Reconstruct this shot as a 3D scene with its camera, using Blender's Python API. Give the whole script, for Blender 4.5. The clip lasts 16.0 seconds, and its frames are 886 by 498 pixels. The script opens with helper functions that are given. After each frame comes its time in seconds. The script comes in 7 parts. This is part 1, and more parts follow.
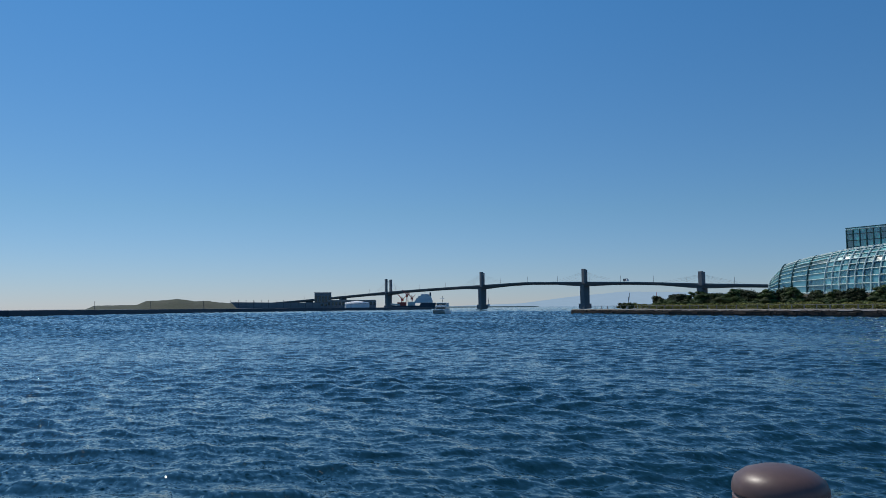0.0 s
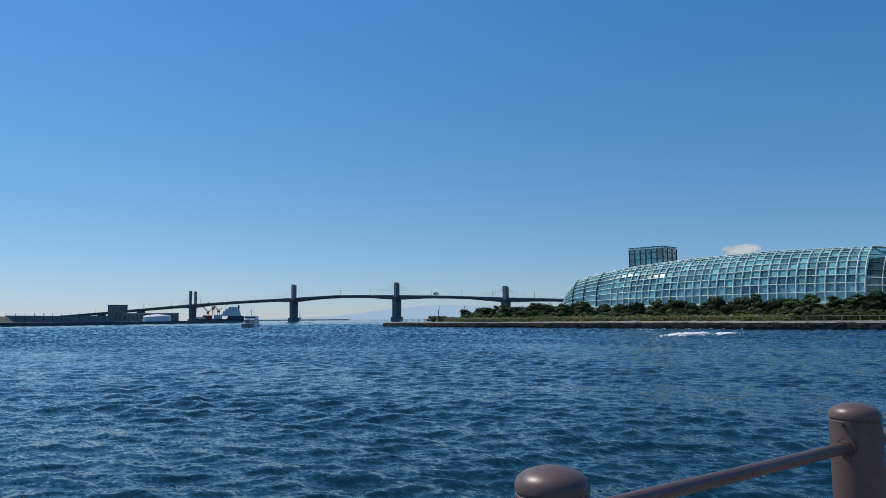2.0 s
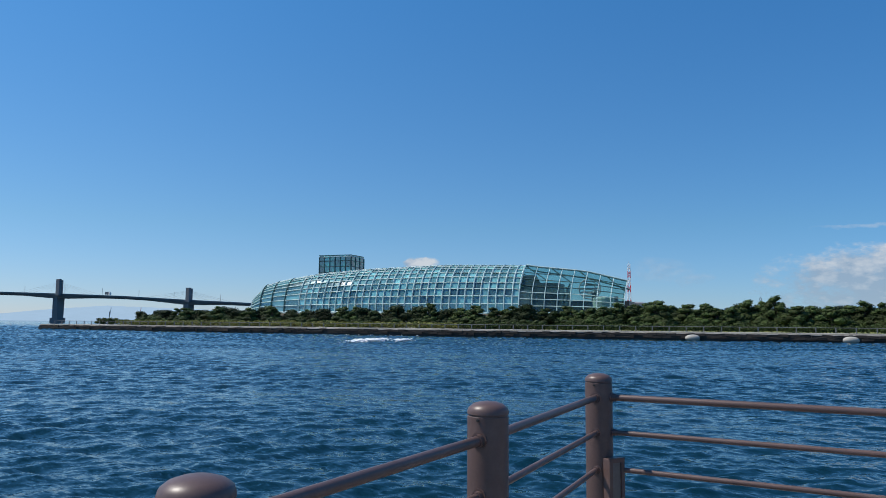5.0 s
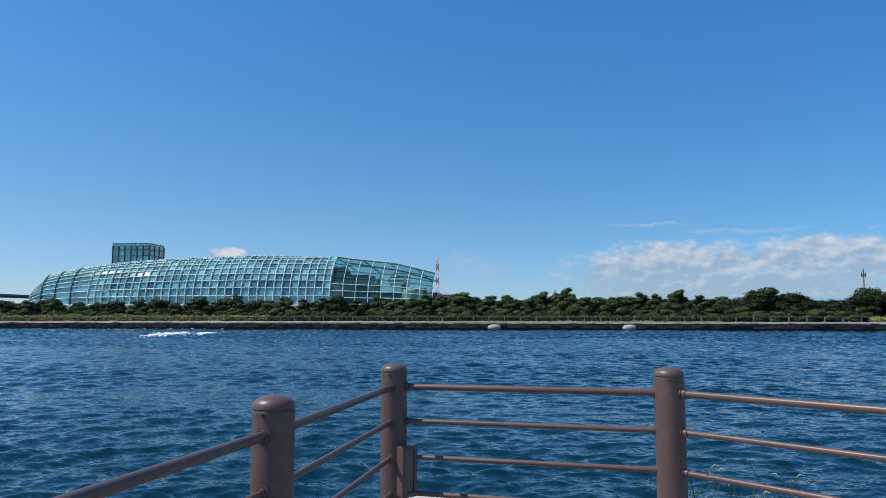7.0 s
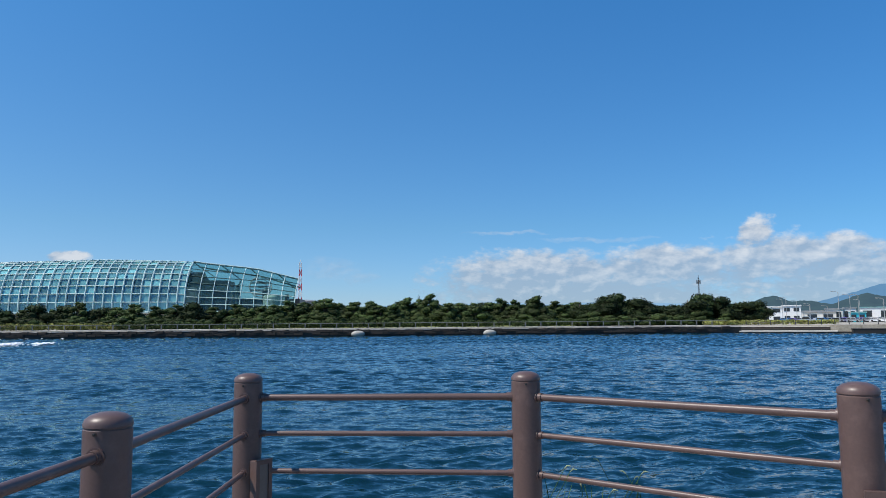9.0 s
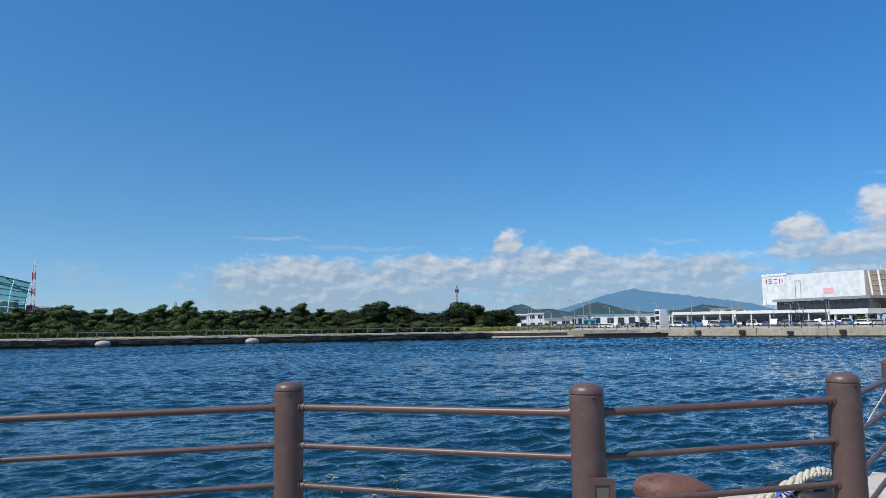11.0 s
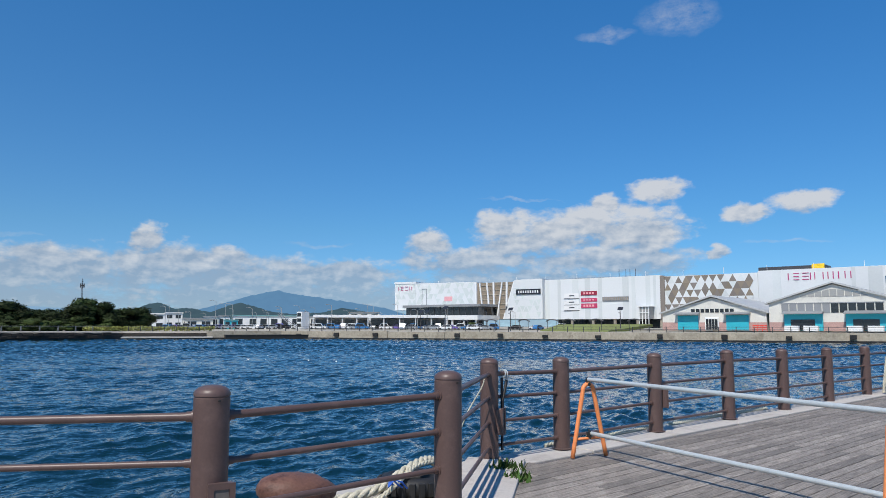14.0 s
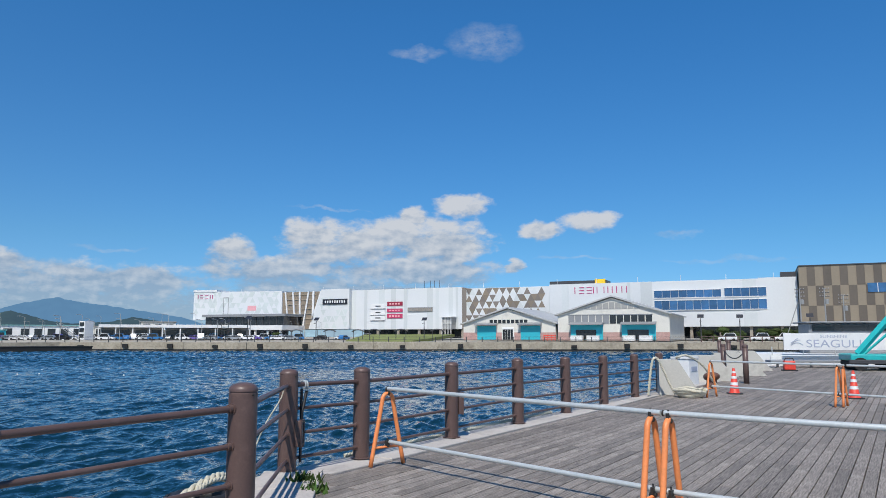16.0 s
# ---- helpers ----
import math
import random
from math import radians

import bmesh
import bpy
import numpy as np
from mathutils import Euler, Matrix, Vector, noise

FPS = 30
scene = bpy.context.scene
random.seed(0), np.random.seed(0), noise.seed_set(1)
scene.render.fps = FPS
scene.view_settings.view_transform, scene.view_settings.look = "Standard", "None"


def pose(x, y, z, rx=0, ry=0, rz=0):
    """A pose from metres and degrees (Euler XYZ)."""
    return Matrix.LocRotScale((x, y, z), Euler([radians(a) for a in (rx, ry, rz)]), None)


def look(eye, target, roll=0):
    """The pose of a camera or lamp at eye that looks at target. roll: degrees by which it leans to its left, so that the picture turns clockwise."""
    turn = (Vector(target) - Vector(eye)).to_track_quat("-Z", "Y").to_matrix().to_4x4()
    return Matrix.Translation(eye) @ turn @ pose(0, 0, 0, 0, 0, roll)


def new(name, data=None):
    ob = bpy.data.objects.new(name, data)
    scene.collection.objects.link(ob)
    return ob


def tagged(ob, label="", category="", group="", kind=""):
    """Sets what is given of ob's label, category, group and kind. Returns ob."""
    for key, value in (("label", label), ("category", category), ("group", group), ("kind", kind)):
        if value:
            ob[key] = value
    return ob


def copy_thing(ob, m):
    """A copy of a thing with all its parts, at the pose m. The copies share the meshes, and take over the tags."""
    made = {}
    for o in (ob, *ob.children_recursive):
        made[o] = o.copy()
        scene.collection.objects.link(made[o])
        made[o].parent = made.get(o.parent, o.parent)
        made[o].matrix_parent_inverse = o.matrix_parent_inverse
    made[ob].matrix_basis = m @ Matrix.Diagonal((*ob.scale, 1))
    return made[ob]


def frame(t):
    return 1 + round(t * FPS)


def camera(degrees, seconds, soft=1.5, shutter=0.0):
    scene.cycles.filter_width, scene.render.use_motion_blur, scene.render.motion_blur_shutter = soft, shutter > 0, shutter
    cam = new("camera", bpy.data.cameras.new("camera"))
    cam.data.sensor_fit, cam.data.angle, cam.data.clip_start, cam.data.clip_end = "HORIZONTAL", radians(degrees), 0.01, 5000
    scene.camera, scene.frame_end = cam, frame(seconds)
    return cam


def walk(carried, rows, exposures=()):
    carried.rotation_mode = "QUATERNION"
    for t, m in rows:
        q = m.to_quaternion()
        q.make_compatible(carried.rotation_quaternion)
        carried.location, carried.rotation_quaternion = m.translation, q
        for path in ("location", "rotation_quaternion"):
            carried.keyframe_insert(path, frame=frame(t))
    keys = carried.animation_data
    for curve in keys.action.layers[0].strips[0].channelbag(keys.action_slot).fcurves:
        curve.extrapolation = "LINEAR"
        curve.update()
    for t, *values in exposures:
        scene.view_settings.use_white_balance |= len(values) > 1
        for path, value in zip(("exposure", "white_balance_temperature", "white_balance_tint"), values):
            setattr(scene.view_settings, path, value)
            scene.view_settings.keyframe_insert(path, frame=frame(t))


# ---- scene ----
cam = camera(63.2, 16.0, soft=0.45)
PATH = [
    (0, (0.18, -0.915, 1.52), (-1.549, 0.078, 1.68), -0.4),
    (0.5, (0.231, -0.951, 1.53), (-1.42, 0.167, 1.694), -0.7),
    (1, (0.274, -0.992, 1.549), (-1.299, 0.232, 1.721), -0.8),
    (1.5, (0.315, -1.032, 1.56), (-1.18, 0.283, 1.742), -0.7),
    (2, (0.348, -1.058, 1.564), (-1.068, 0.342, 1.756), -0.5),
    (2.5, (0.356, -1.052, 1.563), (-0.966, 0.435, 1.765), -0.4),
    (3, (0.371, -1.053, 1.564), (-0.837, 0.527, 1.773), -0.3),
    (3.5, (0.38, -1.049, 1.563), (-0.703, 0.619, 1.774), -0.0),
    (4, (0.389, -1.045, 1.562), (-0.573, 0.695, 1.774), 0.3),
    (6.5, (0.513, -0.997, 1.565), (0.182, 0.967, 1.754), 0.2),
    (7, (0.532, -0.973, 1.561), (0.321, 1.007, 1.747), -0.0),
    (7.5, (0.558, -0.927, 1.562), (0.44, 1.061, 1.75), -0.2),
    (8, (0.565, -0.879, 1.558), (0.518, 1.111, 1.753), -0.2),
    (10.5, (0.537, -0.9, 1.576), (1.156, 0.99, 1.787), -0.9),
    (11, (0.544, -0.918, 1.577), (1.326, 0.91, 1.792), -0.8),
    (11.5, (0.559, -0.898, 1.577), (1.5, 0.854, 1.794), -0.6),
    (12, (0.577, -0.889, 1.573), (1.674, 0.768, 1.795), -0.4),
    (12.5, (0.58, -0.898, 1.575), (1.815, 0.659, 1.801), -0.3),
    (13, (0.587, -0.903, 1.572), (1.938, 0.555, 1.796), -0.1),
    (13.5, (0.604, -0.913, 1.571), (2.057, 0.443, 1.79), 0.0),
    (14, (0.613, -0.927, 1.572), (2.155, 0.33, 1.785), 0.1),
    (14.5, (0.621, -0.934, 1.57), (2.243, 0.218, 1.783), 0.1),
    (15, (0.626, -0.944, 1.571), (2.319, 0.098, 1.79), 0.2),
    (15.5, (0.627, -0.953, 1.568), (2.384, -0.027, 1.802), 0.2),
    (16, (0.603, -0.988, 1.573), (2.417, -0.183, 1.814), -0.0),
]
walk(cam, [(t, look(e, g, r)) for t, e, g, r in PATH], ((0, -0.34), (0.6, -0.2), (1.5, -0.12), (3.5, 0.06), (6.7, 0.17), (7.5, 0.32), (8.3, 0.3), (11, 0.17), (14, 0.06), (16, 0.04)))


# ---------------------------------------------------------------- light
SUN_AZ, SUN_EL = 102.0, 53.0            # degrees to the left of +y, above the horizon
sun_to = Vector((-math.sin(radians(SUN_AZ)) * math.cos(radians(SUN_EL)), math.cos(radians(SUN_AZ)) * math.cos(radians(SUN_EL)), math.sin(radians(SUN_EL))))
world = bpy.data.worlds.new("sky")
world.use_nodes = True
scene.world = world
wn = world.node_tree.nodes
sky = wn.new("ShaderNodeTexSky")
sky.sky_type = "NISHITA"
sky.sun_disc = False
sky.sun_elevation, sky.sun_rotation = radians(SUN_EL), radians(360 - SUN_AZ)
sky.air_density, sky.dust_density, sky.ozone_density = 1.0, 0.0, 2.0
sky.altitude = 0
tint = wn.new("ShaderNodeMix")
tint.data_type, tint.blend_type = "RGBA", "MULTIPLY"
tint.inputs["Factor"].default_value = 1.0
height, sepz, hue = wn.new("ShaderNodeTexCoord"), wn.new("ShaderNodeSeparateXYZ"), wn.new("ShaderNodeValToRGB")
for k, (place, col) in enumerate(((0.0, (0.49, 0.66, 1.10, 1)), (0.13, (0.46, 0.75, 1.02, 1)), (0.42, (0.385, 0.91, 1.29, 1)))):
    stop = hue.color_ramp.elements[k] if k < 2 else hue.color_ramp.elements.new(place)
    stop.position, stop.color = place, col
world.node_tree.links.new(height.outputs["Generated"], sepz.inputs[0])
world.node_tree.links.new(sepz.outputs[2], hue.inputs[0])
world.node_tree.links.new(hue.outputs[0], tint.inputs["B"])
world.node_tree.links.new(sky.outputs[0], tint.inputs["A"])
# a little paler towards the sun, deeper blue away from it
side, warm, drift = wn.new("ShaderNodeMapRange"), wn.new("ShaderNodeMix"), wn.new("ShaderNodeMix")
side.inputs["From Min"].default_value, side.inputs["From Max"].default_value = -0.9, 0.9
warm.data_type = drift.data_type = "RGBA"
drift.blend_type = "MULTIPLY"
drift.inputs["Factor"].default_value = 1.0
warm.inputs["A"].default_value, warm.inputs["B"].default_value = (1.17, 1.05, 0.98, 1), (0.71, 0.94, 1.03, 1)
world.node_tree.links.new(sepz.outputs[0], side.inputs[0])
world.node_tree.links.new(side.outputs[0], warm.inputs["Factor"])
world.node_tree.links.new(tint.outputs["Result"], drift.inputs["A"])
world.node_tree.links.new(warm.outputs["Result"], drift.inputs["B"])
world.node_tree.links.new(drift.outputs["Result"], wn["Background"].inputs[0])
wn["Background"].inputs[1].default_value = 0.095
sun = new("sun", bpy.data.lights.new("sun", "SUN"))
sun.data.energy, sun.data.angle, sun.data.color = 4.0, radians(0.53), (1.0, 0.95, 0.87)
sun.matrix_world = look(sun_to * 50, (0, 0, 0))


# ---------------------------------------------------------------- materials
def nodes(name):
    m = bpy.data.materials.new(name)
    m.use_nodes = True
    t = m.node_tree
    return m, t, t.nodes, t.links, t.nodes["Principled BSDF"]


def mat(name, col, rough=0.6, metal=0.0, var=0.15, scale=3.0, fine=40.0, bump=0.15, dist=0.005, rand=0.0, stain=None, amount=0.35, spec=0.5, stretch=(1, 1, 1)):
    """A painted or plain surface: two scales of mottling, optional stains of another colour, fine relief."""
    m, t, n, l, p = nodes(name)
    tc, mp = n.new("ShaderNodeTexCoord"), n.new("ShaderNodeMapping")
    mp.inputs["Scale"].default_value = stretch
    l.new(tc.outputs["Object"], mp.inputs[0])
    a, b = n.new("ShaderNodeTexNoise"), n.new("ShaderNodeTexNoise")
    a.inputs["Scale"].default_value, a.inputs["Detail"].default_value = scale, 5
    b.inputs["Scale"].default_value, b.inputs["Detail"].default_value = fine, 4
    l.new(mp.outputs[0], a.inputs[0]), l.new(mp.outputs[0], b.inputs[0])
    add = n.new("ShaderNodeMath")
    add.operation = "ADD"
    l.new(a.outputs[0], add.inputs[0]), l.new(b.outputs[0], add.inputs[1])
    rng = n.new("ShaderNodeMapRange")
    rng.inputs["From Min"].default_value, rng.inputs["From Max"].default_value = 0.6, 1.4
    rng.inputs["To Min"].default_value, rng.inputs["To Max"].default_value = 1 - var, 1 + var
    l.new(add.outputs[0], rng.inputs[0])
    value = rng.outputs[0]
    if rand:
        info, r2, mu = n.new("ShaderNodeObjectInfo"), n.new("ShaderNodeMapRange"), n.new("ShaderNodeMath")
        r2.inputs["To Min"].default_value, r2.inputs["To Max"].default_value = 1 - rand, 1 + rand
        l.new(info.outputs["Random"], r2.inputs[0])
        mu.operation = "MULTIPLY"
        l.new(value, mu.inputs[0]), l.new(r2.outputs[0], mu.inputs[1])
        value = mu.outputs[0]
    hsv = n.new("ShaderNodeHueSaturation")
    hsv.inputs["Color"].default_value = (*col, 1)
    l.new(value, hsv.inputs["Value"])
    out = hsv.outputs[0]
    if stain:
        s, ramp, mix = n.new("ShaderNodeTexNoise"), n.new("ShaderNodeMapRange"), n.new("ShaderNodeMix")
        s.inputs["Scale"].default_value, s.inputs["Detail"].default_value, s.inputs["Roughness"].default_value = scale * 1.7, 7, 0.7
        l.new(mp.outputs[0], s.inputs[0])
        ramp.inputs["From Min"].default_value, ramp.inputs["From Max"].default_value = 0.52, 0.68
        ramp.inputs["To Max"].default_value = amount
        l.new(s.outputs[0], ramp.inputs[0])
        mix.data_type = "RGBA"
        l.new(ramp.outputs[0], mix.inputs["Factor"])
        l.new(out, mix.inputs["A"])
        mix.inputs["B"].default_value = (*stain, 1)
        out = mix.outputs["Result"]
    l.new(out, p.inputs["Base Color"])
    p.inputs["Roughness"].default_value, p.inputs["Metallic"].default_value = rough, metal
    p.inputs["Specular IOR Level"].default_value = spec
    if bump:
        bp = n.new("ShaderNodeBump")
        bp.inputs["Strength"].default_value, bp.inputs["Distance"].default_value = bump, dist
        l.new(b.outputs[0], bp.inputs["Height"])
        l.new(bp.outputs[0], p.inputs["Normal"])
    return m


def leaf_mat(name, col, var=0.5):
    m, t, n, l, p = nodes(name)
    geo, info = n.new("ShaderNodeNewGeometry"), n.new("ShaderNodeObjectInfo")
    r, r2, mu = n.new("ShaderNodeMapRange"), n.new("ShaderNodeMapRange"), n.new("ShaderNodeMath")
    r.inputs["To Min"].default_value, r.inputs["To Max"].default_value = 1 - var, 1 + var
    r2.inputs["To Min"].default_value, r2.inputs["To Max"].default_value = 0.7, 1.3
    l.new(geo.outputs["Random Per Island"], r.inputs[0])
    l.new(info.outputs["Random"], r2.inputs[0])
    mu.operation = "MULTIPLY"
    l.new(r.outputs[0], mu.inputs[0]), l.new(r2.outputs[0], mu.inputs[1])
    h, hs = n.new("ShaderNodeMapRange"), n.new("ShaderNodeHueSaturation")
    h.inputs["To Min"].default_value, h.inputs["To Max"].default_value = 0.475, 0.515
    l.new(geo.outputs["Random Per Island"], h.inputs[0])
    hs.inputs["Color"].default_value = (*col, 1)
    l.new(h.outputs[0], hs.inputs["Hue"]), l.new(mu.outputs[0], hs.inputs["Value"])
    l.new(hs.outputs[0], p.inputs["Base Color"])
    p.inputs["Roughness"].default_value, p.inputs["Specular IOR Level"].default_value = 0.7, 0.15
    return m


def water_mat():
    m, t, n, l, p = nodes("sea_water")
    p.inputs["Base Color"].default_value = (0.0018, 0.021, 0.031, 1)
    p.inputs["Roughness"].default_value = 0.05
    p.inputs["IOR"].default_value = 1.42
    tc, geo = n.new("ShaderNodeTexCoord"), n.new("ShaderNodeNewGeometry")
    last = geo.outputs["Normal"]
    for scale, slope, st in ((1.3, 0.2, (0.6, 1.5, 1)), (3.8, 0.22, (0.6, 1.4, 1)), (9.0, 0.13, (0.7, 1.3, 1))):
        mp, nz, sub, mul = n.new("ShaderNodeMapping"), n.new("ShaderNodeTexNoise"), n.new("ShaderNodeVectorMath"), n.new("ShaderNodeVectorMath")
        mp.inputs["Scale"].default_value = st
        mp.inputs["Rotation"].default_value = (0, 0, 0.12 + 0.03 * scale)
        l.new(tc.outputs["Object"], mp.inputs[0]), l.new(mp.outputs[0], nz.inputs[0])
        nz.inputs["Scale"].default_value, nz.inputs["Detail"].default_value, nz.inputs["Distortion"].default_value = scale, 0.8, 0.3
        sub.operation, mul.operation = "SUBTRACT", "MULTIPLY_ADD"
        sub.inputs[1].default_value = (0.5, 0.5, 0.5)
        l.new(nz.outputs["Color"], sub.inputs[0]), l.new(sub.outputs[0], mul.inputs[0])
        mul.inputs[1].default_value = (slope, slope, 0)
        l.new(last, mul.inputs[2])
        last = mul.outputs[0]
        if scale > 8:                       # rare steep facets
            cube, rare = n.new("ShaderNodeVectorMath"), n.new("ShaderNodeVectorMath")
            cube.operation, rare.operation = "MULTIPLY", "MULTIPLY"
            l.new(sub.outputs[0], cube.inputs[0]), l.new(sub.outputs[0], cube.inputs[1])
            l.new(cube.outputs[0], rare.inputs[0]), l.new(sub.outputs[0], rare.inputs[1])
            steep = n.new("ShaderNodeVectorMath")
            steep.operation = "MULTIPLY_ADD"
            l.new(rare.outputs[0], steep.inputs[0]), l.new(last, steep.inputs[2])
            steep.inputs[1].default_value = (14, 14, 0)
            last = steep.outputs[0]
    unit = n.new("ShaderNodeVectorMath")
    unit.operation = "NORMALIZE"
    l.new(last, unit.inputs[0]), l.new(unit.outputs[0], p.inputs["Normal"])
    return m


def glass_mat(name, tint, see=0.45, rough=0.08, clear=(0.72, 0.92, 0.90)):
    """Tinted facade glass: partly clear, partly mirror, tint varying from pane to pane."""
    m, t, n, l, p = nodes(name)
    info, hs, r = n.new("ShaderNodeObjectInfo"), n.new("ShaderNodeHueSaturation"), n.new("ShaderNodeMapRange")
    r.inputs["To Min"].default_value, r.inputs["To Max"].default_value = 0.22, 1.55
    l.new(info.outputs["Random"], r.inputs[0])
    hs.inputs["Color"].default_value = (*tint, 1)
    l.new(r.outputs[0], hs.inputs["Value"])
    l.new(hs.outputs[0], p.inputs["Base Color"])
    p.inputs["Roughness"].default_value, p.inputs["Specular IOR Level"].default_value = rough, 1.0
    p.inputs["IOR"].default_value = 1.9
    tr, mix = n.new("ShaderNodeBsdfTransparent"), n.new("ShaderNodeMixShader")
    tr.inputs[0].default_value = (*clear, 1)
    mix.inputs[0].default_value = see
    l.new(p.outputs[0], mix.inputs[1]), l.new(tr.outputs[0], mix.inputs[2])
    l.new(mix.outputs[0], n["Material Output"].inputs[0])
    return m


def wood_mat():
    m, t, n, l, p = nodes("weathered_deck_wood")
    tc, mp, info = n.new("ShaderNodeTexCoord"), n.new("ShaderNodeMapping"), n.new("ShaderNodeObjectInfo")
    geo = n.new("ShaderNodeNewGeometry")
    mp.inputs["Scale"].default_value = (1.0, 14.0, 14.0)
    l.new(tc.outputs["Object"], mp.inputs[0])
    g, w = n.new("ShaderNodeTexNoise"), n.new("ShaderNodeTexNoise")
    g.inputs["Scale"].default_value, g.inputs["Detail"].default_value, g.inputs["Roughness"].default_value = 4.0, 8, 0.7
    w.inputs["Scale"].default_value, w.inputs["Detail"].default_value = 1.3, 4
    l.new(mp.outputs[0], g.inputs[0]), l.new(tc.outputs["Object"], w.inputs[0])
    sumr, mod = n.new("ShaderNodeMath"), n.new("ShaderNodeMath")
    l.new(geo.outputs["Random Per Island"], sumr.inputs[0]), l.new(info.outputs["Random"], sumr.inputs[1])
    mod.operation = "FRACT"
    l.new(sumr.outputs[0], mod.inputs[0])
    ramp = n.new("ShaderNodeValToRGB")
    ramp.color_ramp.elements[0].position, ramp.color_ramp.elements[0].color = 0.3, (0.086, 0.071, 0.060, 1)
    ramp.color_ramp.elements[1].position, ramp.color_ramp.elements[1].color = 0.72, (0.425, 0.372, 0.320, 1)
    l.new(g.outputs[0], ramp.inputs[0])
    r, r2, mu = n.new("ShaderNodeMapRange"), n.new("ShaderNodeMapRange"), n.new("ShaderNodeMath")
    r.inputs["To Min"].default_value, r.inputs["To Max"].default_value = 0.72, 1.2
    l.new(mod.outputs[0], r.inputs[0])
    r2.inputs["From Min"].default_value, r2.inputs["From Max"].default_value = 0.3, 0.7
    r2.inputs["To Min"].default_value, r2.inputs["To Max"].default_value = 0.8, 1.2
    l.new(w.outputs[0], r2.inputs[0])
    mu.operation = "MULTIPLY"
    l.new(r.outputs[0], mu.inputs[0]), l.new(r2.outputs[0], mu.inputs[1])
    hs = n.new("ShaderNodeHueSaturation")
    l.new(ramp.outputs[0], hs.inputs["Color"]), l.new(mu.outputs[0], hs.inputs["Value"])
    l.new(hs.outputs[0], p.inputs["Base Color"])
    p.inputs["Roughness"].default_value = 0.75
    bp = n.new("ShaderNodeBump")
    bp.inputs["Strength"].default_value, bp.inputs["Distance"].default_value = 0.4, 0.003
    l.new(g.outputs[0], bp.inputs["Height"]), l.new(bp.outputs[0], p.inputs["Normal"])
    return m


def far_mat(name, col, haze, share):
    """Distant land: ground cover with the haze of the air mixed in as emitted colour."""
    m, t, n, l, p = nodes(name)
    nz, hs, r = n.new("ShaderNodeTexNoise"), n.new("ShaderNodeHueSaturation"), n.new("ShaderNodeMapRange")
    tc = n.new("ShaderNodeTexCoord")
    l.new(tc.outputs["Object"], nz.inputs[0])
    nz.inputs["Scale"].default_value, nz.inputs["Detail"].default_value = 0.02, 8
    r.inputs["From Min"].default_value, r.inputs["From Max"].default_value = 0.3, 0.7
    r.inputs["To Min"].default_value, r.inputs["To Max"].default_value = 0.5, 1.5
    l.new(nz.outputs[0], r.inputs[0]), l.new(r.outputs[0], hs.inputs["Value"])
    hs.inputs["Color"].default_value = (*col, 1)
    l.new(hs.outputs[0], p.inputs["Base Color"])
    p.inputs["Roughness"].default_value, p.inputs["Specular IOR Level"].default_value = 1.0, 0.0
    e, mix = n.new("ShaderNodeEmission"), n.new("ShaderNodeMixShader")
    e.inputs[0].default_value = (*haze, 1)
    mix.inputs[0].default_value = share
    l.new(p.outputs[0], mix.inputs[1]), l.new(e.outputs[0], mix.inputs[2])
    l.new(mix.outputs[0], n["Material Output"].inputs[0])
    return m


BROWN = mat("brown_fence_paint", (0.110, 0.068, 0.059), 0.42, 0, 0.12, 2.0, 60, 0.08, 0.002, stain=(0.19, 0.122, 0.105), amount=0.5)
RUST = mat("rusty_bollard_paint", (0.16, 0.075, 0.052), 0.6, 0, 0.3, 4, 40, 0.6, 0.012, stain=(0.055, 0.020, 0.012), amount=0.95)
CONC = mat("pale_kerb_concrete", (0.50, 0.46, 0.42), 0.85, 0, 0.12, 1.5, 30, 0.3, 0.006, stain=(0.25, 0.22, 0.2), amount=0.5)
QUAY = mat("old_quay_concrete", (0.33, 0.29, 0.24), 0.9, 0, 0.25, 0.25, 2.0, 0.4, 0.05, stain=(0.16, 0.14, 0.11), amount=0.7)
QUAY_PALE = mat("pale_promenade_concrete", (0.50, 0.46, 0.41), 0.9, 0, 0.12, 0.2, 2.0, 0.2, 0.02, stain=(0.36, 0.32, 0.27), amount=0.5)
WET = mat("dark_wet_quay_foot", (0.018, 0.017, 0.016), 0.6, 0, 0.3, 0.3, 2.0, 0.5, 0.05)
BLOCKC = mat("grey_block_concrete", (0.52, 0.50, 0.45), 0.85, 0, 0.1, 1.0, 25, 0.25, 0.006, stain=(0.3, 0.28, 0.25), amount=0.5)
ORANGE = mat("orange_stand_paint", (0.84, 0.27, 0.09), 0.45, 0, 0.08, 4, 40, 0.05, stain=(0.55, 0.2, 0.08), amount=0.4)
ZINC = mat("galvanised_steel_pipe", (0.60, 0.63, 0.62), 0.4, 0.3, 0.1, 6, 60, 0.05)
DARKMETAL = mat("dark_clamp_metal", (0.06, 0.055, 0.05), 0.5, 0.6, 0.2)
ROPE = mat("frayed_pale_rope", (0.60, 0.56, 0.44), 0.9, 0, 0.2, 8, 120, 0.8, 0.01, stain=(0.35, 0.31, 0.2), amount=0.5)
RUBBER = mat("black_rubber", (0.016, 0.016, 0.017), 0.6, 0, 0.3, 6, 60, 0.3)
BLUECORD = mat("blue_cord", (0.03, 0.12, 0.5), 0.7)
WEB = mat("black_strap", (0.012, 0.012, 0.014), 0.6)
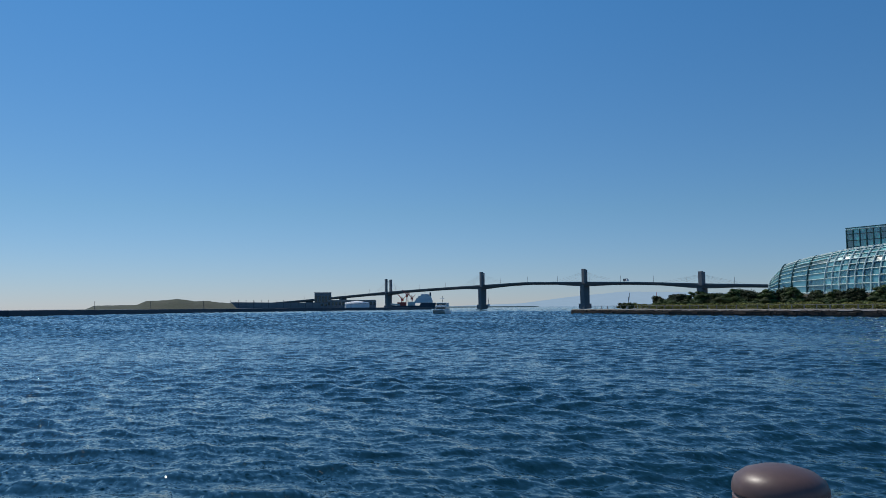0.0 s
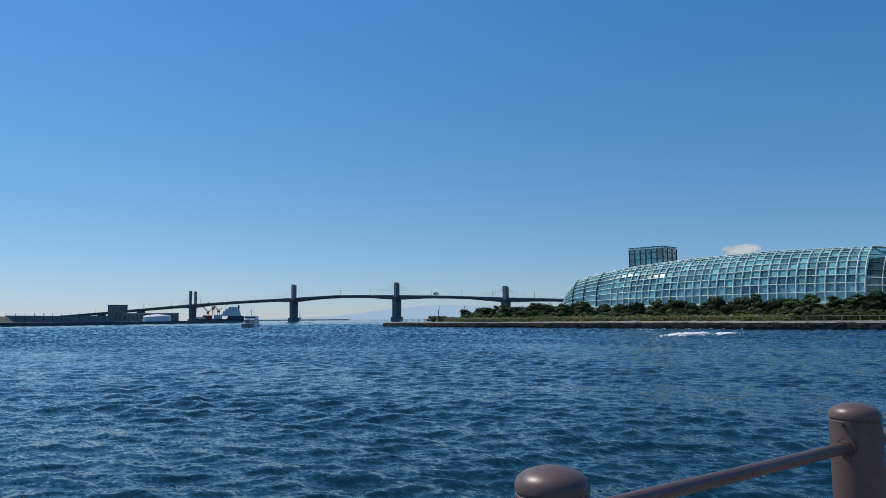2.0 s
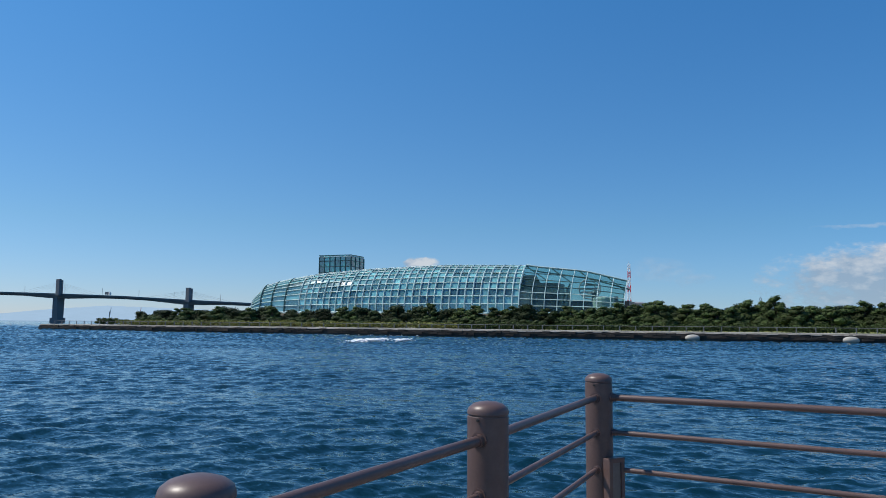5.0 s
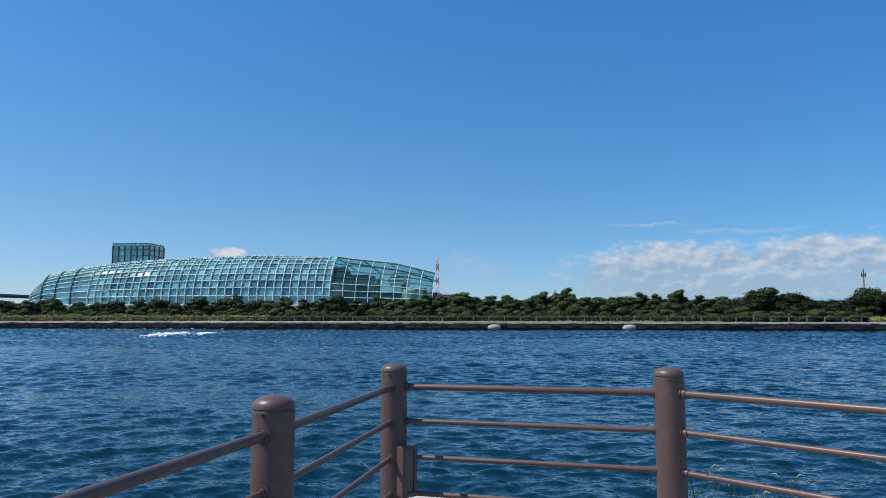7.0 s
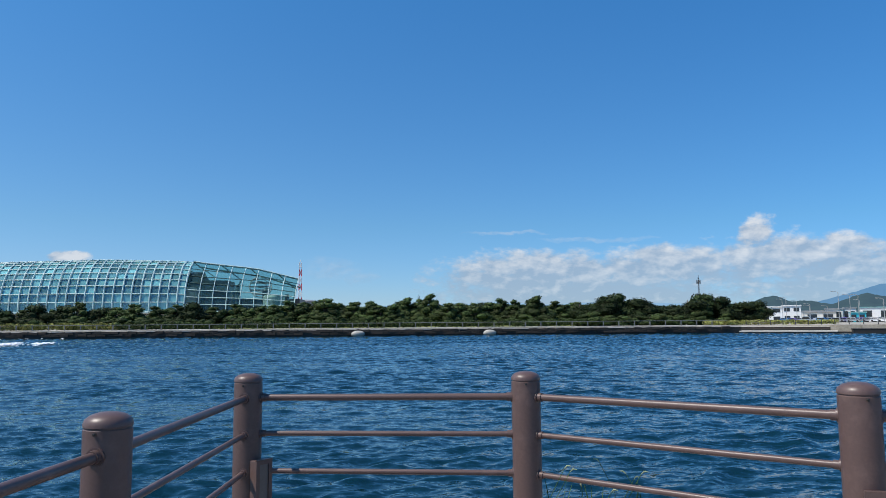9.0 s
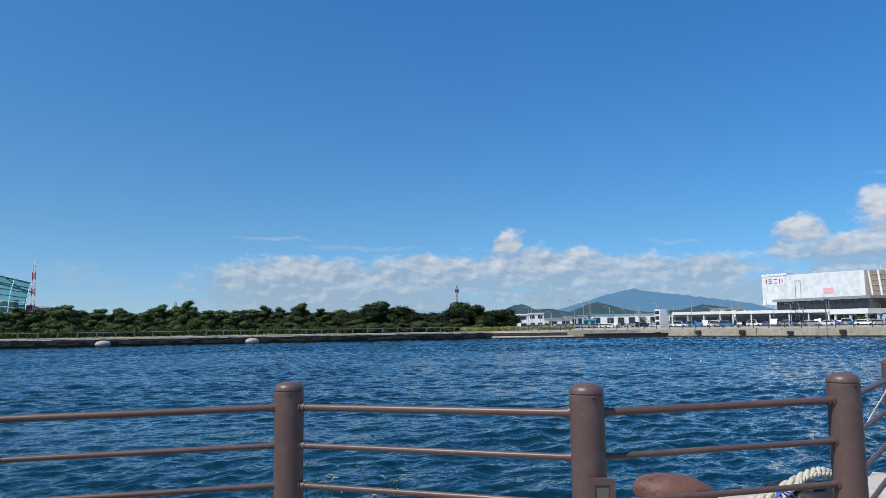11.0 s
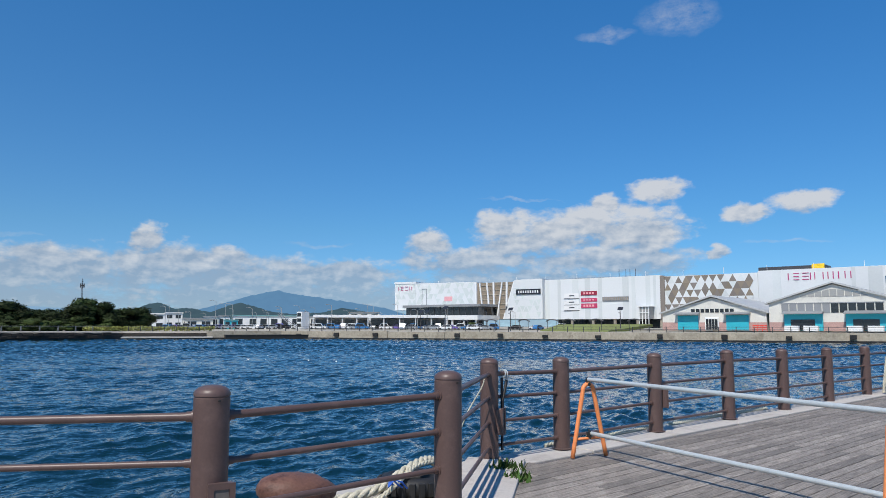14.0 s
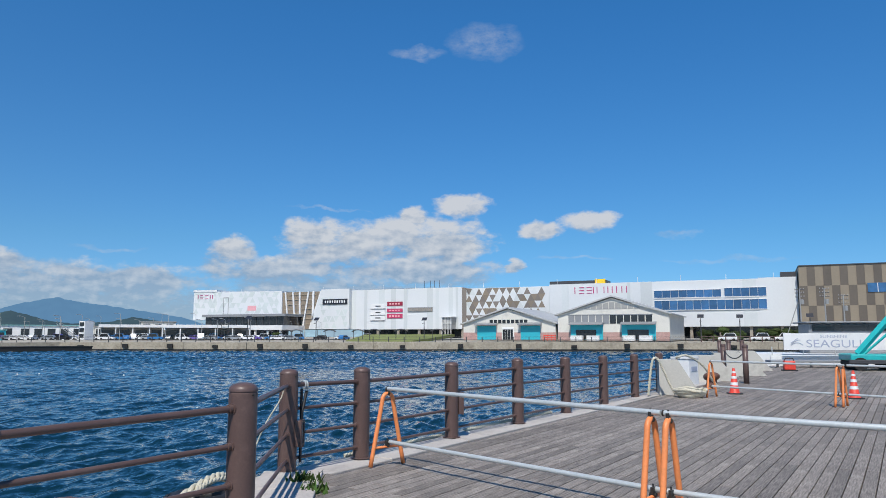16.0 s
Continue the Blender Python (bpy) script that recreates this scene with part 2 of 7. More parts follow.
LENS = mat("frosted_lamp_cover", (0.34, 0.34, 0.33), 0.4, 0, 0.1)
SEED = mat("pale_green_seed_heads", (0.30, 0.31, 0.17), 0.9, 0, 0.2)
LENSDIM = mat("dull_lamp_cover", (0.13, 0.115, 0.105), 0.35, 0, 0.15)
ROOFPALE = mat("pale_sheet_roof", (0.46, 0.47, 0.47), 0.6, 0.1, 0.1, 0.3, 4)
WOOD = wood_mat()
# near-black colour for the shade below the deck boards
UNDER = mat("deck_gap_shade", (0.012, 0.011, 0.010), 0.9)
CONE_RED = mat("red_cone_plastic", (0.72, 0.06, 0.035), 0.5, stain=(0.5, 0.05, 0.03))
WHITE = mat("white_paint", (0.78, 0.78, 0.77), 0.5, 0, 0.05, 1, 15, 0.05, stain=(0.6, 0.6, 0.58), amount=0.3)
TEAL = mat("teal_crane_paint", (0.02, 0.42, 0.42), 0.4, stain=(0.04, 0.25, 0.26))
LEAF = leaf_mat("pine_and_shrub_leaves", (0.046, 0.068, 0.020))
LEAF_DARK = leaf_mat("dark_broadleaf_leaves", (0.024, 0.037, 0.012))
LEAF_HEDGE = leaf_mat("hedge_leaves", (0.30, 0.31, 0.09))
WEED = leaf_mat("weed_leaves", (0.048, 0.090, 0.020))
BARK = mat("tree_bark", (0.12, 0.09, 0.07), 0.9, 0, 0.3, 3, 20, 0.5, 0.02)
GRASS = mat("mown_grass", (0.19, 0.22, 0.055), 0.95, 0, 0.35, 0.15, 3, 0.4, 0.05, stain=(0.2, 0.18, 0.07), amount=0.5)
DRYGRASS = mat("dull_dry_grass", (0.040, 0.052, 0.030), 0.95, 0, 0.35, 0.03, 0.4, 0.4, 0.2, stain=(0.075, 0.07, 0.045), amount=0.6)
QUAYDARK = mat("dark_old_quay_stone", (0.042, 0.034, 0.028), 0.9, 0, 0.4, 0.4, 2.5, 0.5, 0.08, stain=(0.03, 0.027, 0.024), amount=0.8)
QUAYTAN = mat("tan_weathered_quay_wall", (0.40, 0.35, 0.27), 0.9, 0, 0.3, 0.35, 2.5, 0.5, 0.06, stain=(0.2, 0.17, 0.12), amount=0.75)
MALLW = mat("white_mall_panels", (0.69, 0.71, 0.715), 0.55, 0, 0.035, 0.1, 2, 0.05, rand=0.02)
MALLG = mat("pale_grey_mall_panels", (0.62, 0.65, 0.65), 0.55, 0, 0.05, 0.1, 2, 0.05, rand=0.06)
MALLF = mat("faint_grey_mall_facets", (0.60, 0.65, 0.635), 0.55, 0, 0.04, 0.1, 2, 0.05, rand=0.05)
MALLB = mat("brown_mall_panels", (0.24, 0.195, 0.145), 0.6, 0, 0.08, 0.2, 2, 0.05, rand=0.15)
MALLT = mat("taupe_mall_panels", (0.21, 0.18, 0.155), 0.6, 0, 0.08, 0.2, 2, 0.05, rand=0.1)
MALLBEIGE = mat("beige_mall_panels", (0.36, 0.30, 0.225), 0.6, 0, 0.08, 0.2, 2, 0.05, rand=0.1)
MALLTAN = mat("tan_wing_panels", (0.27, 0.225, 0.165), 0.6, 0, 0.08, 0.2, 2, 0.05)
MALLDARK = mat("dark_taupe_wing_panels", (0.125, 0.105, 0.085), 0.6, 0, 0.08, 0.2, 2, 0.05, rand=0.08)
# shade and haze on the far harbour walls are put into this darker grey
HARBOURSHADE = mat("shade_grey_harbour_sheet", (0.20, 0.215, 0.22), 0.8, 0, 0.12, 0.05, 0.6, 0.1, stain=(0.14, 0.145, 0.15), amount=0.5)
DARKGLASS = mat("dark_shop_glass", (0.02, 0.024, 0.028), 0.12, 0, 0.4, 0.2, 1.0, 0.0, spec=0.8)
BLUEGLASS = mat("blue_ribbon_glass", (0.035, 0.12, 0.27), 0.12, 0, 0.3, 0.2, 1.0, 0.0, spec=0.8, rand=0.3)
MAGENTA = mat("magenta_sign", (0.46, 0.04, 0.17), 0.5)
PINKSIGN = mat("pale_pink_sign", (0.8, 0.4, 0.42), 0.5)
MAROON = mat("maroon_sign", (0.30, 0.02, 0.05), 0.5)
ROSE = mat("rose_sign", (0.52, 0.05, 0.13), 0.5)
BLACKSIGN = mat("black_sign", (0.02, 0.022, 0.03), 0.4)
YELLOW = mat("yellow_sign", (0.85, 0.55, 0.03), 0.5)
NAVY = mat("navy_lettering", (0.38, 0.42, 0.52), 0.5)
ROOFG = mat("grey_sheet_roof", (0.28, 0.29, 0.30), 0.6, 0.2, 0.1, 0.3, 4)
WARE = mat("grey_warehouse_wall", (0.67, 0.655, 0.60), 0.8, 0, 0.08, 0.3, 4, 0.1, stain=(0.42, 0.42, 0.40), amount=0.4)
BRICKP = mat("pink_brick_base", (0.46, 0.29, 0.26), 0.85, 0, 0.25, 1.2, 6, 0.2)
CYAN = mat("turquoise_shutter", (0.03, 0.44, 0.54), 0.5, 0, 0.06)
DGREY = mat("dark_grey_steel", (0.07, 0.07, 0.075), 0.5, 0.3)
TYRE = mat("tyre_rubber", (0.015, 0.015, 0.015), 0.8)
BRIDGE = mat("weathered_bridge_concrete", (0.17, 0.18, 0.185), 0.85, 0, 0.1, 0.05, 0.6, 0.1, stain=(0.13, 0.135, 0.14))
FRAME = mat("pale_green_steel_frame", (0.46, 0.60, 0.58), 0.45, 0.0, 0.06)
DOMEGLASS = glass_mat("teal_dome_glass", (0.20, 0.45, 0.46), 0.42)
ENDGLASS = glass_mat("clear_teal_end_glass", (0.12, 0.26, 0.26), 0.88, 0.08, (0.62, 0.80, 0.79))
TOWERGLASS = glass_mat("dark_green_tower_glass", (0.06, 0.42, 0.36), 0.12)
TOWERFRAME = mat("dark_green_steel_frame", (0.025, 0.085, 0.08), 0.45, 0.0, 0.06)
INNERFRAME = mat("grey_green_inner_steel", (0.10, 0.20, 0.20), 0.5, 0.0, 0.06)
TANKPALE = mat("cream_tank_paint", (0.66, 0.66, 0.58), 0.6)
INNERRING = mat("dull_pinkish_steel", (0.62, 0.55, 0.57), 0.6)
MASTRED = mat("red_mast_paint", (0.6, 0.05, 0.06), 0.5)
FOAMM = mat("white_sea_foam", (0.85, 0.87, 0.88), 0.9, 0, 0.1, 2, 10, 0.5, 0.05)
FLOATW = mat("dirty_white_float", (0.42, 0.395, 0.34), 0.6, 0, 0.1, 1, 8, 0.1, stain=(0.35, 0.3, 0.22), amount=0.6)
SHIPRED = mat("red_crane_paint", (0.45, 0.06, 0.04), 0.6)
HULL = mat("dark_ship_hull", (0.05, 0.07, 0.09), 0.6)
WATER = water_mat()


# ---------------------------------------------------------------- building helpers
def finish(name, bm, material, parent=None, label="", smooth=False):
    me = bpy.data.meshes.new(name)
    bmesh.ops.recalc_face_normals(bm, faces=bm.faces)
    bm.to_mesh(me)
    bm.free()
    me.materials.append(material)
    if smooth:
        for f in me.polygons:
            f.use_smooth = True
    ob = new(name, me)
    if parent:
        ob.parent = parent
    if label:
        ob["label"] = label
    return ob


def part(name, bm, material, parent, label="", smooth=False):
    return finish(name, bm, material, parent, label, smooth)


def raw(name, verts, faces, material, parent=None, label="", smooth=False):
    me = bpy.data.meshes.new(name)
    me.from_pydata(verts, [], faces)
    me.materials.append(material)
    if smooth:
        me.polygons.foreach_set("use_smooth", [True] * len(me.polygons))
    ob = new(name, me)
    if parent:
        ob.parent = parent
    if label:
        ob["label"] = label
    return ob


def thing(name, label, category, at=(0, 0, 0), rz=0.0, group="", kind=""):
    e = new(name)
    e.empty_display_size = 0.2
    e.matrix_world = pose(*at, 0, 0, rz)
    return tagged(e, label, category, group, kind)


def box(bm, a, b, bevel=0.0, m=None):
    """A box between two corners."""
    a, b = Vector(a), Vector(b)
    mm = Matrix.Translation((a + b) / 2) @ Matrix.Diagonal((abs(b.x - a.x), abs(b.y - a.y), abs(b.z - a.z), 1))
    r = bmesh.ops.create_cube(bm, size=1, matrix=(m @ mm if m else mm))
    if bevel:
        es = list({e for v in r["verts"] for e in v.link_edges})
        bmesh.ops.bevel(bm, geom=es, offset=bevel, segments=2, affect="EDGES", profile=0.5)
    return bm


def bx(a, b, bevel=0.0, m=None):
    return box(bmesh.new(), a, b, bevel, m)


def tube(bm, pts, r, seg=10, cap=True):
    """A round bar of radius r (or a radius a point) along points."""
    pts = [Vector(p) for p in pts]
    rs = r if isinstance(r, (list, tuple)) else [r] * len(pts)
    rings, ref = [], None
    for i, p in enumerate(pts):
        d = (pts[min(i + 1, len(pts) - 1)] - pts[max(i - 1, 0)]).normalized()
        if ref is None or abs(ref.dot(d)) > 0.99:
            ref = Vector((0, 0, 1)) if abs(d.z) < 0.9 else Vector((1, 0, 0))
        u = d.cross(ref).normalized()
        v = u.cross(d).normalized()
        ref = v
        rings.append([bm.verts.new(p + (u * math.cos(k * math.tau / seg) + v * math.sin(k * math.tau / seg)) * rs[i]) for k in range(seg)])
    for a, b in zip(rings, rings[1:]):
        for k in range(seg):
            bm.faces.new((a[k], a[(k + 1) % seg], b[(k + 1) % seg], b[k]))
    if cap:
        bm.faces.new(rings[0][::-1])
        bm.faces.new(rings[-1])
    return bm


def tb(pts, r, seg=10):
    return tube(bmesh.new(), pts, r, seg)


def lathe(profile, seg=24, c=(0, 0, 0), bm=None):
    bm = bm or bmesh.new()
    rings = []
    for r, z in profile:
        if r < 1e-4:
            rings.append([bm.verts.new((c[0], c[1], c[2] + z))])
        else:
            rings.append([bm.verts.new((c[0] + r * math.cos(k * math.tau / seg), c[1] + r * math.sin(k * math.tau / seg), c[2] + z)) for k in range(seg)])
    for a, b in zip(rings, rings[1:]):
        for k in range(seg):
            q = [a[k % len(a)], a[(k + 1) % len(a)], b[(k + 1) % len(b)], b[k % len(b)]]
            q = list(dict.fromkeys(q))
            if len(q) > 2:
                bm.faces.new(q)
    return bm


def prism(foot, z0, z1, bm=None):
    """An upright block over a footprint."""
    bm = bm or bmesh.new()
    lo, hi = [bm.verts.new((x, y, z0)) for x, y in foot], [bm.verts.new((x, y, z1)) for x, y in foot]
    k = len(foot)
    bm.faces.new(lo[::-1]), bm.faces.new(hi)
    for i in range(k):
        bm.faces.new((lo[i], lo[(i + 1) % k], hi[(i + 1) % k], hi[i]))
    return bm


def plate(pts, depth):
    """A flat outline thickened along a direction."""
    bm = bmesh.new()
    d = Vector(depth)
    a, b = [bm.verts.new(Vector(p)) for p in pts], [bm.verts.new(Vector(p) + d) for p in pts]
    k = len(pts)
    bm.faces.new(a[::-1]), bm.faces.new(b)
    for i in range(k):
        bm.faces.new((a[i], a[(i + 1) % k], b[(i + 1) % k], b[i]))
    return bm


def at_bearing(deg, dist, z=0.0):
    """A place by its bearing clockwise from +y and its distance from the pier."""
    return (dist * math.sin(radians(deg)), dist * math.cos(radians(deg)), z)


SEA = -1.5

# ---------------------------------------------------------------- sea
def make_sea():
    """One sheet: sharp-crested wind waves close by, coarser chop outwards, flat towards the horizon."""
    radii = [1.5, 4.0, 6.0, 7.5]
    while radii[-1] < 4700:
        r = radii[-1]
        radii.append(r + max(0.05, r * (0.0042 if r < 130 else 0.0066 if r < 420 else 0.02 if r < 1300 else 0.06)))
    radii = np.array(radii)
    fine = np.radians(np.arange(-97, 84, 0.21))
    rest = np.radians(np.arange(84, 263, 3.0))
    ang = np.concatenate([fine, rest])
    R, A = np.meshgrid(radii, ang, indexing="ij")
    X, Y = 0.5 + R * np.sin(A), -0.9 + R * np.cos(A)
    Z, DX, DY = np.zeros_like(X), np.zeros_like(X), np.zeros_like(X)
    rng = np.random.RandomState(4)
    step = np.maximum(0.05, R * np.where(R < 130, 0.0042, 0.0066))
    # gusts: the short waves stand higher in some patches than in others
    gust = np.ones_like(X)
    for lam, th in ((23.0, 0.3), (37.0, -0.5), (61.0, 1.2), (14.0, -0.1)):
        gust += 0.13 * np.sin((X * math.sin(th) + Y * math.cos(th)) * math.tau / lam + 1.7 * np.sin((X * math.cos(th) - Y * math.sin(th)) * math.tau / lam / 2.3))
    for k in range(110):
        lam = 0.24 * (2.4 / 0.24) ** ((k + rng.rand()) / 110)
        th = math.radians(-24) + rng.uniform(-0.95, 0.95)
        amp = SLOPE * lam / math.tau * (0.5 + rng.rand()) * (0.9 if lam < 0.5 else 1.15 if lam < 1.1 else 0.95)
        ph = (X * math.sin(th) + Y * math.cos(th)) * math.tau / lam + rng.rand() * math.tau
        fade = np.clip((lam / step - 2.2) / 2.0, 0, 1) * (gust if lam < 3 else 1.0)
        Z += amp * fade * np.sin(ph)
        c = 0.4 * amp * fade * np.cos(ph)
        DX += c * math.sin(th)
        DY += c * math.cos(th)
    chop = np.clip((step - 0.15) / 0.3, 0, 1) * np.minimum(step, 1.7) * np.clip((2600 - R) / 1500, 0, 1)
    Z += CHOP * chop * gust * (rng.rand(*X.shape) * 2 - 1)
    Z[:4] = 0.0
    na, nr = len(ang), len(radii)
    verts = np.stack([X + DX, Y + DY, SEA + Z], -1).reshape(-1, 3)
    i = np.arange(nr - 1)[:, None] * na
    j = np.arange(na)[None, :]
    j2 = (j + 1) % na
    faces = np.stack([i + j, i + na + j, i + na + j2, i + j2], -1).reshape(-1, 4)
    me = bpy.data.meshes.new("sea")
    me.vertices.add(len(verts))
    me.vertices.foreach_set("co", verts.ravel())
    me.loops.add(faces.size)
    me.loops.foreach_set("vertex_index", faces.ravel())
    me.polygons.add(len(faces))
    me.polygons.foreach_set("loop_start", np.arange(len(faces)) * 4)
    me.polygons.foreach_set("use_smooth", np.ones(len(faces), dtype=bool))
    me.update(calc_edges=True)
    me.materials.append(WATER)
    tagged(new("water", me), "deep blue choppy harbour sea under a clear sky", "water", kind="structure")


SLOPE, CHOP = 0.0245, 0.28       # steepness of each wave train, height of the far chop
make_sea()

# ---------------------------------------------------------------- the pier
POSTS = [(-1.0, -1.72, 0.0), (-0.955, 0.665, 0.0), (-0.717, 2.635, -0.012), (-0.508, 4.972, 0.0), (1.62, 4.552, 0.015), (3.179, 2.976, 0.04),
         (5.095, 2.673, 0.05), (7.725, 4.155, 0.02), (9.006, 3.915, 0.0), (11.264, 3.594, 0.0), (13.515, 3.231, 0.0), (15.772, 2.911, -0.025),
         (18.027, 2.571, -0.045), (20.278, 2.209, -0.055), (22.5, 1.86, -0.06)]
EDGE = math.atan2(-1.706, 11.272)       # heading of the quay's edge
EX, EN = Vector((math.cos(EDGE), math.sin(EDGE))), Vector((-math.sin(EDGE), math.cos(EDGE)))
ORG = Vector((13.515, 3.231))


def to_sn(x, y):
    d = Vector((x, y)) - ORG
    return d.dot(EX), d.dot(EN)


def to_xy(s, n):
    v = ORG + EX * s + EN * n
    return v.x, v.y


def quay_body():
    left, right, back, front = -14.35, 60.0, -32.0, 0.24
    foot = [to_xy(left, back), to_xy(right, back), to_xy(right, front), to_xy(left, front)]
    q = thing("pier", "concrete pier under a grey timber deck by the sea", "pier", kind="structure")
    part("pier_body", prism(foot, SEA - 3, -0.09), QUAY, q)
    # kerb stones along the edge, butted end to end
    s = left
    while s < 34:
        w = 1.98
        sm = s + w / 2
        a, b = -0.34, 0.26
        top = -0.012
        if -12.6 < sm < -6.4:
            a, top = 0.0, -0.075
        m = Matrix.Translation((*ORG, 0)) @ Matrix.Rotation(EDGE, 4, "Z")
        part("kerb_stone", bx((s, a, -0.12), (s + w, b, top + 0.006 * math.sin(s * 7)), 0.015, m), CONC, q)
        s += w + 0.02


quay_body()


def recess_kerb():
    """The set-back kerb beneath the fence round the mooring bollard."""
    k = thing("recess_kerb", "pale concrete kerb set back round the mooring bollard", "kerb", kind="structure")
    for i in (4, 5, 6):
        a, b = Vector(POSTS[i][:2]), Vector(POSTS[i + 1][:2])
        d = b - a
        m = Matrix.Translation((*a, 0)) @ Matrix.Rotation(math.atan2(d.y, d.x), 4, "Z")
        ln = d.length
        n = 3
        for j in range(n):
            part("kerb_stone", bx((ln * j / n + 0.006, -0.42, -0.1), (ln * (j + 1) / n - 0.006, 0.26, 0.008 + 0.004 * i), 0.012, m), CONC, k)


recess_kerb()


def post_mesh():
    r = 0.108
    return lathe([(0, -0.12), (r, -0.12), (r, 1.098), (r - 0.004, 1.101), (r - 0.004, 1.107), (r + 0.001, 1.110), (r + 0.001, 1.124), (r - 0.006, 1.143),
                  (r - 0.028, 1.160), (r - 0.062, 1.171), (0, 1.176)], 32)


def fence():
    f = thing("harbour_fence", "brown painted steel fence of round posts and four rails", "fence")
    src = None
    for x, y, z in POSTS:
        if src is None:
            ob = part("post", post_mesh(), BROWN, f, smooth=True)
            ob.data.set_sharp_from_angle(angle=radians(50))
            src = ob
        else:
            ob = new("post", src.data)
            ob.parent = f
        ob.location = (x, y, z - (0.04 if abs(y - 0.665) < 0.01 else 0.0))     # one post sits a little lower
        part("rivet", lathe([(0.008, -0.006), (0.008, 0.006), (0, 0.008)], 8), DARKMETAL, ob).matrix_local = pose(-0.02, -0.1085, 1.085, 90, 0, 0)
        foot = lathe([(0.109, 0.0), (0.135, 0.0), (0.135, 0.012), (0.109, 0.014)], 24)
        part("base_ring", foot, BROWN, ob)
    for (x0, y0, z0), (x1, y1, z1) in zip(POSTS, POSTS[1:]):
        a0, b0 = Vector((x0, y0, z0)), Vector((x1, y1, z1))
        d = (b0 - a0).normalized()
        for h, r in ((0.985, 0.026), (0.71, 0.0205), (0.425, 0.0205), (0.14, 0.0205)):
            up = Vector((0, 0, h))
            a, b = a0 + up + d * 0.10, b0 + up - d * 0.10
            rail = part("rail", tb([a, b], r, 14), BROWN, f, smooth=True)
            rail.data.set_sharp_from_angle(angle=radians(50))
            for c, sg in ((a, 1), (b, -1)):
                bm = tb([c - d * sg * 0.02, c + d * sg * 0.012], r + 0.017, 14)
                tube(bm, [c + d * sg * 0.012, c + d * sg * 0.045], r + 0.006, 14)
                part("collar", bm, BROWN, rail, smooth=True).data.set_sharp_from_angle(angle=radians(40))
    return f


FENCE = fence()


def lamp_box(x, y, z, rz, h=0.33):
    """A flat foot-lamp box strapped on a post."""
    b = thing("post_lamp", "brown foot lamp box with a pale cover on a post", "lamp", (x, y, z), rz, "lamps on the fence posts")
    w, d = 0.072, 0.05
    bm = bx((-w, -d, 0), (w, 0.02, h), 0.006)
    part("case", bm, BROWN, b)
    fr = bmesh.new()
    for q in (((-w - 0.006, -d - 0.012, -0.006), (w + 0.006, -d + 0.004, 0.03)), ((-w - 0.006, -d - 0.012, h - 0.03), (w + 0.006, -d + 0.004, h + 0.006)),
              ((-w - 0.006, -d - 0.012, 0.03), (-w + 0.028, -d + 0.004, h - 0.03)), ((w - 0.028, -d - 0.012, 0.03), (w + 0.006, -d + 0.004, h - 0.03))):
        box(fr, *q)
    part("bezel", fr, BROWN, b)
    part("cover", bx((-w + 0.03, -d - 0.003, 0.032), (w - 0.03, -d + 0.002, h - 0.032)), LENSDIM, b, "dull frosted lamp cover")
    part("screw", lathe([(0.007, -d - 0.004), (0.007, 0.0), (0, 0.003)], 8), DARKMETAL, b).matrix_local = pose(0, 0, h - 0.013, 90, 0, 0)


lamp_box(-0.508 + 0.105, 4.972 - 0.07, 0.13, 50, 0.39)
lamp_box(3.179 + 0.0, 2.976 - 0.118, 0.32, -26, 0.33)
lamp_box(11.264 + 0.10, 3.594 - 0.08, 0.35, 40, 0.34)
lamp_box(7.725 + 0.06, 4.155 - 0.10, 0.3, 20, 0.3)


def bollard(x, y, z, rz, s=1.0):
    b = thing("mooring_bollard", "rusty reddish brown cast mooring bollard on the quay", "bollard", (x, y, z), rz)
    pr = [(0.0, 0.0), (0.24, 0.0), (0.24, 0.03), (0.17, 0.06), (0.145, 0.13), (0.14, 0.22)]
    bm = lathe([(r * s, h * s) for r, h in pr], 28)
    part("foot", bm, RUST, b, smooth=True)
    bm = bmesh.new()
    bmesh.ops.create_uvsphere(bm, u_segments=28, v_segments=16, radius=1.0)
    for v in bm.verts:
        x0, y0, z0 = v.co
        sx = 0.30 if x0 > 0 else 0.26
        q = max(abs(z0), 1e-6) ** 0.75 * (1 if z0 > 0 else -1)
        v.co = Vector((sx * x0 * (1 + 0.10 * (1 - abs(z0))), 0.19 * y0 * (1.08 - 0.08 * x0), 0.30 + 0.125 * q + 0.03 * -x0)) * s
    for v in bm.verts:
        v.co += v.co.normalized() * 0.012 * s * noise.fractal(v.co * 9, 1.0, 2.0, 4)
    part("head", bm, RUST, b, "flaking red-brown bollard head", smooth=True)
    return b


bollard(4.46, 3.74, -0.06, -20, 1.08)


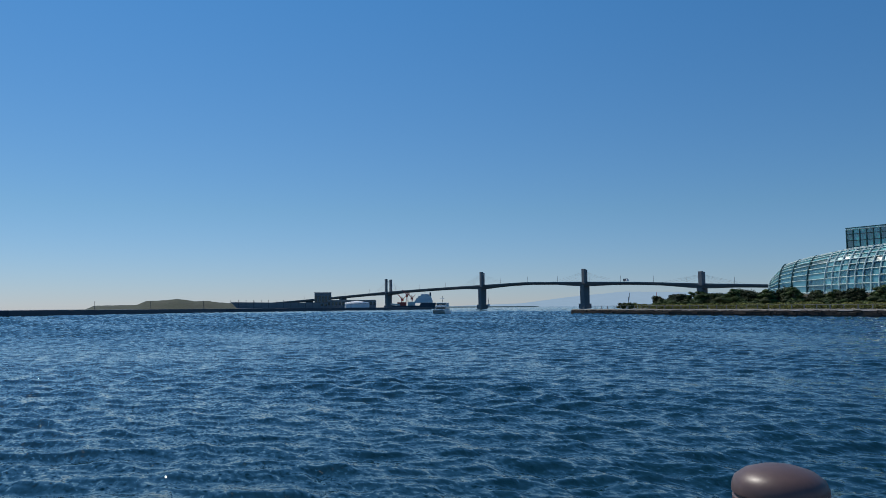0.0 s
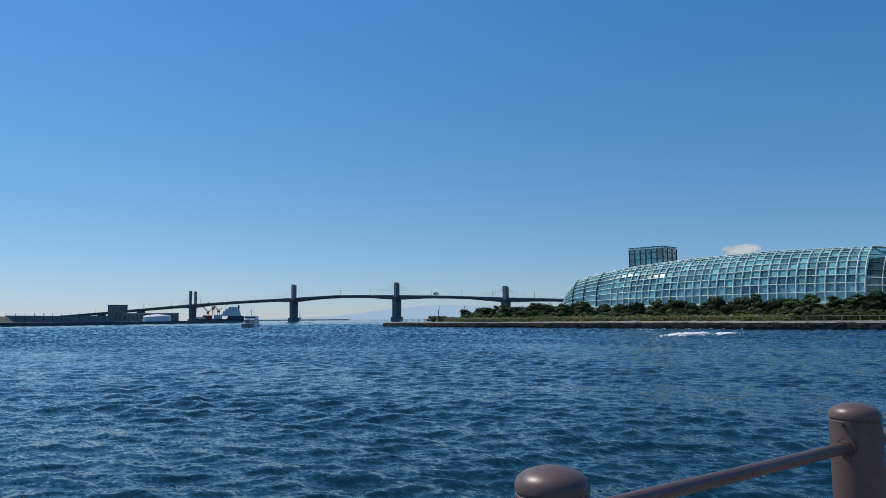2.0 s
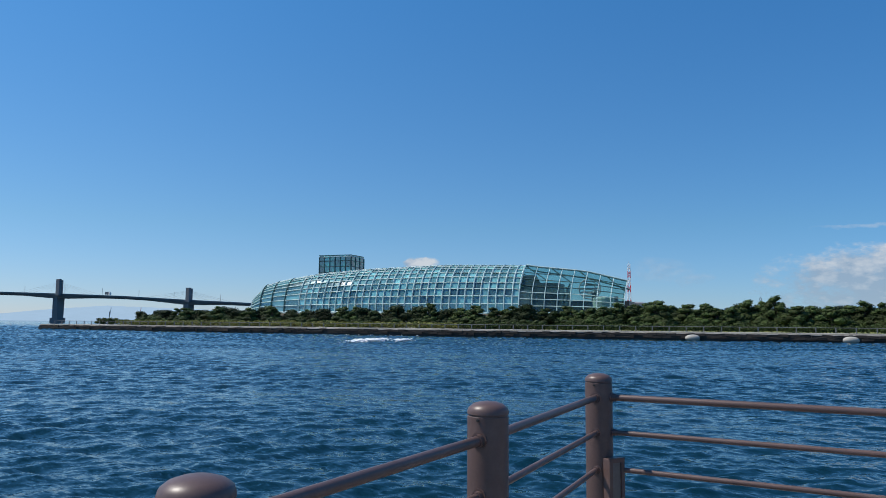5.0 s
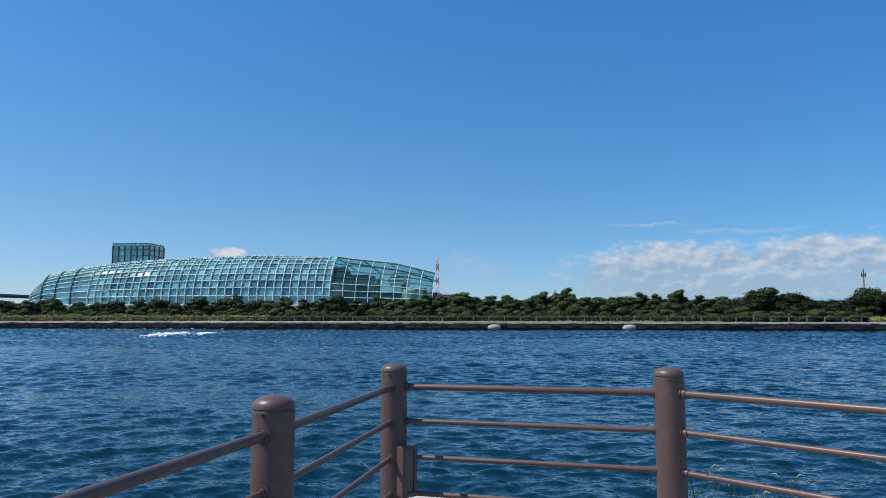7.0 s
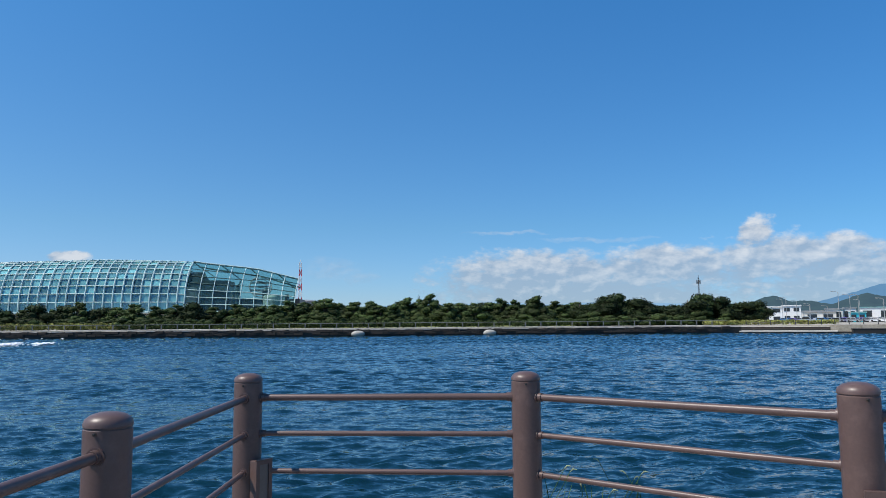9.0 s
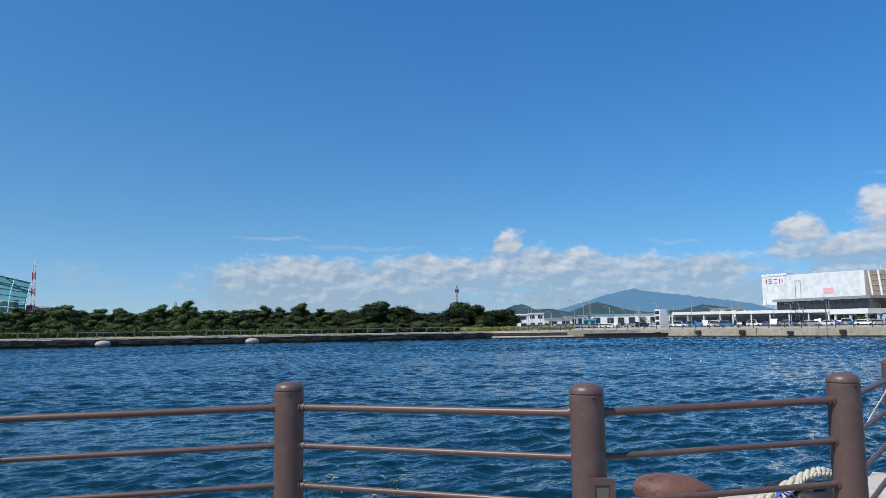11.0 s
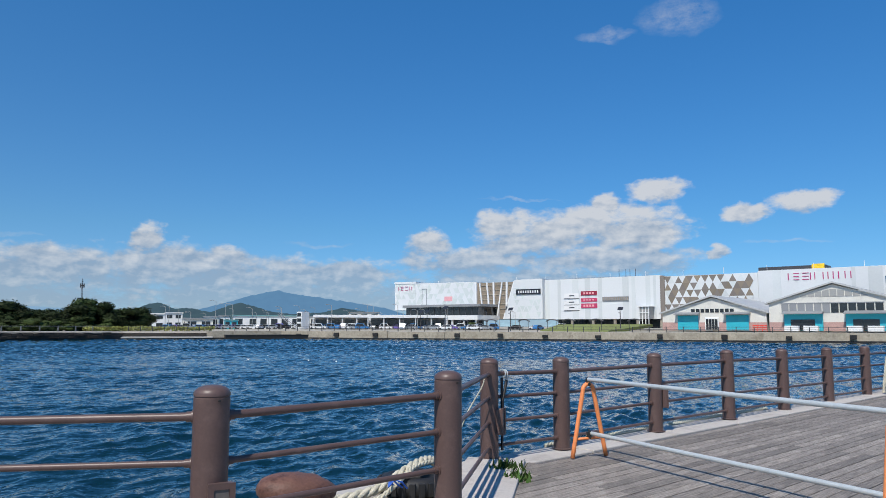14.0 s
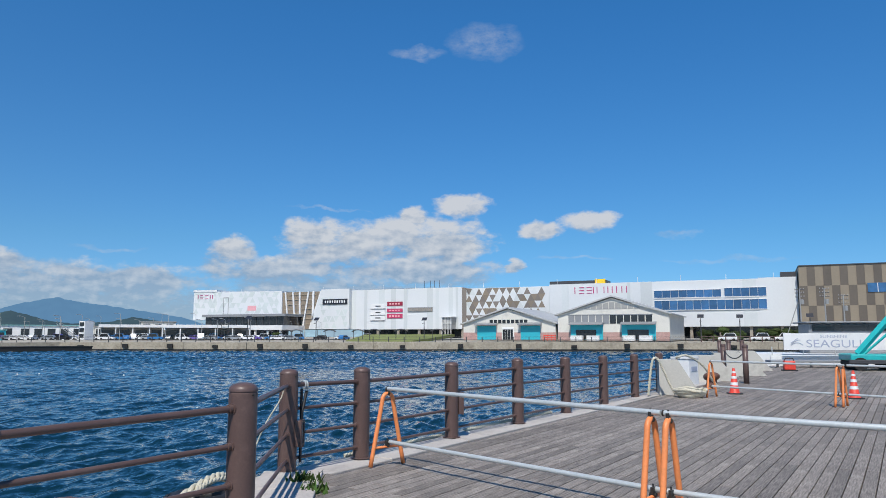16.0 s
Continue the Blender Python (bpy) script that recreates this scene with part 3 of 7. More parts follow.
def rope(name, label, pts, r, at=(0, 0, 0), group=""):
    """A laid rope: three strands wound round a line."""
    c = thing(name, label, "rope", at, group=group)
    pts = [Vector(p) for p in pts]
    line = []
    for i in range(len(pts) - 1):
        p0, p1, p2, p3 = pts[max(i - 1, 0)], pts[i], pts[i + 1], pts[min(i + 2, len(pts) - 1)]
        n = max(3, int((p2 - p1).length / (r * 0.9)))
        for k in range(n):
            t = k / n
            line.append(0.5 * ((2 * p1) + (p2 - p0) * t + (2 * p0 - 5 * p1 + 4 * p2 - p3) * t * t + (3 * p1 - p0 - 3 * p2 + p3) * t ** 3))
    line.append(pts[-1])
    for st in range(3):
        out, run = [], 0.0
        for i, p in enumerate(line):
            d = (line[min(i + 1, len(line) - 1)] - line[max(i - 1, 0)]).normalized()
            u = d.cross(Vector((0, 0, 1)) if abs(d.z) < 0.95 else Vector((1, 0, 0))).normalized()
            v = u.cross(d)
            ph = run / (r * 7) * math.tau + st * math.tau / 3
            out.append(p + (u * math.cos(ph) + v * math.sin(ph)) * r * 0.5)
            run += (line[min(i + 1, len(line) - 1)] - p).length
        part("strand", tb(out, r * 0.56, 6), ROPE, c, smooth=True)
    return c


# rubber fender block with a heavy rope and cords, outside the set-back fence
def fender():
    f = thing("tyre_fender", "black rubber tyre fender lying at the quay's edge", "fender", (6.18, 3.98, -0.085), 24)
    bm = bmesh.new()
    seg, ring = 28, 12
    vs = [[bm.verts.new(((0.26 + 0.095 * math.cos(j * math.tau / ring)) * math.cos(i * math.tau / seg), (0.26 + 0.095 * math.cos(j * math.tau / ring)) * math.sin(i * math.tau / seg),
                         0.095 + 0.095 * math.sin(j * math.tau / ring))) for j in range(ring)] for i in range(seg)]
    for i in range(seg):
        for j in range(ring):
            bm.faces.new((vs[i][j], vs[(i + 1) % seg][j], vs[(i + 1) % seg][(j + 1) % ring], vs[i][(j + 1) % ring]))
    part("tyre", bm, RUBBER, f, smooth=True)
    for a in range(0, 360, 15):
        part("tread_block", bx((0.335, -0.03, 0.03), (0.368, 0.03, 0.16), 0.006, Matrix.Rotation(radians(a), 4, "Z")), RUBBER, f)


fender()
rope("mooring_rope", "thick frayed off-white mooring rope on the quay", [(4.75, 4.3, -0.03), (5.0, 4.2, -0.03), (5.23, 4.12, -0.01), (5.45, 4.03, 0.01), (5.71, 3.98, 0.05), (5.95, 3.94, 0.15), (6.25, 3.98, 0.20), (6.55, 4.08, 0.17), (6.85, 4.2, 0.06), (7.05, 4.35, 0.03)], 0.048)
rope("mooring_rope", "loose frayed white rope end lying over the tyre fender", [(5.35, 3.9, -0.03), (5.6, 3.86, 0.0), (5.85, 3.84, 0.13), (6.1, 3.9, 0.19), (6.4, 3.94, 0.19), (6.62, 3.98, 0.12), (6.8, 3.94, 0.02)], 0.026)
rope("mooring_rope", "frayed off-white rope coil beside the kerb", [(5.9, 3.3, -0.02), (6.1, 3.45, 0.02), (6.4, 3.62, 0.02), (6.8, 3.95, 0.04), (7.15, 4.28, 0.05), (7.4, 4.42, 0.08), (7.25, 4.5, 0.06), (7.0, 4.4, 0.03)], 0.04)
rope("hanging_rope", "thin pale rope hanging from the fence rail to the quay", [(7.2, 4.30, 0.02), (7.22, 4.24, 0.3), (7.30, 4.15, 0.6), (7.42, 4.05, 0.86), (7.45, 4.02, 0.98)], 0.008)
rope("quay_rope", "pale rope lying along the quay's edge", [to_xy(-4.6, 0.25) + (0.01,), to_xy(-3.6, 0.3) + (0.01,), to_xy(-2.8, 0.22) + (0.015,), to_xy(-2.0, 0.3) + (0.01,)], 0.03)
rope("quay_rope", "pale rope lying along the quay's edge", [to_xy(-1.5, 0.25) + (0.01,), to_xy(0.4, 0.3) + (0.01,), to_xy(2.0, 0.25) + (0.01,)], 0.035)
cordb = thing("blue_cord", "short bright blue cord tied round the rope", "cord", (5.62, 3.80, 0.09))
for q in range(3):
    part("strand", tb([(0, 0, 0), (0.05, -0.03 + 0.03 * q, 0.06), (0.12, -0.06 + 0.05 * q, 0.03 - 0.03 * q), (0.2, -0.05 + 0.06 * q, -0.04)], 0.009, 6), BLUECORD, cordb)

# black strap with a steel ring and hook on the top rail
strap = thing("rescue_strap", "black strap with steel ring hanging on the fence rail", "strap", (7.95, 4.115, 0.0))
part("ring", tb([(0.03 * math.cos(a) * 0.3, 0.05 * math.cos(a), 1.0 + 0.05 * math.sin(a)) for a in np.linspace(0, math.tau, 18)], 0.009, 8), ZINC, strap)
part("ring", tb([(0.05 + 0.03 * math.cos(a) * 0.3, 0.045 * math.cos(a), 0.995 + 0.045 * math.sin(a)) for a in np.linspace(0, math.tau, 18)], 0.009, 8), ZINC, strap)
part("webbing", bx((-0.07, -0.03, 0.10), (-0.035, -0.015, 0.95)), WEB, strap)
part("webbing", tb([(0.05, -0.02, 0.92), (0.0, -0.03, 0.8), (-0.05, -0.03, 0.68), (-0.055, -0.03, 0.3)], 0.018, 8), WEB, strap)
part("hook", tb([(0.06, -0.02, 0.95), (0.07, -0.02, 0.88), (0.04, -0.02, 0.86)], 0.014, 8), ZINC, strap)


def weeds(name, x, y, z, n, spread, tall, label, seed, heads=False):
    rng = random.Random(seed)
    w = thing(name, label, "weeds", (x, y, z), kind="stuff")
    vs, fs = [], []
    for i in range(n):
        a, rr = rng.uniform(0, math.tau), rng.uniform(0, spread)
        bx_, by = rr * math.cos(a), rr * math.sin(a)
        h, lean, az = tall * rng.uniform(0.4, 1.0), rng.uniform(0.1, 0.6), rng.uniform(0, math.tau)
        wd = rng.uniform(0.004, 0.009) if heads else rng.uniform(0.012, 0.03)
        k0 = len(vs)
        for j in range(5):
            t = j / 4
            cx, cy, cz = bx_ + lean * h * t * t * math.cos(az), by + lean * h * t * t * math.sin(az), h * (t - 0.25 * lean * t * t)
            ww = wd * (1 - t) ** 0.7 + 0.0008
            vs += [(cx - ww * math.sin(az), cy + ww * math.cos(az), cz), (cx + ww * math.sin(az), cy - ww * math.cos(az), cz)]
            if j:
                q = k0 + 2 * j
                fs.append((q - 2, q - 1, q + 1, q))
    raw("blades", vs, fs, WEED, w)
    if heads:
        for i in range(9):
            a = rng.uniform(0, math.tau)
            h = tall * rng.uniform(0.7, 1.05)
            px, py = spread * rng.uniform(-1, 1), spread * rng.uniform(-1, 1)
            tip = Vector((px + 0.12 * math.cos(a), py + 0.12 * math.sin(a), h))
            part("stem", tb([(px, py, 0), (px, py, h * 0.6), tip], 0.0022, 5), WEED, w)
            part("seed_head", tb([tip, tip + Vector((0.02 * math.cos(a), 0.02 * math.sin(a), 0.02)), tip + Vector((0.05 * math.cos(a), 0.05 * math.sin(a), 0.018))], [0.003, 0.006, 0.002], 6), SEED, w)


weeds("weed_clump", 7.35, 3.66, -0.02, 90, 0.2, 0.17, "green weeds growing between kerb and timber deck", 3)
weeds("weed_clump", 7.0, 3.28, -0.02, 70, 0.16, 0.14, "green weeds growing between kerb and timber deck", 5)
weeds("foxtail_grass", 2.05, 4.15, -0.03, 34, 0.42, 0.56, "tall foxtail grass with pale seed heads beside the fence", 8, True)


# orange stands and steel pipes
def pipe_stand(x, y, rz, lean=0.0):
    s = thing("barrier_stand", "orange painted steel A-shaped barrier stand on the deck", "barrier stand", (x, y, 0), rz, "orange barrier stands")
    pts = []
    for i in range(7):
        pts.append((-0.25 + 0.17 * i / 6, 0, 0.01 + 0.78 * i / 6))
    for i in range(1, 12):
        a = math.pi - math.pi * i / 12
        pts.append((0.08 * math.cos(a), 0, 0.79 + 0.085 * math.sin(a)))
    for i in range(7):
        pts.append((0.08 + 0.17 * i / 6, 0, 0.79 - 0.78 * i / 6))
    part("bent_tube", tb(pts, 0.026, 14), ORANGE, s, smooth=True)
    part("cross_bar", tb([(-0.2, 0, 0.23), (0.2, 0, 0.23)], 0.016, 10), ORANGE, s, smooth=True)
    for z in (0.905, 0.28):
        bm = tb([(0, -0.03, z - 0.035), (0, 0.03, z - 0.035)], 0.02, 8)
        box(bm, (-0.03, -0.014, z - 0.04), (0.03, 0.014, z + 0.03), 0.004)
        clamp = part("clamp", bm, DARKMETAL, s)
        part("bolt", tb([(0, 0, z + 0.03), (0, 0, z + 0.055)], 0.008, 8), DARKMETAL, clamp)
    return s


def pipe(a, b):
    p = thing("barrier_pipe", "galvanised grey steel pipe laid on the barrier stands", "pipe", a, group="grey barrier pipes")
    d = Vector(b) - Vector(a)
    bm = tb([(0, 0, 0), d], 0.0243, 18)
    part("tube", bm, ZINC, p, smooth=True).data.set_sharp_from_angle(angle=radians(50))
    part("end_cap", tb([-d.normalized() * 0.004, d.normalized() * 0.012], 0.0262, 18), DARKMETAL, p)


S1, S2, S3 = Vector((8.62, 3.32)), Vector((7.08, -0.06)), Vector((6.55, -1.95))
side = math.degrees(math.atan2(-(S1 - S2).x, (S1 - S2).y))
pipe_stand(S1.x, S1.y, side)
d12 = (S2 - S1).normalized()
pipe_stand(S2.x, S2.y, side + 9)
pipe_stand(S2.x + 0.17 * d12.x, S2.y + 0.17 * d12.y, side + 11)
pipe_stand(S3.x, S3.y, side)
for z, off in ((0.93, 0.0), (0.285, 0.035)):
    pipe((S1.x + off, S1.y, z), (S2.x + off + 0.1 * d12.x, S2.y + 0.1 * d12.y, z))
    pipe((S2.x + off + 0.12 * d12.x, S2.y + 0.12 * d12.y, z), (S3.x + off + 0.3 * d12.x, S3.y - 0.6, z))
T1, T2 = Vector((20.9, 0.35)), Vector((19.3, -2.45))
pipe_stand(T1.x, T1.y, side)
pipe_stand(T2.x, T2.y, side)
pipe_stand(T2.x + 0.05, T2.y - 0.12, side + 10)
d2 = (T2 - T1).normalized()
for z in (0.93, 0.285):
    pipe((T1.x, T1.y, z), (T2.x + 0.15 * d2.x, T2.y + 0.15 * d2.y, z))
    pipe((T2.x + 0.2 * d2.x, T2.y + 0.2 * d2.y, z), (T2.x + 4 * d2.x, T2.y + 4 * d2.y, z))


def cone(x, y, z=0.0):
    c = thing("traffic_cone", "red traffic cone with white bands on the deck", "traffic cone", (x, y, z), 12, "traffic cones")
    part("base", bx((-0.19, -0.19, 0), (0.19, 0.19, 0.035), 0.012), RUBBER, c)
    part("body", lathe([(0.15, 0.035), (0.13, 0.06), (0.03, 0.7), (0.02, 0.71), (0.0, 0.71)], 22), CONE_RED, c, smooth=True)
    for z0, z1 in ((0.24, 0.32), (0.42, 0.49), (0.57, 0.62)):
        f = lambda q: 0.13 - 0.1 * (q - 0.06) / 0.64 + 0.0025
        part("white_band", lathe([(f(z0), z0), (f(z1), z1)], 22), WHITE, c, smooth=True)


cone(22.3, -0.15)
cone(21.9, -3.0)

# grey concrete wedges, ropes and posts farther out
def wedge(x, y, rz, l, w, h, cut):
    c = thing("concrete_block", "grey concrete wedge block standing on the pier", "concrete block", (x, y, -0.02), rz, "concrete blocks")
    part("block", plate([(-l / 2, -w / 2, 0), (l / 2, -w / 2, 0), (l / 2 - cut, -w / 2, h), (-l / 2, -w / 2, h)], (0, w, 0)), BLOCKC, c)
    part("lifting_eye", tb([(-0.05, 0, h), (-0.03, 0, h + 0.05), (0.03, 0, h + 0.05), (0.05, 0, h)], 0.01, 6), DARKMETAL, c)


wedge(21.66, 1.25, -78, 1.08, 0.75, 0.96, 0.58)
wedge(28.6, 0.9, -80, 1.9, 0.8, 0.92, 0.75)
wedge(32.8, 0.05, -80, 2.0, 0.8, 0.92, 0.75)
wedge(38.0, -0.2, -80, 2.0, 0.8, 0.92, 0.75)
coil = thing("rope_coil", "coil of thick off-white rope heaped on the deck", "rope", (20.6, 0.85, 0.0))
rr_ = random.Random(2)
for k in range(7):
    a0 = rr_.uniform(0, 6)
    part("loop", tb([(0.34 * (0.75 + 0.05 * k % 0.3) * math.cos(a0 + a), 0.42 * (0.7 + 0.05 * k % 0.3) * math.sin(a0 + a), 0.05 + 0.028 * k + 0.02 * math.sin(3 * a)) for a in np.linspace(0, 5.9, 26)], 0.036, 8), ROPE, coil, smooth=True)
rope("slack_rope", "thick pale rope slung over a fence post", [(20.85, 1.25, 0.05), (20.8, 1.4, 0.35), (20.72, 1.55, 0.75), (20.66, 1.66, 0.98), (20.6, 1.74, 1.0), (20.56, 1.8, 0.85), (20.52, 1.86, 0.4), (20.5, 1.9, 0.03)], 0.034)
rope("slack_rope", "pale rope drooping over the concrete block", [(22.2, 1.35, 0.97), (22.8, 1.1, 1.02), (23.3, 0.7, 0.7), (23.6, 0.5, 0.3), (23.8, 0.3, 0.05)], 0.035)
bollard(25.2, 0.62, -0.02, 30, 1.1)
for x, y in ((27.2, -0.35), (29.4, 0.45)):
    g = thing("gate_post", "tall brown steel post standing on the pier", "post", (x, y, -0.05), group="gate posts")
    part("shaft", lathe([(0, 0), (0.092, 0), (0.092, 1.30), (0.0, 1.30)], 20), BROWN, g, smooth=True)
    part("cap", lathe([(0.098, 1.25), (0.098, 1.33), (0.085, 1.35), (0, 1.36)], 20), BROWN, g, smooth=True)
ch = thing("chain", "dark sagging chain between two posts", "chain")
part("links", tb([(27.2 + 2.2 * t, -0.35 + 0.8 * t, 1.1 - 1.2 * t * (1 - t)) for t in np.linspace(0, 1, 14)], 0.018, 6), DARKMETAL, ch)
drum = thing("red_barrier", "low red plastic barrier box on the deck", "barrier", (37.7, -1.95, 0), 10)
part("body", bx((-0.18, -0.24, 0.05), (0.18, 0.24, 0.46), 0.04), CONE_RED, drum)
part("handle", tb([(0, -0.2, 0.45), (0, -0.16, 0.58), (0, 0.16, 0.58), (0, 0.2, 0.45)], 0.025, 8), RUBBER, drum)
part("foot", bx((-0.26, -0.32, 0), (0.26, 0.32, 0.06), 0.02), RUBBER, drum)


def deck():
    d = thing("timber_deck", "weathered grey timber boards laid along the pier", "deck", kind="structure")
    pts = [to_sn(x, y) for x, y, z in POSTS]
    xs, ns = [p[0] for p in pts[3:]] + [60.0], [p[1] for p in pts[3:]] + [0.0]
    m0 = Matrix.Translation((*ORG, 0)) @ Matrix.Rotation(EDGE, 4, "Z")
    left_s = max(p[0] for p in pts[:4]) + 0.35
    # black sheet under the boards stands in for the shade in their gaps
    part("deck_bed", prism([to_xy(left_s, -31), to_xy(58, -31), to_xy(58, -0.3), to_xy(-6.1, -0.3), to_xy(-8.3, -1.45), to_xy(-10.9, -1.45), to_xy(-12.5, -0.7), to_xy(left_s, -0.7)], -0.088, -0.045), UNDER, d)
    pitch, gap, th = 0.142, 0.012, 0.04
    meshes = {}
    rng = random.Random(11)
    verts, faces, near = [], [], 0
    row = 0
    n = -0.36
    while n > -26:
        s, start, end = left_s, None, 58.0
        runs = []
        while s < end:
            fn = np.interp(s, xs, ns) - 0.40
            ok = n < fn
            if ok and start is None:
                start = s
            if not ok and start is not None:
                runs.append((start, s))
                start = None
            s += 0.05
        if start is not None:
            runs.append((start, end))
        for a, b in runs:
            first = a
            nxt = math.floor(a / 4.0) * 4.0 + (1.9 if row % 2 else 0.1)
            while nxt <= a + 0.3:
                nxt += 4.0
            while first < b - 0.05:
                last = min(nxt, b)
                ln = round(last - first - 0.006, 2)
                z = rng.uniform(-0.002, 0.002)
                if near < 290 and first < 9.0 and last > -7.5 and n > -9.0 and ln > 0.1:
                    key = ln
                    if key not in meshes:
                        bm = bx((0, -pitch + gap, -th), (ln, 0, 0), 0.004)
                        ob = part("board", bm, WOOD, d)
                        meshes[key] = ob.data
                    else:
                        ob = new("board", meshes[key])
                        ob.parent = d
                    ob.matrix_local = m0 @ pose(first, n, z)
                    near += 1
                else:
                    k = len(verts)
                    for zz in (-th, 0):
                        for ss, nn in ((first, n - pitch + gap), (first + ln, n - pitch + gap), (first + ln, n), (first, n)):
                            verts.append((ss, nn, zz + z))
                    faces += [(k, k + 1, k + 2, k + 3)[::-1], (k + 4, k + 5, k + 6, k + 7), (k, k + 1, k + 5, k + 4), (k + 1, k + 2, k + 6, k + 5), (k + 2, k + 3, k + 7, k + 6), (k + 3, k, k + 4, k + 7)]
                first = last
                nxt += 4.0
        n -= pitch
        row += 1
    ob = raw("far_boards", verts, faces, WOOD, d)
    ob["kind"] = "stuff"
    ob.matrix_local = m0

# ---------------------------------------------------------------- far land
GROUND = mat("sandy_ground", (0.40, 0.36, 0.29), 0.95, 0, 0.2, 0.05, 0.8, 0.3, 0.05, stain=(0.3, 0.27, 0.2), amount=0.6)
SHORE = [(-204, 170), (-120, 163), (-20, 157), (78, 151), (92, 141), (107, 134), (132, 73), (146, 40), (158, 10), (172, -30), (200, -110)]


def land():
    g = thing("ground", "flat harbour land behind the quays", "ground", kind="structure")
    foot = SHORE + [(1400, -110), (1400, 2600), (-204, 2600)]
    part("land", prism(foot, SEA - 2, 0.30), GROUND, g)
    q = thing("quay_wall", "long old concrete quay wall with a dark wet foot", "quay", kind="structure")
    for i in range(len(SHORE) - 1):
        a, b = Vector(SHORE[i]), Vector(SHORE[i + 1])
        d = (b - a).normalized()
        nn = Vector((d.y, -d.x))            # towards the water
        if nn.dot(Vector((0, -1)) + Vector((-0.6, 0))) < 0:
            nn = -nn
        off = lambda p, k: (p.x + nn.x * k, p.y + nn.y * k)
        pale = 4 <= i
        part("wet_foot", prism([off(a, -1), off(b, -1), off(b, 0.45), off(a, 0.45)], SEA - 2, -1.05 if pale else -0.55), WET, q)
        ln = (b - a).length
        k = max(1, int(ln / 12))
        for j in range(k):
            p0, p1 = a + d * (ln * j / k + 0.06), a + d * (ln * (j + 1) / k - 0.06)
            part("wall_panel", prism([off(p0, -1.2), off(p1, -1.2), off(p1, 0.25), off(p0, 0.25)], -1.3, (0.40 if pale else 0.0) + 0.03 * math.sin(j * 3.1 + i)), QUAYTAN if pale else QUAYDARK, q)
            if not pale:
                part("coping", plate([(*off(p0, 0.32), 0.05), (*off(p1, 0.32), 0.05), (*off(p1, -5.5), 0.36), (*off(p0, -5.5), 0.36)], (0, 0, -0.1)), QUAY_PALE, q)
        if i >= 5:
            m = int(ln / 9)
            for j in range(m):
                p = a + d * (ln * (j + 0.5) / m)
                part("rubber_fender", prism([off(p - d * 0.55, 0.2), off(p + d * 0.55, 0.2), off(p + d * 0.55, 0.75), off(p - d * 0.55, 0.75)], -0.75, 0.05 if j % 3 else -0.2), WET, q)
    srng = random.Random(8)
    stone = []
    for k in range(4):
        bm = bmesh.new()
        box(bm, (-0.92, -0.3, -0.25), (0.92, 0.3, 0.25), 0.06)
        for v in bm.verts:
            v.co += Vector((srng.uniform(-0.06, 0.06), srng.uniform(-0.07, 0.07), srng.uniform(-0.05, 0.05)))
        me = bpy.data.meshes.new("stone_block")
        bm.to_mesh(me)
        bm.free()
        me.materials.append(QUAYDARK)
        stone.append(me)
    for row in range(2):
        for k in range(146):
            x = -202 + 1.9 * k + 0.95 * row
            y = float(np.interp(x, [p[0] for p in SHORE[:4]], [p[1] for p in SHORE[:4]]))
            if srng.random() < 0.12:
                continue
            ob = new("stone_block", stone[srng.randrange(4)])
            ob.parent = q
            ob.matrix_world = pose(x, y - 0.28 - srng.uniform(0, 0.22), -0.72 + 0.5 * row + srng.uniform(-0.05, 0.05), srng.uniform(-4, 4), srng.uniform(-3, 3), -3.8)
    # walkway strip and rising ground
    pr = thing("promenade", "pale concrete promenade behind the quay wall", "pavement", kind="structure")
    for i in range(len(SHORE) - 1):
        a, b = Vector(SHORE[i]), Vector(SHORE[i + 1])
        d = (b - a).normalized()
        nn = Vector((-d.y, d.x))
        if nn.dot(Vector((0.6, 1))) < 0:
            nn = -nn
        w = 7 if i < 4 else 11
        part("slab", prism([(a.x + nn.x * 1.2, a.y + nn.y * 1.2), (b.x + nn.x * 1.2, b.y + nn.y * 1.2), (b.x + nn.x * w, b.y + nn.y * w), (a.x + nn.x * w, a.y + nn.y * w)], 0.2, 0.335 + 0.004 * i), QUAY_PALE, pr)


land()


def railing(name, label, pts, gap, h, material, r=0.05, rails=(0.95,), z=0.33):
    f = thing(name, label, "railing")
    src = None
    for a, b in zip(pts, pts[1:]):
        a, b = Vector((*a, z)), Vector((*b, z))
        n = max(1, int((b - a).length / gap))
        for i in range(n):
            p = a + (b - a) * i / n
            if src is None:
                src = part("post", bx((-r, -r, 0), (r, r, h), 0.01), material, f)
                ob = src
            else:
                ob = new("post", src.data)
                ob.parent = f
            ob.location = p
        for k in rails:
            part("rail", tb([a + Vector((0, 0, h * k)), b + Vector((0, 0, h * k))], r * 0.6, 6), material, f)


railing("quay_railing", "row of low brown posts and rails on the far quay", [(-200, 172), (-120, 165), (-20, 159), (76, 153)], 3.4, 1.15, BRIDGE, 0.09, (0.95,))
railing("quay_railing", "pale wooden railing on the floating dock ramp", [(80, 152.5), (94, 142.5), (108, 135.5)], 2.4, 1.1, DGREY, 0.06, (0.95, 0.5))
railing("quay_railing", "line of dark slim posts and rails along the shopping quay", [(109, 135), (133.5, 74), (147.5, 41), (159.5, 11)], 3.0, 1.2, DGREY, 0.07, (0.95, 0.55))
railing("quay_railing", "brown rail fence on the quay's end", [(159.5, 11), (172, -28), (190, -80)], 2.4, 1.3, BROWN, 0.12, (0.95, 0.55))

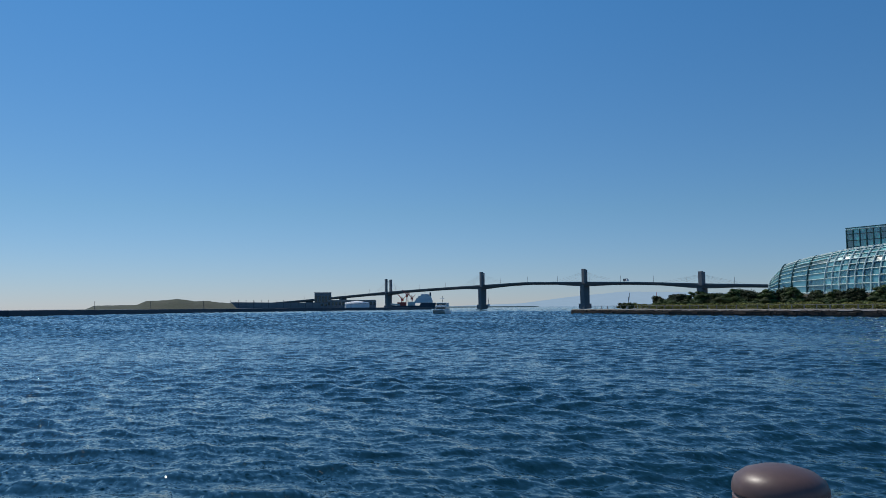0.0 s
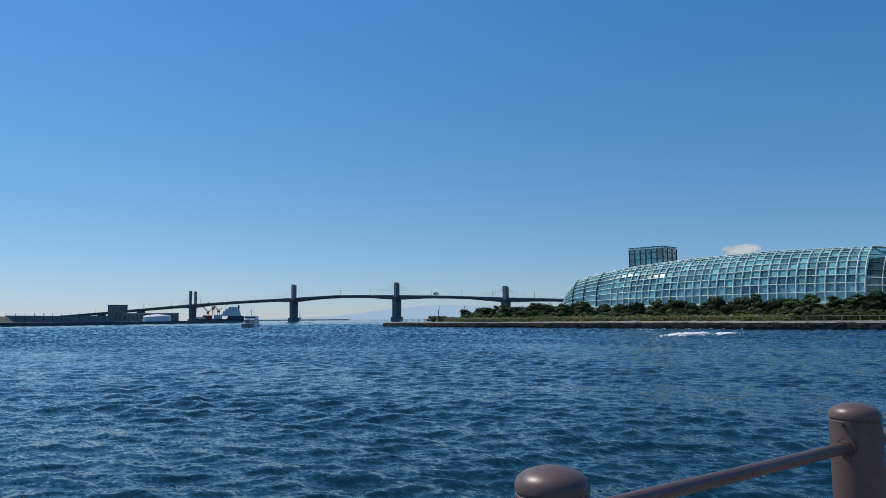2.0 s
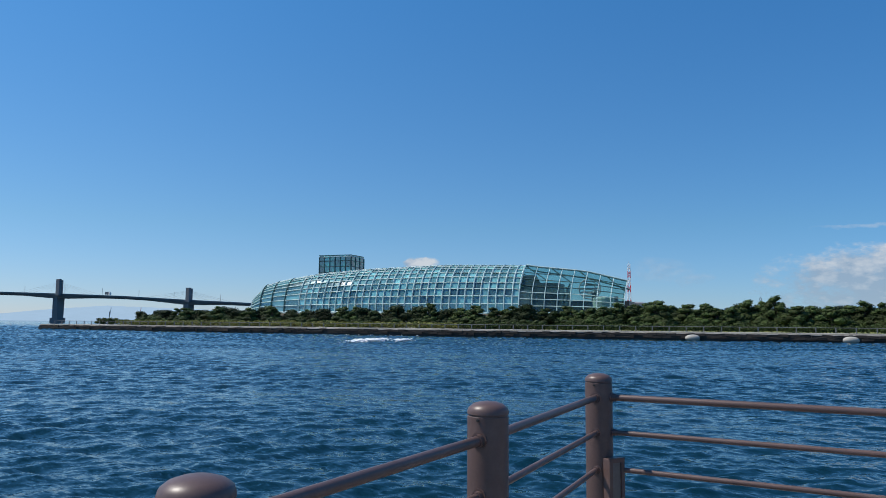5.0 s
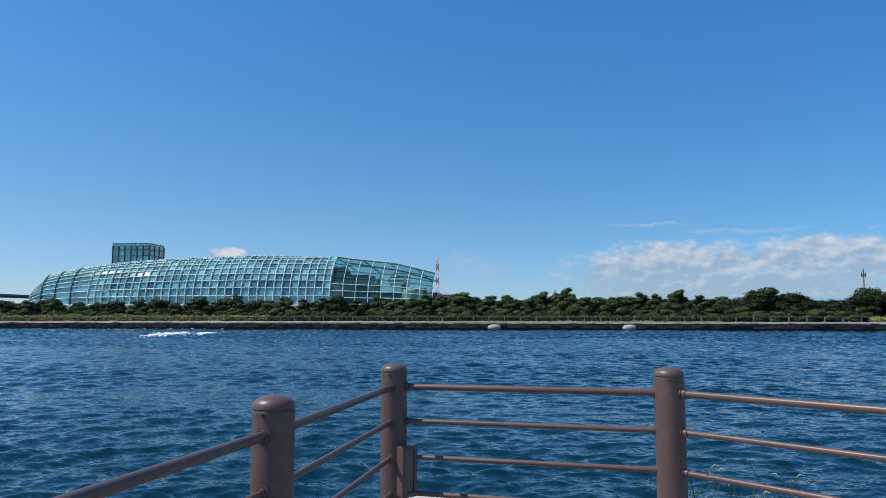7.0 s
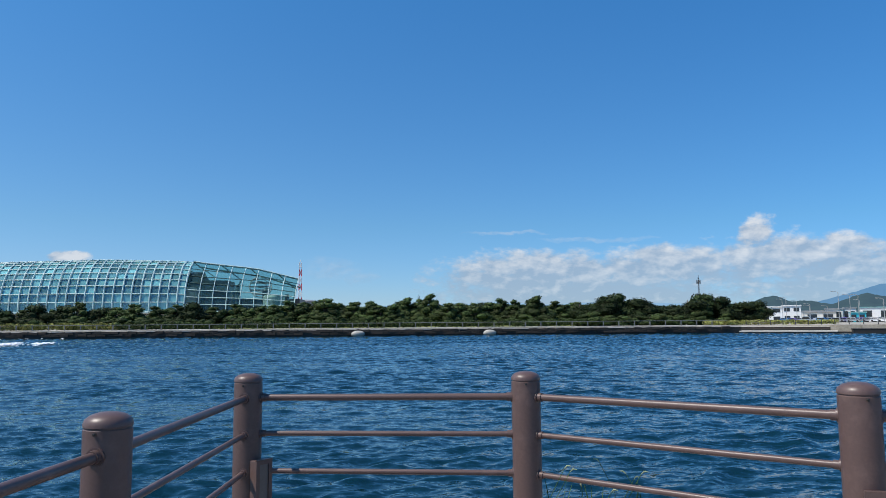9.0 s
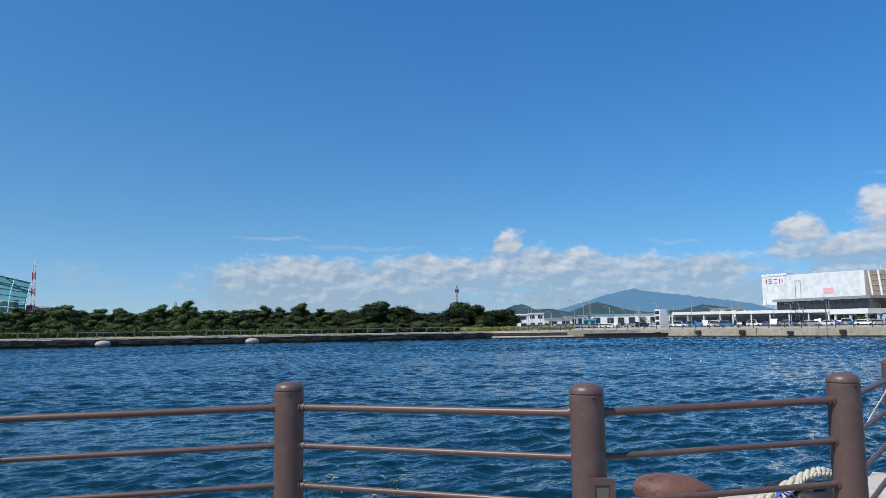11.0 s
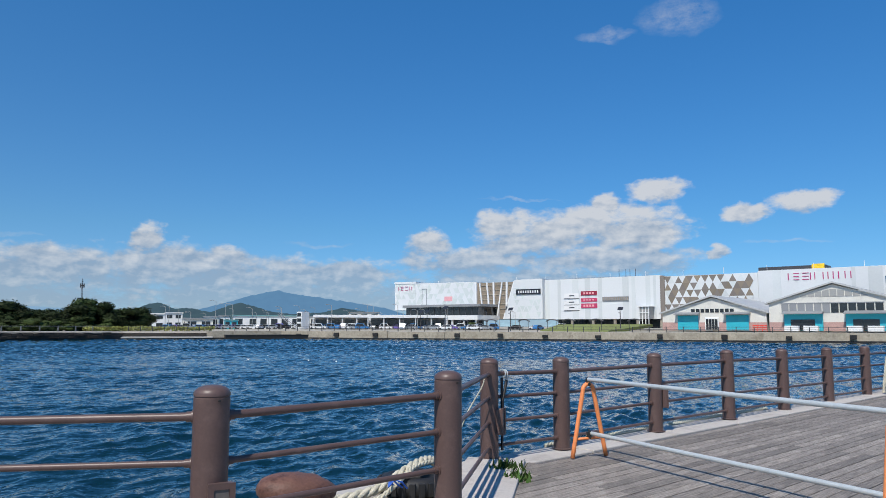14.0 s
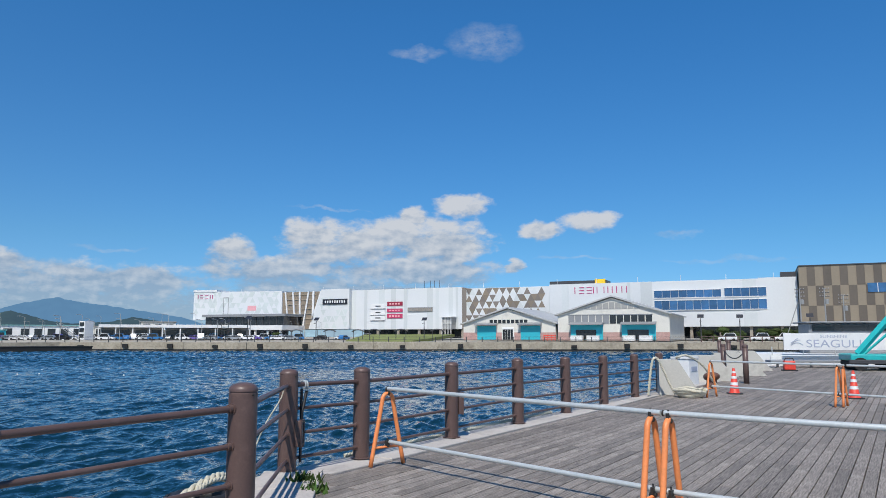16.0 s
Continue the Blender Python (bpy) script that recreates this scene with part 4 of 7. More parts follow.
# foam and floats on the water
for (x, y), big in (((-54, 107), 1.0), ((-50.2, 112), 0.45)):
    fm = thing("foam_patch", "white churned foam floating on the harbour water", "foam", (x, y, SEA + 0.08), kind="stuff")
    rng = random.Random(int(x * 7))
    bm = bmesh.new()
    for k in range(int(420 * big)):
        v = rng.gauss(0, 1)
        px, py, rr = rng.gauss(0, 0.9 * big) - 1.1 * big * v, 5.0 * big * v + rng.gauss(0, 0.8), rng.uniform(0.05, 0.2)
        bmesh.ops.create_icosphere(bm, subdivisions=1, radius=rr, matrix=pose(px, py, rng.uniform(0, 0.32)) @ Matrix.Diagonal((1.6, 1.3, 0.7, 1)))
    part("bubbles", bm, FOAMM, fm)
srng = random.Random(6)
for x in (-87, -84.5, -80.4, -76.3, -75.5, -72, -71.1, -67.4):
    fm = thing("splash", "small white splash at the quay wall", "foam", (x + srng.uniform(-0.6, 0.6), 159.6, SEA + 0.02), kind="stuff")
    bm = bmesh.new()
    for k in range(9):
        bmesh.ops.create_icosphere(bm, subdivisions=1, radius=srng.uniform(0.06, 0.15), matrix=pose(srng.gauss(0, 0.45), srng.gauss(0, 0.3), srng.uniform(0, 0.18)) @ Matrix.Diagonal((1.5, 0.8, 0.7, 1)))
    part("bubbles", bm, FOAMM, fm)
for x, y in ((40.8, 54.7), (43.2, 49.2), (43.5, 45.9), (41.9, 53.6), (50.4, 45.2), (53.3, 45.7), (47, 60), (57, 38), (60, 33)):
    f = thing("net_float", "small white float on the water", "buoy", (x, y, SEA - 0.02), group="small white floats")
    part("ball", lathe([(0, -0.05), (0.055, -0.03), (0.07, 0.03), (0.045, 0.075), (0, 0.09)], 12), WHITE, f, smooth=True)
    part("cap", lathe([(0.018, 0.085), (0.018, 0.11), (0, 0.115)], 8), WHITE, f)
for x, y in ((-4.9, 153.2), (22.9, 151.4)):
    f = thing("mooring_buoy", "large dirty white mooring buoy by the quay wall", "buoy", (x, y, SEA - 0.2), 10, "large mooring buoys")
    bm = bmesh.new()
    bmesh.ops.create_uvsphere(bm, u_segments=20, v_segments=12, radius=1, matrix=pose(0, 0, 0.85) @ Matrix.Diagonal((1.45, 0.85, 0.72, 1)))
    part("body", bm, FLOATW, f, smooth=True)
    part("ring", tb([(0.3 * math.cos(a), 0, 1.65 + 0.2 * math.sin(a)) for a in np.linspace(0, math.tau, 14)], 0.06, 6), DARKMETAL, f)

# floating dock by the corner
dk = thing("floating_dock", "low dark floating dock with pale deck beside the quay", "dock", (84, 143, SEA), -33)
part("pontoon", bx((-9, -2.5, -0.4), (9, 2.5, 0.45)), WET, dk)
part("deck_plate", bx((-9.1, -2.6, 0.45), (9.1, 2.6, 0.7), 0.03), QUAY_PALE, dk)
dk = thing("floating_dock", "dark floating dock against the shopping quay", "dock", (103, 132.5, SEA), -28)
part("pontoon", bx((-10, -1.5, -0.4), (10, 1.5, 0.9)), WET, dk)
part("deck_plate", bx((-10.1, -1.6, 0.9), (10.1, 1.6, 1.1), 0.03), WET, dk)


# ---------------------------------------------------------------- trees
def leaf_cloud(n, blobs, size, rng):
    """Small leaf quads over the skins of lumps."""
    vs, fs = [], []
    tot = sum(b[3] * b[3] for b in blobs)
    for bx0, by0, bz0, br, fl in blobs:
        for _ in range(int(n * br * br / tot)):
            v = Vector((rng.gauss(0, 1), rng.gauss(0, 1), rng.gauss(0, 1))).normalized()
            k = br * (1 - 0.45 * rng.random() ** 2) * (1 + 0.18 * noise.noise(v * 2.3 + Vector((bx0, by0, bz0))))
            c = Vector((bx0 + v.x * k, by0 + v.y * k, bz0 + v.z * k * fl))
            u = Vector((rng.gauss(0, 1), rng.gauss(0, 1), rng.gauss(0, 0.6))).normalized()
            w = u.cross(v + Vector((rng.gauss(0, 0.4), rng.gauss(0, 0.4), rng.gauss(0, 0.4)))).normalized()
            s = size * rng.uniform(0.5, 1.2)
            q = len(vs)
            vs += [c - u * s, c + w * s * 0.55, c + u * s, c - w * s * 0.55]
            fs.append((q, q + 1, q + 2, q + 3))
    return vs, fs


def tree(seed, h, w, material, label, leaves=1500, lift=0.3, flat=0.75, layers=False):
    rng = random.Random(seed)
    t = thing("tree", label, "tree", (0, 0, -400 - seed * 20), group="shore trees")
    limbs = bmesh.new()
    trunk = tb([(0, 0, -0.2), (0.05 * w, 0.02 * w, h * 0.3), (-0.03 * w, 0.04 * w, h * 0.62), (0, 0, h * 0.85)], [0.035 * h, 0.028 * h, 0.018 * h, 0.006 * h], 8)
    blobs = []
    cnt = 12 if not layers else 20
    for i in range(cnt):
        a = i * 2.4 + rng.uniform(-0.4, 0.4)
        if layers:
            f = i / (cnt - 1)
            rr = w * 0.5 * (1 - 0.85 * f) * rng.uniform(0.55, 1.0)
            z = h * (lift + (0.93 - lift) * f) * rng.uniform(0.85, 1.08)
            br = w * (0.24 - 0.13 * f)
        else:
            rr = w * 0.33 * math.sqrt(rng.random())
            z = h * (lift + (0.92 - lift) * rng.random() ** 0.8 * (1 - 0.5 * (rr / (w * 0.33)) ** 2))
            br = w * rng.uniform(0.15, 0.25)
        c = Vector((rr * math.cos(a), rr * math.sin(a), z))
        blobs.append((c.x, c.y, c.z, br, flat * (1.05 if layers else 1)))
        tube(limbs, [(0, 0, max(z - 0.25 * h, 0.12 * h)), c * 0.6 + Vector((0, 0, z * 0.36)), c], [0.014 * h, 0.009 * h, 0.003 * h], 5)
    part("trunk", trunk, BARK, t, smooth=True)
    part("branching", limbs, BARK, t)
    vs, fs = leaf_cloud(int(leaves * 1.7), blobs, w * 0.030, rng)
    for bx0, by0, bz0, br, fl in blobs:      # dense inner growth
        bm = bmesh.new()
        bmesh.ops.create_icosphere(bm, subdivisions=2, radius=br * 0.74)
        q = len(vs)
        for v in bm.verts:
            k = 1 + 0.3 * noise.noise(v.co * 2.2 / br + Vector((bx0, by0, bz0)))
            vs.append(Vector((bx0 + v.co.x * k, by0 + v.co.y * k, bz0 + v.co.z * k * fl)))
        bm.verts.index_update()
        fs += [tuple(q + v.index for v in f.verts) for f in bm.faces]
        bm.free()
    raw("crown", vs, fs, material, t)
    return t


PINES = [tree(i, 6.2, 6.6, LEAF, "dark green shore pine with an uneven crown", 1900, 0.12, 0.7, True) for i in range(3)]
BROADS = [tree(10 + i, 6.0, 7.0, LEAF_DARK, "dense dark green broadleaf shore tree", 2200, 0.2, 0.8) for i in range(3)]
SHRUBS = [tree(20 + i, 3.2, 5.0, LEAF, "low green coastal shrub on the bank", 1000, 0.12, 0.7) for i in range(2)]


def plant(kinds, x, y, z, s, rng):
    src = rng.choice(kinds)
    t = copy_thing(src, pose(x, y, z, 0, 0, rng.uniform(0, 360)))
    t.scale = (s * rng.uniform(1.15, 1.45), s * rng.uniform(1.15, 1.45), s * rng.uniform(0.88, 1.14))
    return t


rng = random.Random(77)
x = -170.0
while x < -30:          # before the glass building
    plant(PINES if rng.random() < 0.7 else BROADS, x, 183 + rng.uniform(-3, 5) - 0.02 * x, 0.25, rng.uniform(0.82, 1.02), rng)
    if rng.random() < 0.8:
        plant(SHRUBS, x + 1.5, 176 + rng.uniform(-1, 2), 0.25, rng.uniform(0.7, 0.95), rng)
    x += rng.uniform(2.6, 4.0)
while x < 62:           # open pines beyond it
    plant(PINES, x, 182 + rng.uniform(-4, 8), 0.25, rng.uniform(0.9, 1.22), rng)
    if rng.random() < 0.5:
        plant(BROADS, x + 2, 194 + rng.uniform(-3, 8), 0.25, rng.uniform(0.8, 1.1), rng)
    if rng.random() < 0.15:
        plant(SHRUBS, x + 1, 175 + rng.uniform(-1, 3), 0.25, rng.uniform(0.6, 0.9), rng)
    plant(BROADS if rng.random() < 0.4 else PINES, x + 1.5, 187 + rng.uniform(-3, 3), 0.25, rng.uniform(0.72, 0.92), rng)
    x += rng.uniform(2.6, 4.2)
for x, y, s in ((56, 176, 1.2), (60, 179, 1.25), (64.5, 176, 1.2), (75, 171, 1.2), (79, 172, 1.25), (83.5, 170, 1.15), (87, 171, 1.1), (69, 184, 1.0), (72, 182, 1.0), (67, 180, 0.95), (86, 179, 1.1), (89.5, 170, 1.0), (92.5, 171, 0.9)):
    plant(BROADS, x, y, 0.25, s, rng)
for i in range(34):     # second rank
    plant(BROADS if i % 3 else PINES, -28 + 2.8 * i, 199 + rng.uniform(-4, 4), 0.25, rng.uniform(0.9, 1.12), rng)
for i in range(9):
    plant(BROADS, 51 + 3.9 * i, 181 - 0.25 * i + rng.uniform(-2, 2), 0.25, rng.uniform(0.85, 1.05), rng)
for i in range(44):     # filling rank behind the pines
    plant(PINES if i % 2 else BROADS, -32 + 2.4 * i, 191 + rng.uniform(-2, 2), 0.25, rng.uniform(0.8, 1.0), rng)
for i in range(13):     # scrub under the pines
    plant(SHRUBS, -30 + 6.9 * i, 180 + rng.uniform(-2, 2), 0.25, rng.uniform(0.6, 0.95), rng)
for i in range(16):     # undergrowth before the dark trees
    plant(SHRUBS, 48 + 2.3 * i, 168 - 0.07 * i + rng.uniform(-1, 1), 0.25, rng.uniform(0.6, 0.95), rng)
for i in range(16):     # bank at the point, below the bridge's end
    plant(SHRUBS if i % 3 else BROADS, -185 + 3.0 * i + rng.uniform(-1, 1), 196 + rng.uniform(-4, 10), 0.25, rng.uniform(0.7, 1.0) + 0.02 * i, rng)
for x, y, s in ((-195, 186, 0.7), (-191, 187, 0.8), (-199, 200, 0.55), (-181, 188, 0.55)):
    plant(SHRUBS, x, y, 0.25, s, rng)
for x, y, s_ in ((206, 13, 0.9), (205, 9, 1.0), (206, 5.5, 0.8), (207, -1, 1.0), (206, -5, 1.1), (207, -9, 0.8), (205, 152, 0.8), (206, 172, 0.9), (206, 176, 0.7)):
    plant(SHRUBS, x, y, 0.5, s_, rng)
for t in PINES + BROADS + SHRUBS:
    for o in (*t.children_recursive, t):
        bpy.data.objects.remove(o)


def hedge(x0, x1, y, h, n, seed, label, material, w=1.2):
    rng = random.Random(seed)
    hd = thing("hedge", label, "hedge", ((x0 + x1) / 2, y, 0.3), kind="stuff")
    L = x1 - x0
    vs, fs = [], []
    for k in range(n):
        px = rng.uniform(-L / 2, L / 2)
        hh = h * (0.8 + 0.3 * noise.noise(Vector((px * 0.15, seed, 0))) + 0.2 * noise.noise(Vector((px * 0.7, seed, 3))))
        c = Vector((px, rng.uniform(-w, w), hh * rng.random() ** 0.6))
        u = Vector((rng.gauss(0, 1), rng.gauss(0, 1), rng.gauss(0, 1))).normalized()
        v = u.cross(Vector((rng.gauss(0, 1), rng.gauss(0, 1), rng.gauss(0, 1)))).normalized()
        s = rng.uniform(0.12, 0.32)
        q = len(vs)
        vs += [c - u * s, c + v * s * 0.6, c + u * s, c - v * s * 0.6]
        fs.append((q, q + 1, q + 2, q + 3))
    raw("leaves", vs, fs, material, hd)


hedge(-172, -60, 170.5, 1.9, 13000, 1, "clipped yellow-green hedge behind the promenade", LEAF_HEDGE)
hedge(-60, 58, 167.0, 1.9, 13000, 2, "dark green hedge behind the promenade railing", LEAF)
hedge(74, 106, 160.0, 1.3, 3500, 4, "rough yellow-green grass bank before the trees", LEAF_HEDGE)
lawn = thing("lawn", "bright mown lawn between the shore trees", "lawn", kind="structure")
part("turf", plate([(-40, 172, 0.36), (58, 170, 0.36), (64, 230, 1.6), (-40, 230, 1.6)], (0, 0, -0.3)), GRASS, lawn)
mound = thing("lawn", "green lawn mound before the shopping mall", "lawn", kind="structure")
part("turf", plate([(160, 97, 0.5), (160, 78, 0.5), (196, 82, 2.2), (196, 112, 2.2)], (0, 0, -0.8)), GRASS, mound)


# ---------------------------------------------------------------- glass building
def dome():
    d = thing("glass_building", "long curved greenhouse hall of teal glass and pale steel", "building", (0, 0, 0))
    X0, X1, XK = -160.8, -26.0, -58.0
    ZB = 5.2

    ridge = ((-160.8, 11.2), (-160, 12.3), (-156.3, 15.4), (-148.9, 17.0), (-134.4, 19.2), (-114.4, 20.6), (-85.4, 21.4), (-59, 20.8), (-57, 20.2), (-38.8, 18.2), (-26.0, 15.0))

    def top(x):
        return float(np.interp(x, [p[0] for p in ridge], [p[1] for p in ridge]))

    def at(x, v):
        """v from the front foot (0) to the ridge (1)."""
        h = top(x) - ZB
        a = v * math.pi / 2
        e = min(1, 0.3 + (x - X0) / 60)
        return Vector((x, 217 + (1 - e) * 7 + (11 * e + 1) * (1 - math.cos(a)), ZB + h * math.sin(a) ** 0.95))

    xs = [X0, X0 + 4.3, X0 + 9.5, X0 + 15.5, X0 + 22]
    while xs[-1] < XK - 3.0:
        xs.append(xs[-1] + 2.62)
    xs.append(XK)
    vs = [i / 10 for i in range(11)]
    lip = Vector((0, -0.18, 0.1))
    for i in range(len(xs) - 1):
        for j in range(10):
            q = [at(xs[i], vs[j]), at(xs[i + 1], vs[j]), at(xs[i + 1], vs[j + 1]), at(xs[i], vs[j + 1])]
            part("pane", plate(q, (0, 0.06, -0.03)), DOMEGLASS, d).visible_shadow = False
    for i, x in enumerate(xs):
        part("rib", tb([at(x, v) + lip for v in np.linspace(0, 1, 14)], 0.27 if 0 < i < 4 else 0.23, 6), TOWERFRAME if 0 < i < 4 else FRAME, d)
    for v in vs:
        part("purlin", tb([at(x, v) + lip for x in np.linspace(X0, XK, 26)], 0.15, 6), FRAME, d)
    # the carrying frame behind the glass
    back = Vector((0.5, 1.1, -0.5))
    for x in xs[3:-1:2]:
        part("inner_rib", tb([at(x, v) + back for v in np.linspace(0, 1, 12)], 0.24, 6), INNERFRAME, d)
    for v in (0.12, 0.37, 0.62, 0.87):
        part("inner_purlin", tb([at(x, v) + back for x in np.linspace(X0 + 12, XK, 22)], 0.16, 6), INNERFRAME, d)
    # clear end hall, descending to an upright gable
    xe = np.linspace(XK, X1, 9)
    for i in range(8):
        for j in range(7):
            q = []
            for a, b in ((i, j), (i + 1, j), (i + 1, j + 1), (i, j + 1)):
                hh = top(xe[a]) - ZB
                q.append(Vector((xe[a], 217 + 9 * (b / 7) ** 2.2, ZB + hh * b / 7)))
            part("pane", plate(q, (0, 0.06, 0)), ENDGLASS, d).visible_shadow = False
    for x in xe:
        part("rib", tb([(x, 216.8 + 9 * (k / 7) ** 2.2, ZB + (top(x) - ZB) * k / 7) for k in range(8)], 0.13, 6), FRAME, d)
    for k in range(8):
        part("purlin", tb([(x, 216.8 + 9 * (k / 7) ** 2.2, ZB + (top(x) - ZB) * k / 7) for x in xe], 0.13, 6), FRAME if k < 4 else TOWERFRAME, d)
    for x in np.linspace(XK, X1 - 6, 4):
        part("brace", tb([(x, 226, top(x)), (x + 4, 238, top(x) - 4), (x, 250, ZB)], 0.2, 6), FRAME, d)
    part("ridge_beam", tb([(x, 226.2, top(x) + 0.3) for x in xe], 0.24, 6), FRAME, d)
    part("ridge_beam", tb([(x, 232, top(x) - 0.9 - 0.04 * (x - XK)) for x in xe], 0.26, 6), TOWERFRAME, d)
    part("base_wall", bx((X0 + 2, 216.5, 0.3), (X1, 217.5, ZB - 0.2)), QUAY, d)
    part("gutter", bx((X0, 215.6, ZB - 0.5), (X1, 216.4, ZB), 0.1), FRAME, d)
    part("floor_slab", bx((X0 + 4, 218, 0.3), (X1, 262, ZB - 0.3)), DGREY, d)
    # halls and tanks inside
    part("inner_tank", lathe([(0, ZB), (3.3, ZB), (3.3, 9.6), (3.0, 10.0), (0, 10.4)], 24, (-33.0, 224, 0)), TANKPALE, d, "pale round tank inside the hall")
    for k, (x, h) in enumerate(((-55, 8), (-46, 6.5), (-44.5, 8), (-36.4, 6.5), (-29.5, 5.2))):
        part("inner_column", lathe([(0, ZB), (0.7, ZB), (0.7, ZB + h), (0, ZB + h)], 12, (x, 226 + k % 2, 0)), HULL, d)
    part("inner_branch", tb([(-46, 227, ZB + 5), (-44.5, 227, 13.2), (-43.8, 227, 14.6)], 0.25, 6), INNERFRAME, d)
    rng = random.Random(5)
    for k in range(9):
        x = X0 + 26 + k * 9.5
        part("inner_hall", bx((x, 236 + rng.uniform(0, 6), ZB), (x + 8, 258, ZB + rng.uniform(5, 10.5) * min(1, 0.5 + k / 8)), 0.05), ROOFG if k % 2 else QUAY, d)
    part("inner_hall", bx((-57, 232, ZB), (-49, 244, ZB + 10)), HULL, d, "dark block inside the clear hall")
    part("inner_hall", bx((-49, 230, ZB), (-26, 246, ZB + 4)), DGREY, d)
    part("inner_ring", tb([(-38 + 3.4 * math.cos(a), 229, 13 + 3.2 * math.sin(a)) for a in np.linspace(0, math.tau, 24)], 0.22, 6), INNERRING, d, "pale round frame inside the hall")
    part("inner_ring", tb([(-38 + 1.8 * math.cos(a), 229, 13 + 1.6 * math.sin(a)) for a in np.linspace(0, math.tau, 18)], 0.18, 6), INNERRING, d)
    for q in range(5):
        hw = 3.3 * math.sqrt(1 - ((q - 2) * 0.36) ** 2)
        part("ring_slat", bx((-38 - hw, 229.1, 10.5 + 1.15 * q), (-38 + hw, 229.4, 11.0 + 1.15 * q)), INNERRING, d)
    part("back_roof", plate([(X0 + 25, 240, 14.0), (XK, 240, 18.6), (XK, 262, 10), (X0 + 25, 262, 8)], (0, 0, -0.4)), ROOFG, d)
    # tower
    w = thing("glass_tower", "dark green glass lift tower rising above the curved hall", "tower", (-141, 236, 0))
    H = 26.2
    part("core", bx((2, 2, 0.3), (16.5, 10, 26)), TOWERFRAME, w)
    for i in range(6):
        for k in range(5):
            part("pane", bx((0.25 + i * 2.9, 0, 5.4 + k * 4.3), (2.95 + i * 2.9, 0.12, 9.5 + k * 4.3)), TOWERGLASS, w)
    for k in range(5):
        for i in range(3):
            part("pane", bx((17.6, 0.2 + i * 3.4, 5.4 + k * 4.3), (17.72, 3.4 + i * 3.4, 9.5 + k * 4.3)), TOWERGLASS, w)
    for i in range(7):
        part("mullion", bx((0.1 + i * 2.9, -0.22, 5), (0.5 + i * 2.9, 0.1, H)), TOWERFRAME, w)
    for i in range(4):
        part("mullion", bx((17.55, 0.0 + i * 3.4, 5), (17.95, 0.4 + i * 3.4, H)), TOWERFRAME, w)
    for k in range(11):
        part("transom", bx((0, -0.15, 5.2 + k * 2.15), (17.8, 0.05, 5.42 + k * 2.15)), TOWERFRAME, w)
        part("transom", bx((17.6, 0.1, 5.2 + k * 2.15), (17.85, 10.4, 5.42 + k * 2.15)), TOWERFRAME, w)
    part("roof_slab", bx((-0.05, -0.25, H - 0.1), (17.85, 10.4, H + 0.15), 0.05), FRAME, w)

    w.scale = (0.77, 1, 1)


dome()


def lattice_mast(x, y, z0, z1, w0, w1, mats, label, n=10, dishes=()):
    m = thing("radio_mast", label, "mast", (x, y, z0))
    H = z1 - z0
    for k in range(n):
        a, b = k / n, (k + 1) / n
        wa, wb = w0 + (w1 - w0) * a, w0 + (w1 - w0) * b
        mt = mats[k % len(mats)]
        for sx in (-1, 1):
            for sy in (-1, 1):
                part("leg", tb([(sx * wa, sy * wa, H * a), (sx * wb, sy * wb, H * b)], 0.14 * w0, 5), mt, m)
                part("brace", tb([(sx * wa, sy * wa, H * a), (-sx * wb, sy * wb, H * b)], 0.09 * w0, 5), mt, m)
    part("antenna", tb([(0, 0, H), (0, 0, H * 1.04)], 0.05 * w0 + 0.08, 6), mats[0], m)
    for z in dishes:
        part("antenna_ring", lathe([(w0 * 2.0, z), (w0 * 2.2, z), (w0 * 2.2, z + 0.25), (w0 * 2.0, z + 0.25), (w0 * 2.0, z)], 12), mats[0], m)
        for a in range(0, 360, 60):
            part("panel_antenna", bx((w0 * 2.2, -0.14, z - 0.5), (w0 * 2.2 + 0.18, 0.14, z + 0.9), 0, Matrix.Rotation(radians(a), 4, "Z")), mats[0], m)


lattice_mast(-37.3, 330, 0.3, 29.0, 0.85, 0.45, (WHITE, MASTRED), "red and white lattice radio mast behind the hall", 9)
lattice_mast(113, 249, 0.3, 16.8, 0.24, 0.15, (DGREY,), "dark slim communication mast behind the trees", 10, (9.5, 14.6))
lattice_mast(16.5, 330, 0.3, 13.5, 0.5, 0.4, (DGREY,), "dark short mast among the trees", 4)


def tank(x, y, r, h, label, material):
    t = thing("storage_tank", label, "tank", (x, y, 0.3), group="storage tanks")
    part("shell", lathe([(0, 0), (r, 0), (r, h), (r * 0.92, h + r * 0.1), (0, h + r * 0.22)], 28), material, t)
    part("walkway", tb([((r + 0.3) * math.cos(a), (r + 0.3) * math.sin(a), h) for a in np.linspace(0, math.tau, 28)], 0.12, 5), DGREY, t)


TANKG = mat("pale_green_tank", (0.45, 0.5, 0.44), 0.6)
tank(-41.5, 300, 3.8, 11, "pale cylindrical storage tank behind the hall", TANKG)
tank(-33.5, 322, 5, 10.5, "grey cylindrical storage tank behind the hall", ROOFG)
tank(88, 250, 5.5, 7.2, "pale green storage tank behind the trees", TANKG)
tank(122, 262, 5, 6.0, "pale storage tank behind the trees", TANKG)

# ---------------------------------------------------------------- shopping mall
MX = 222.0


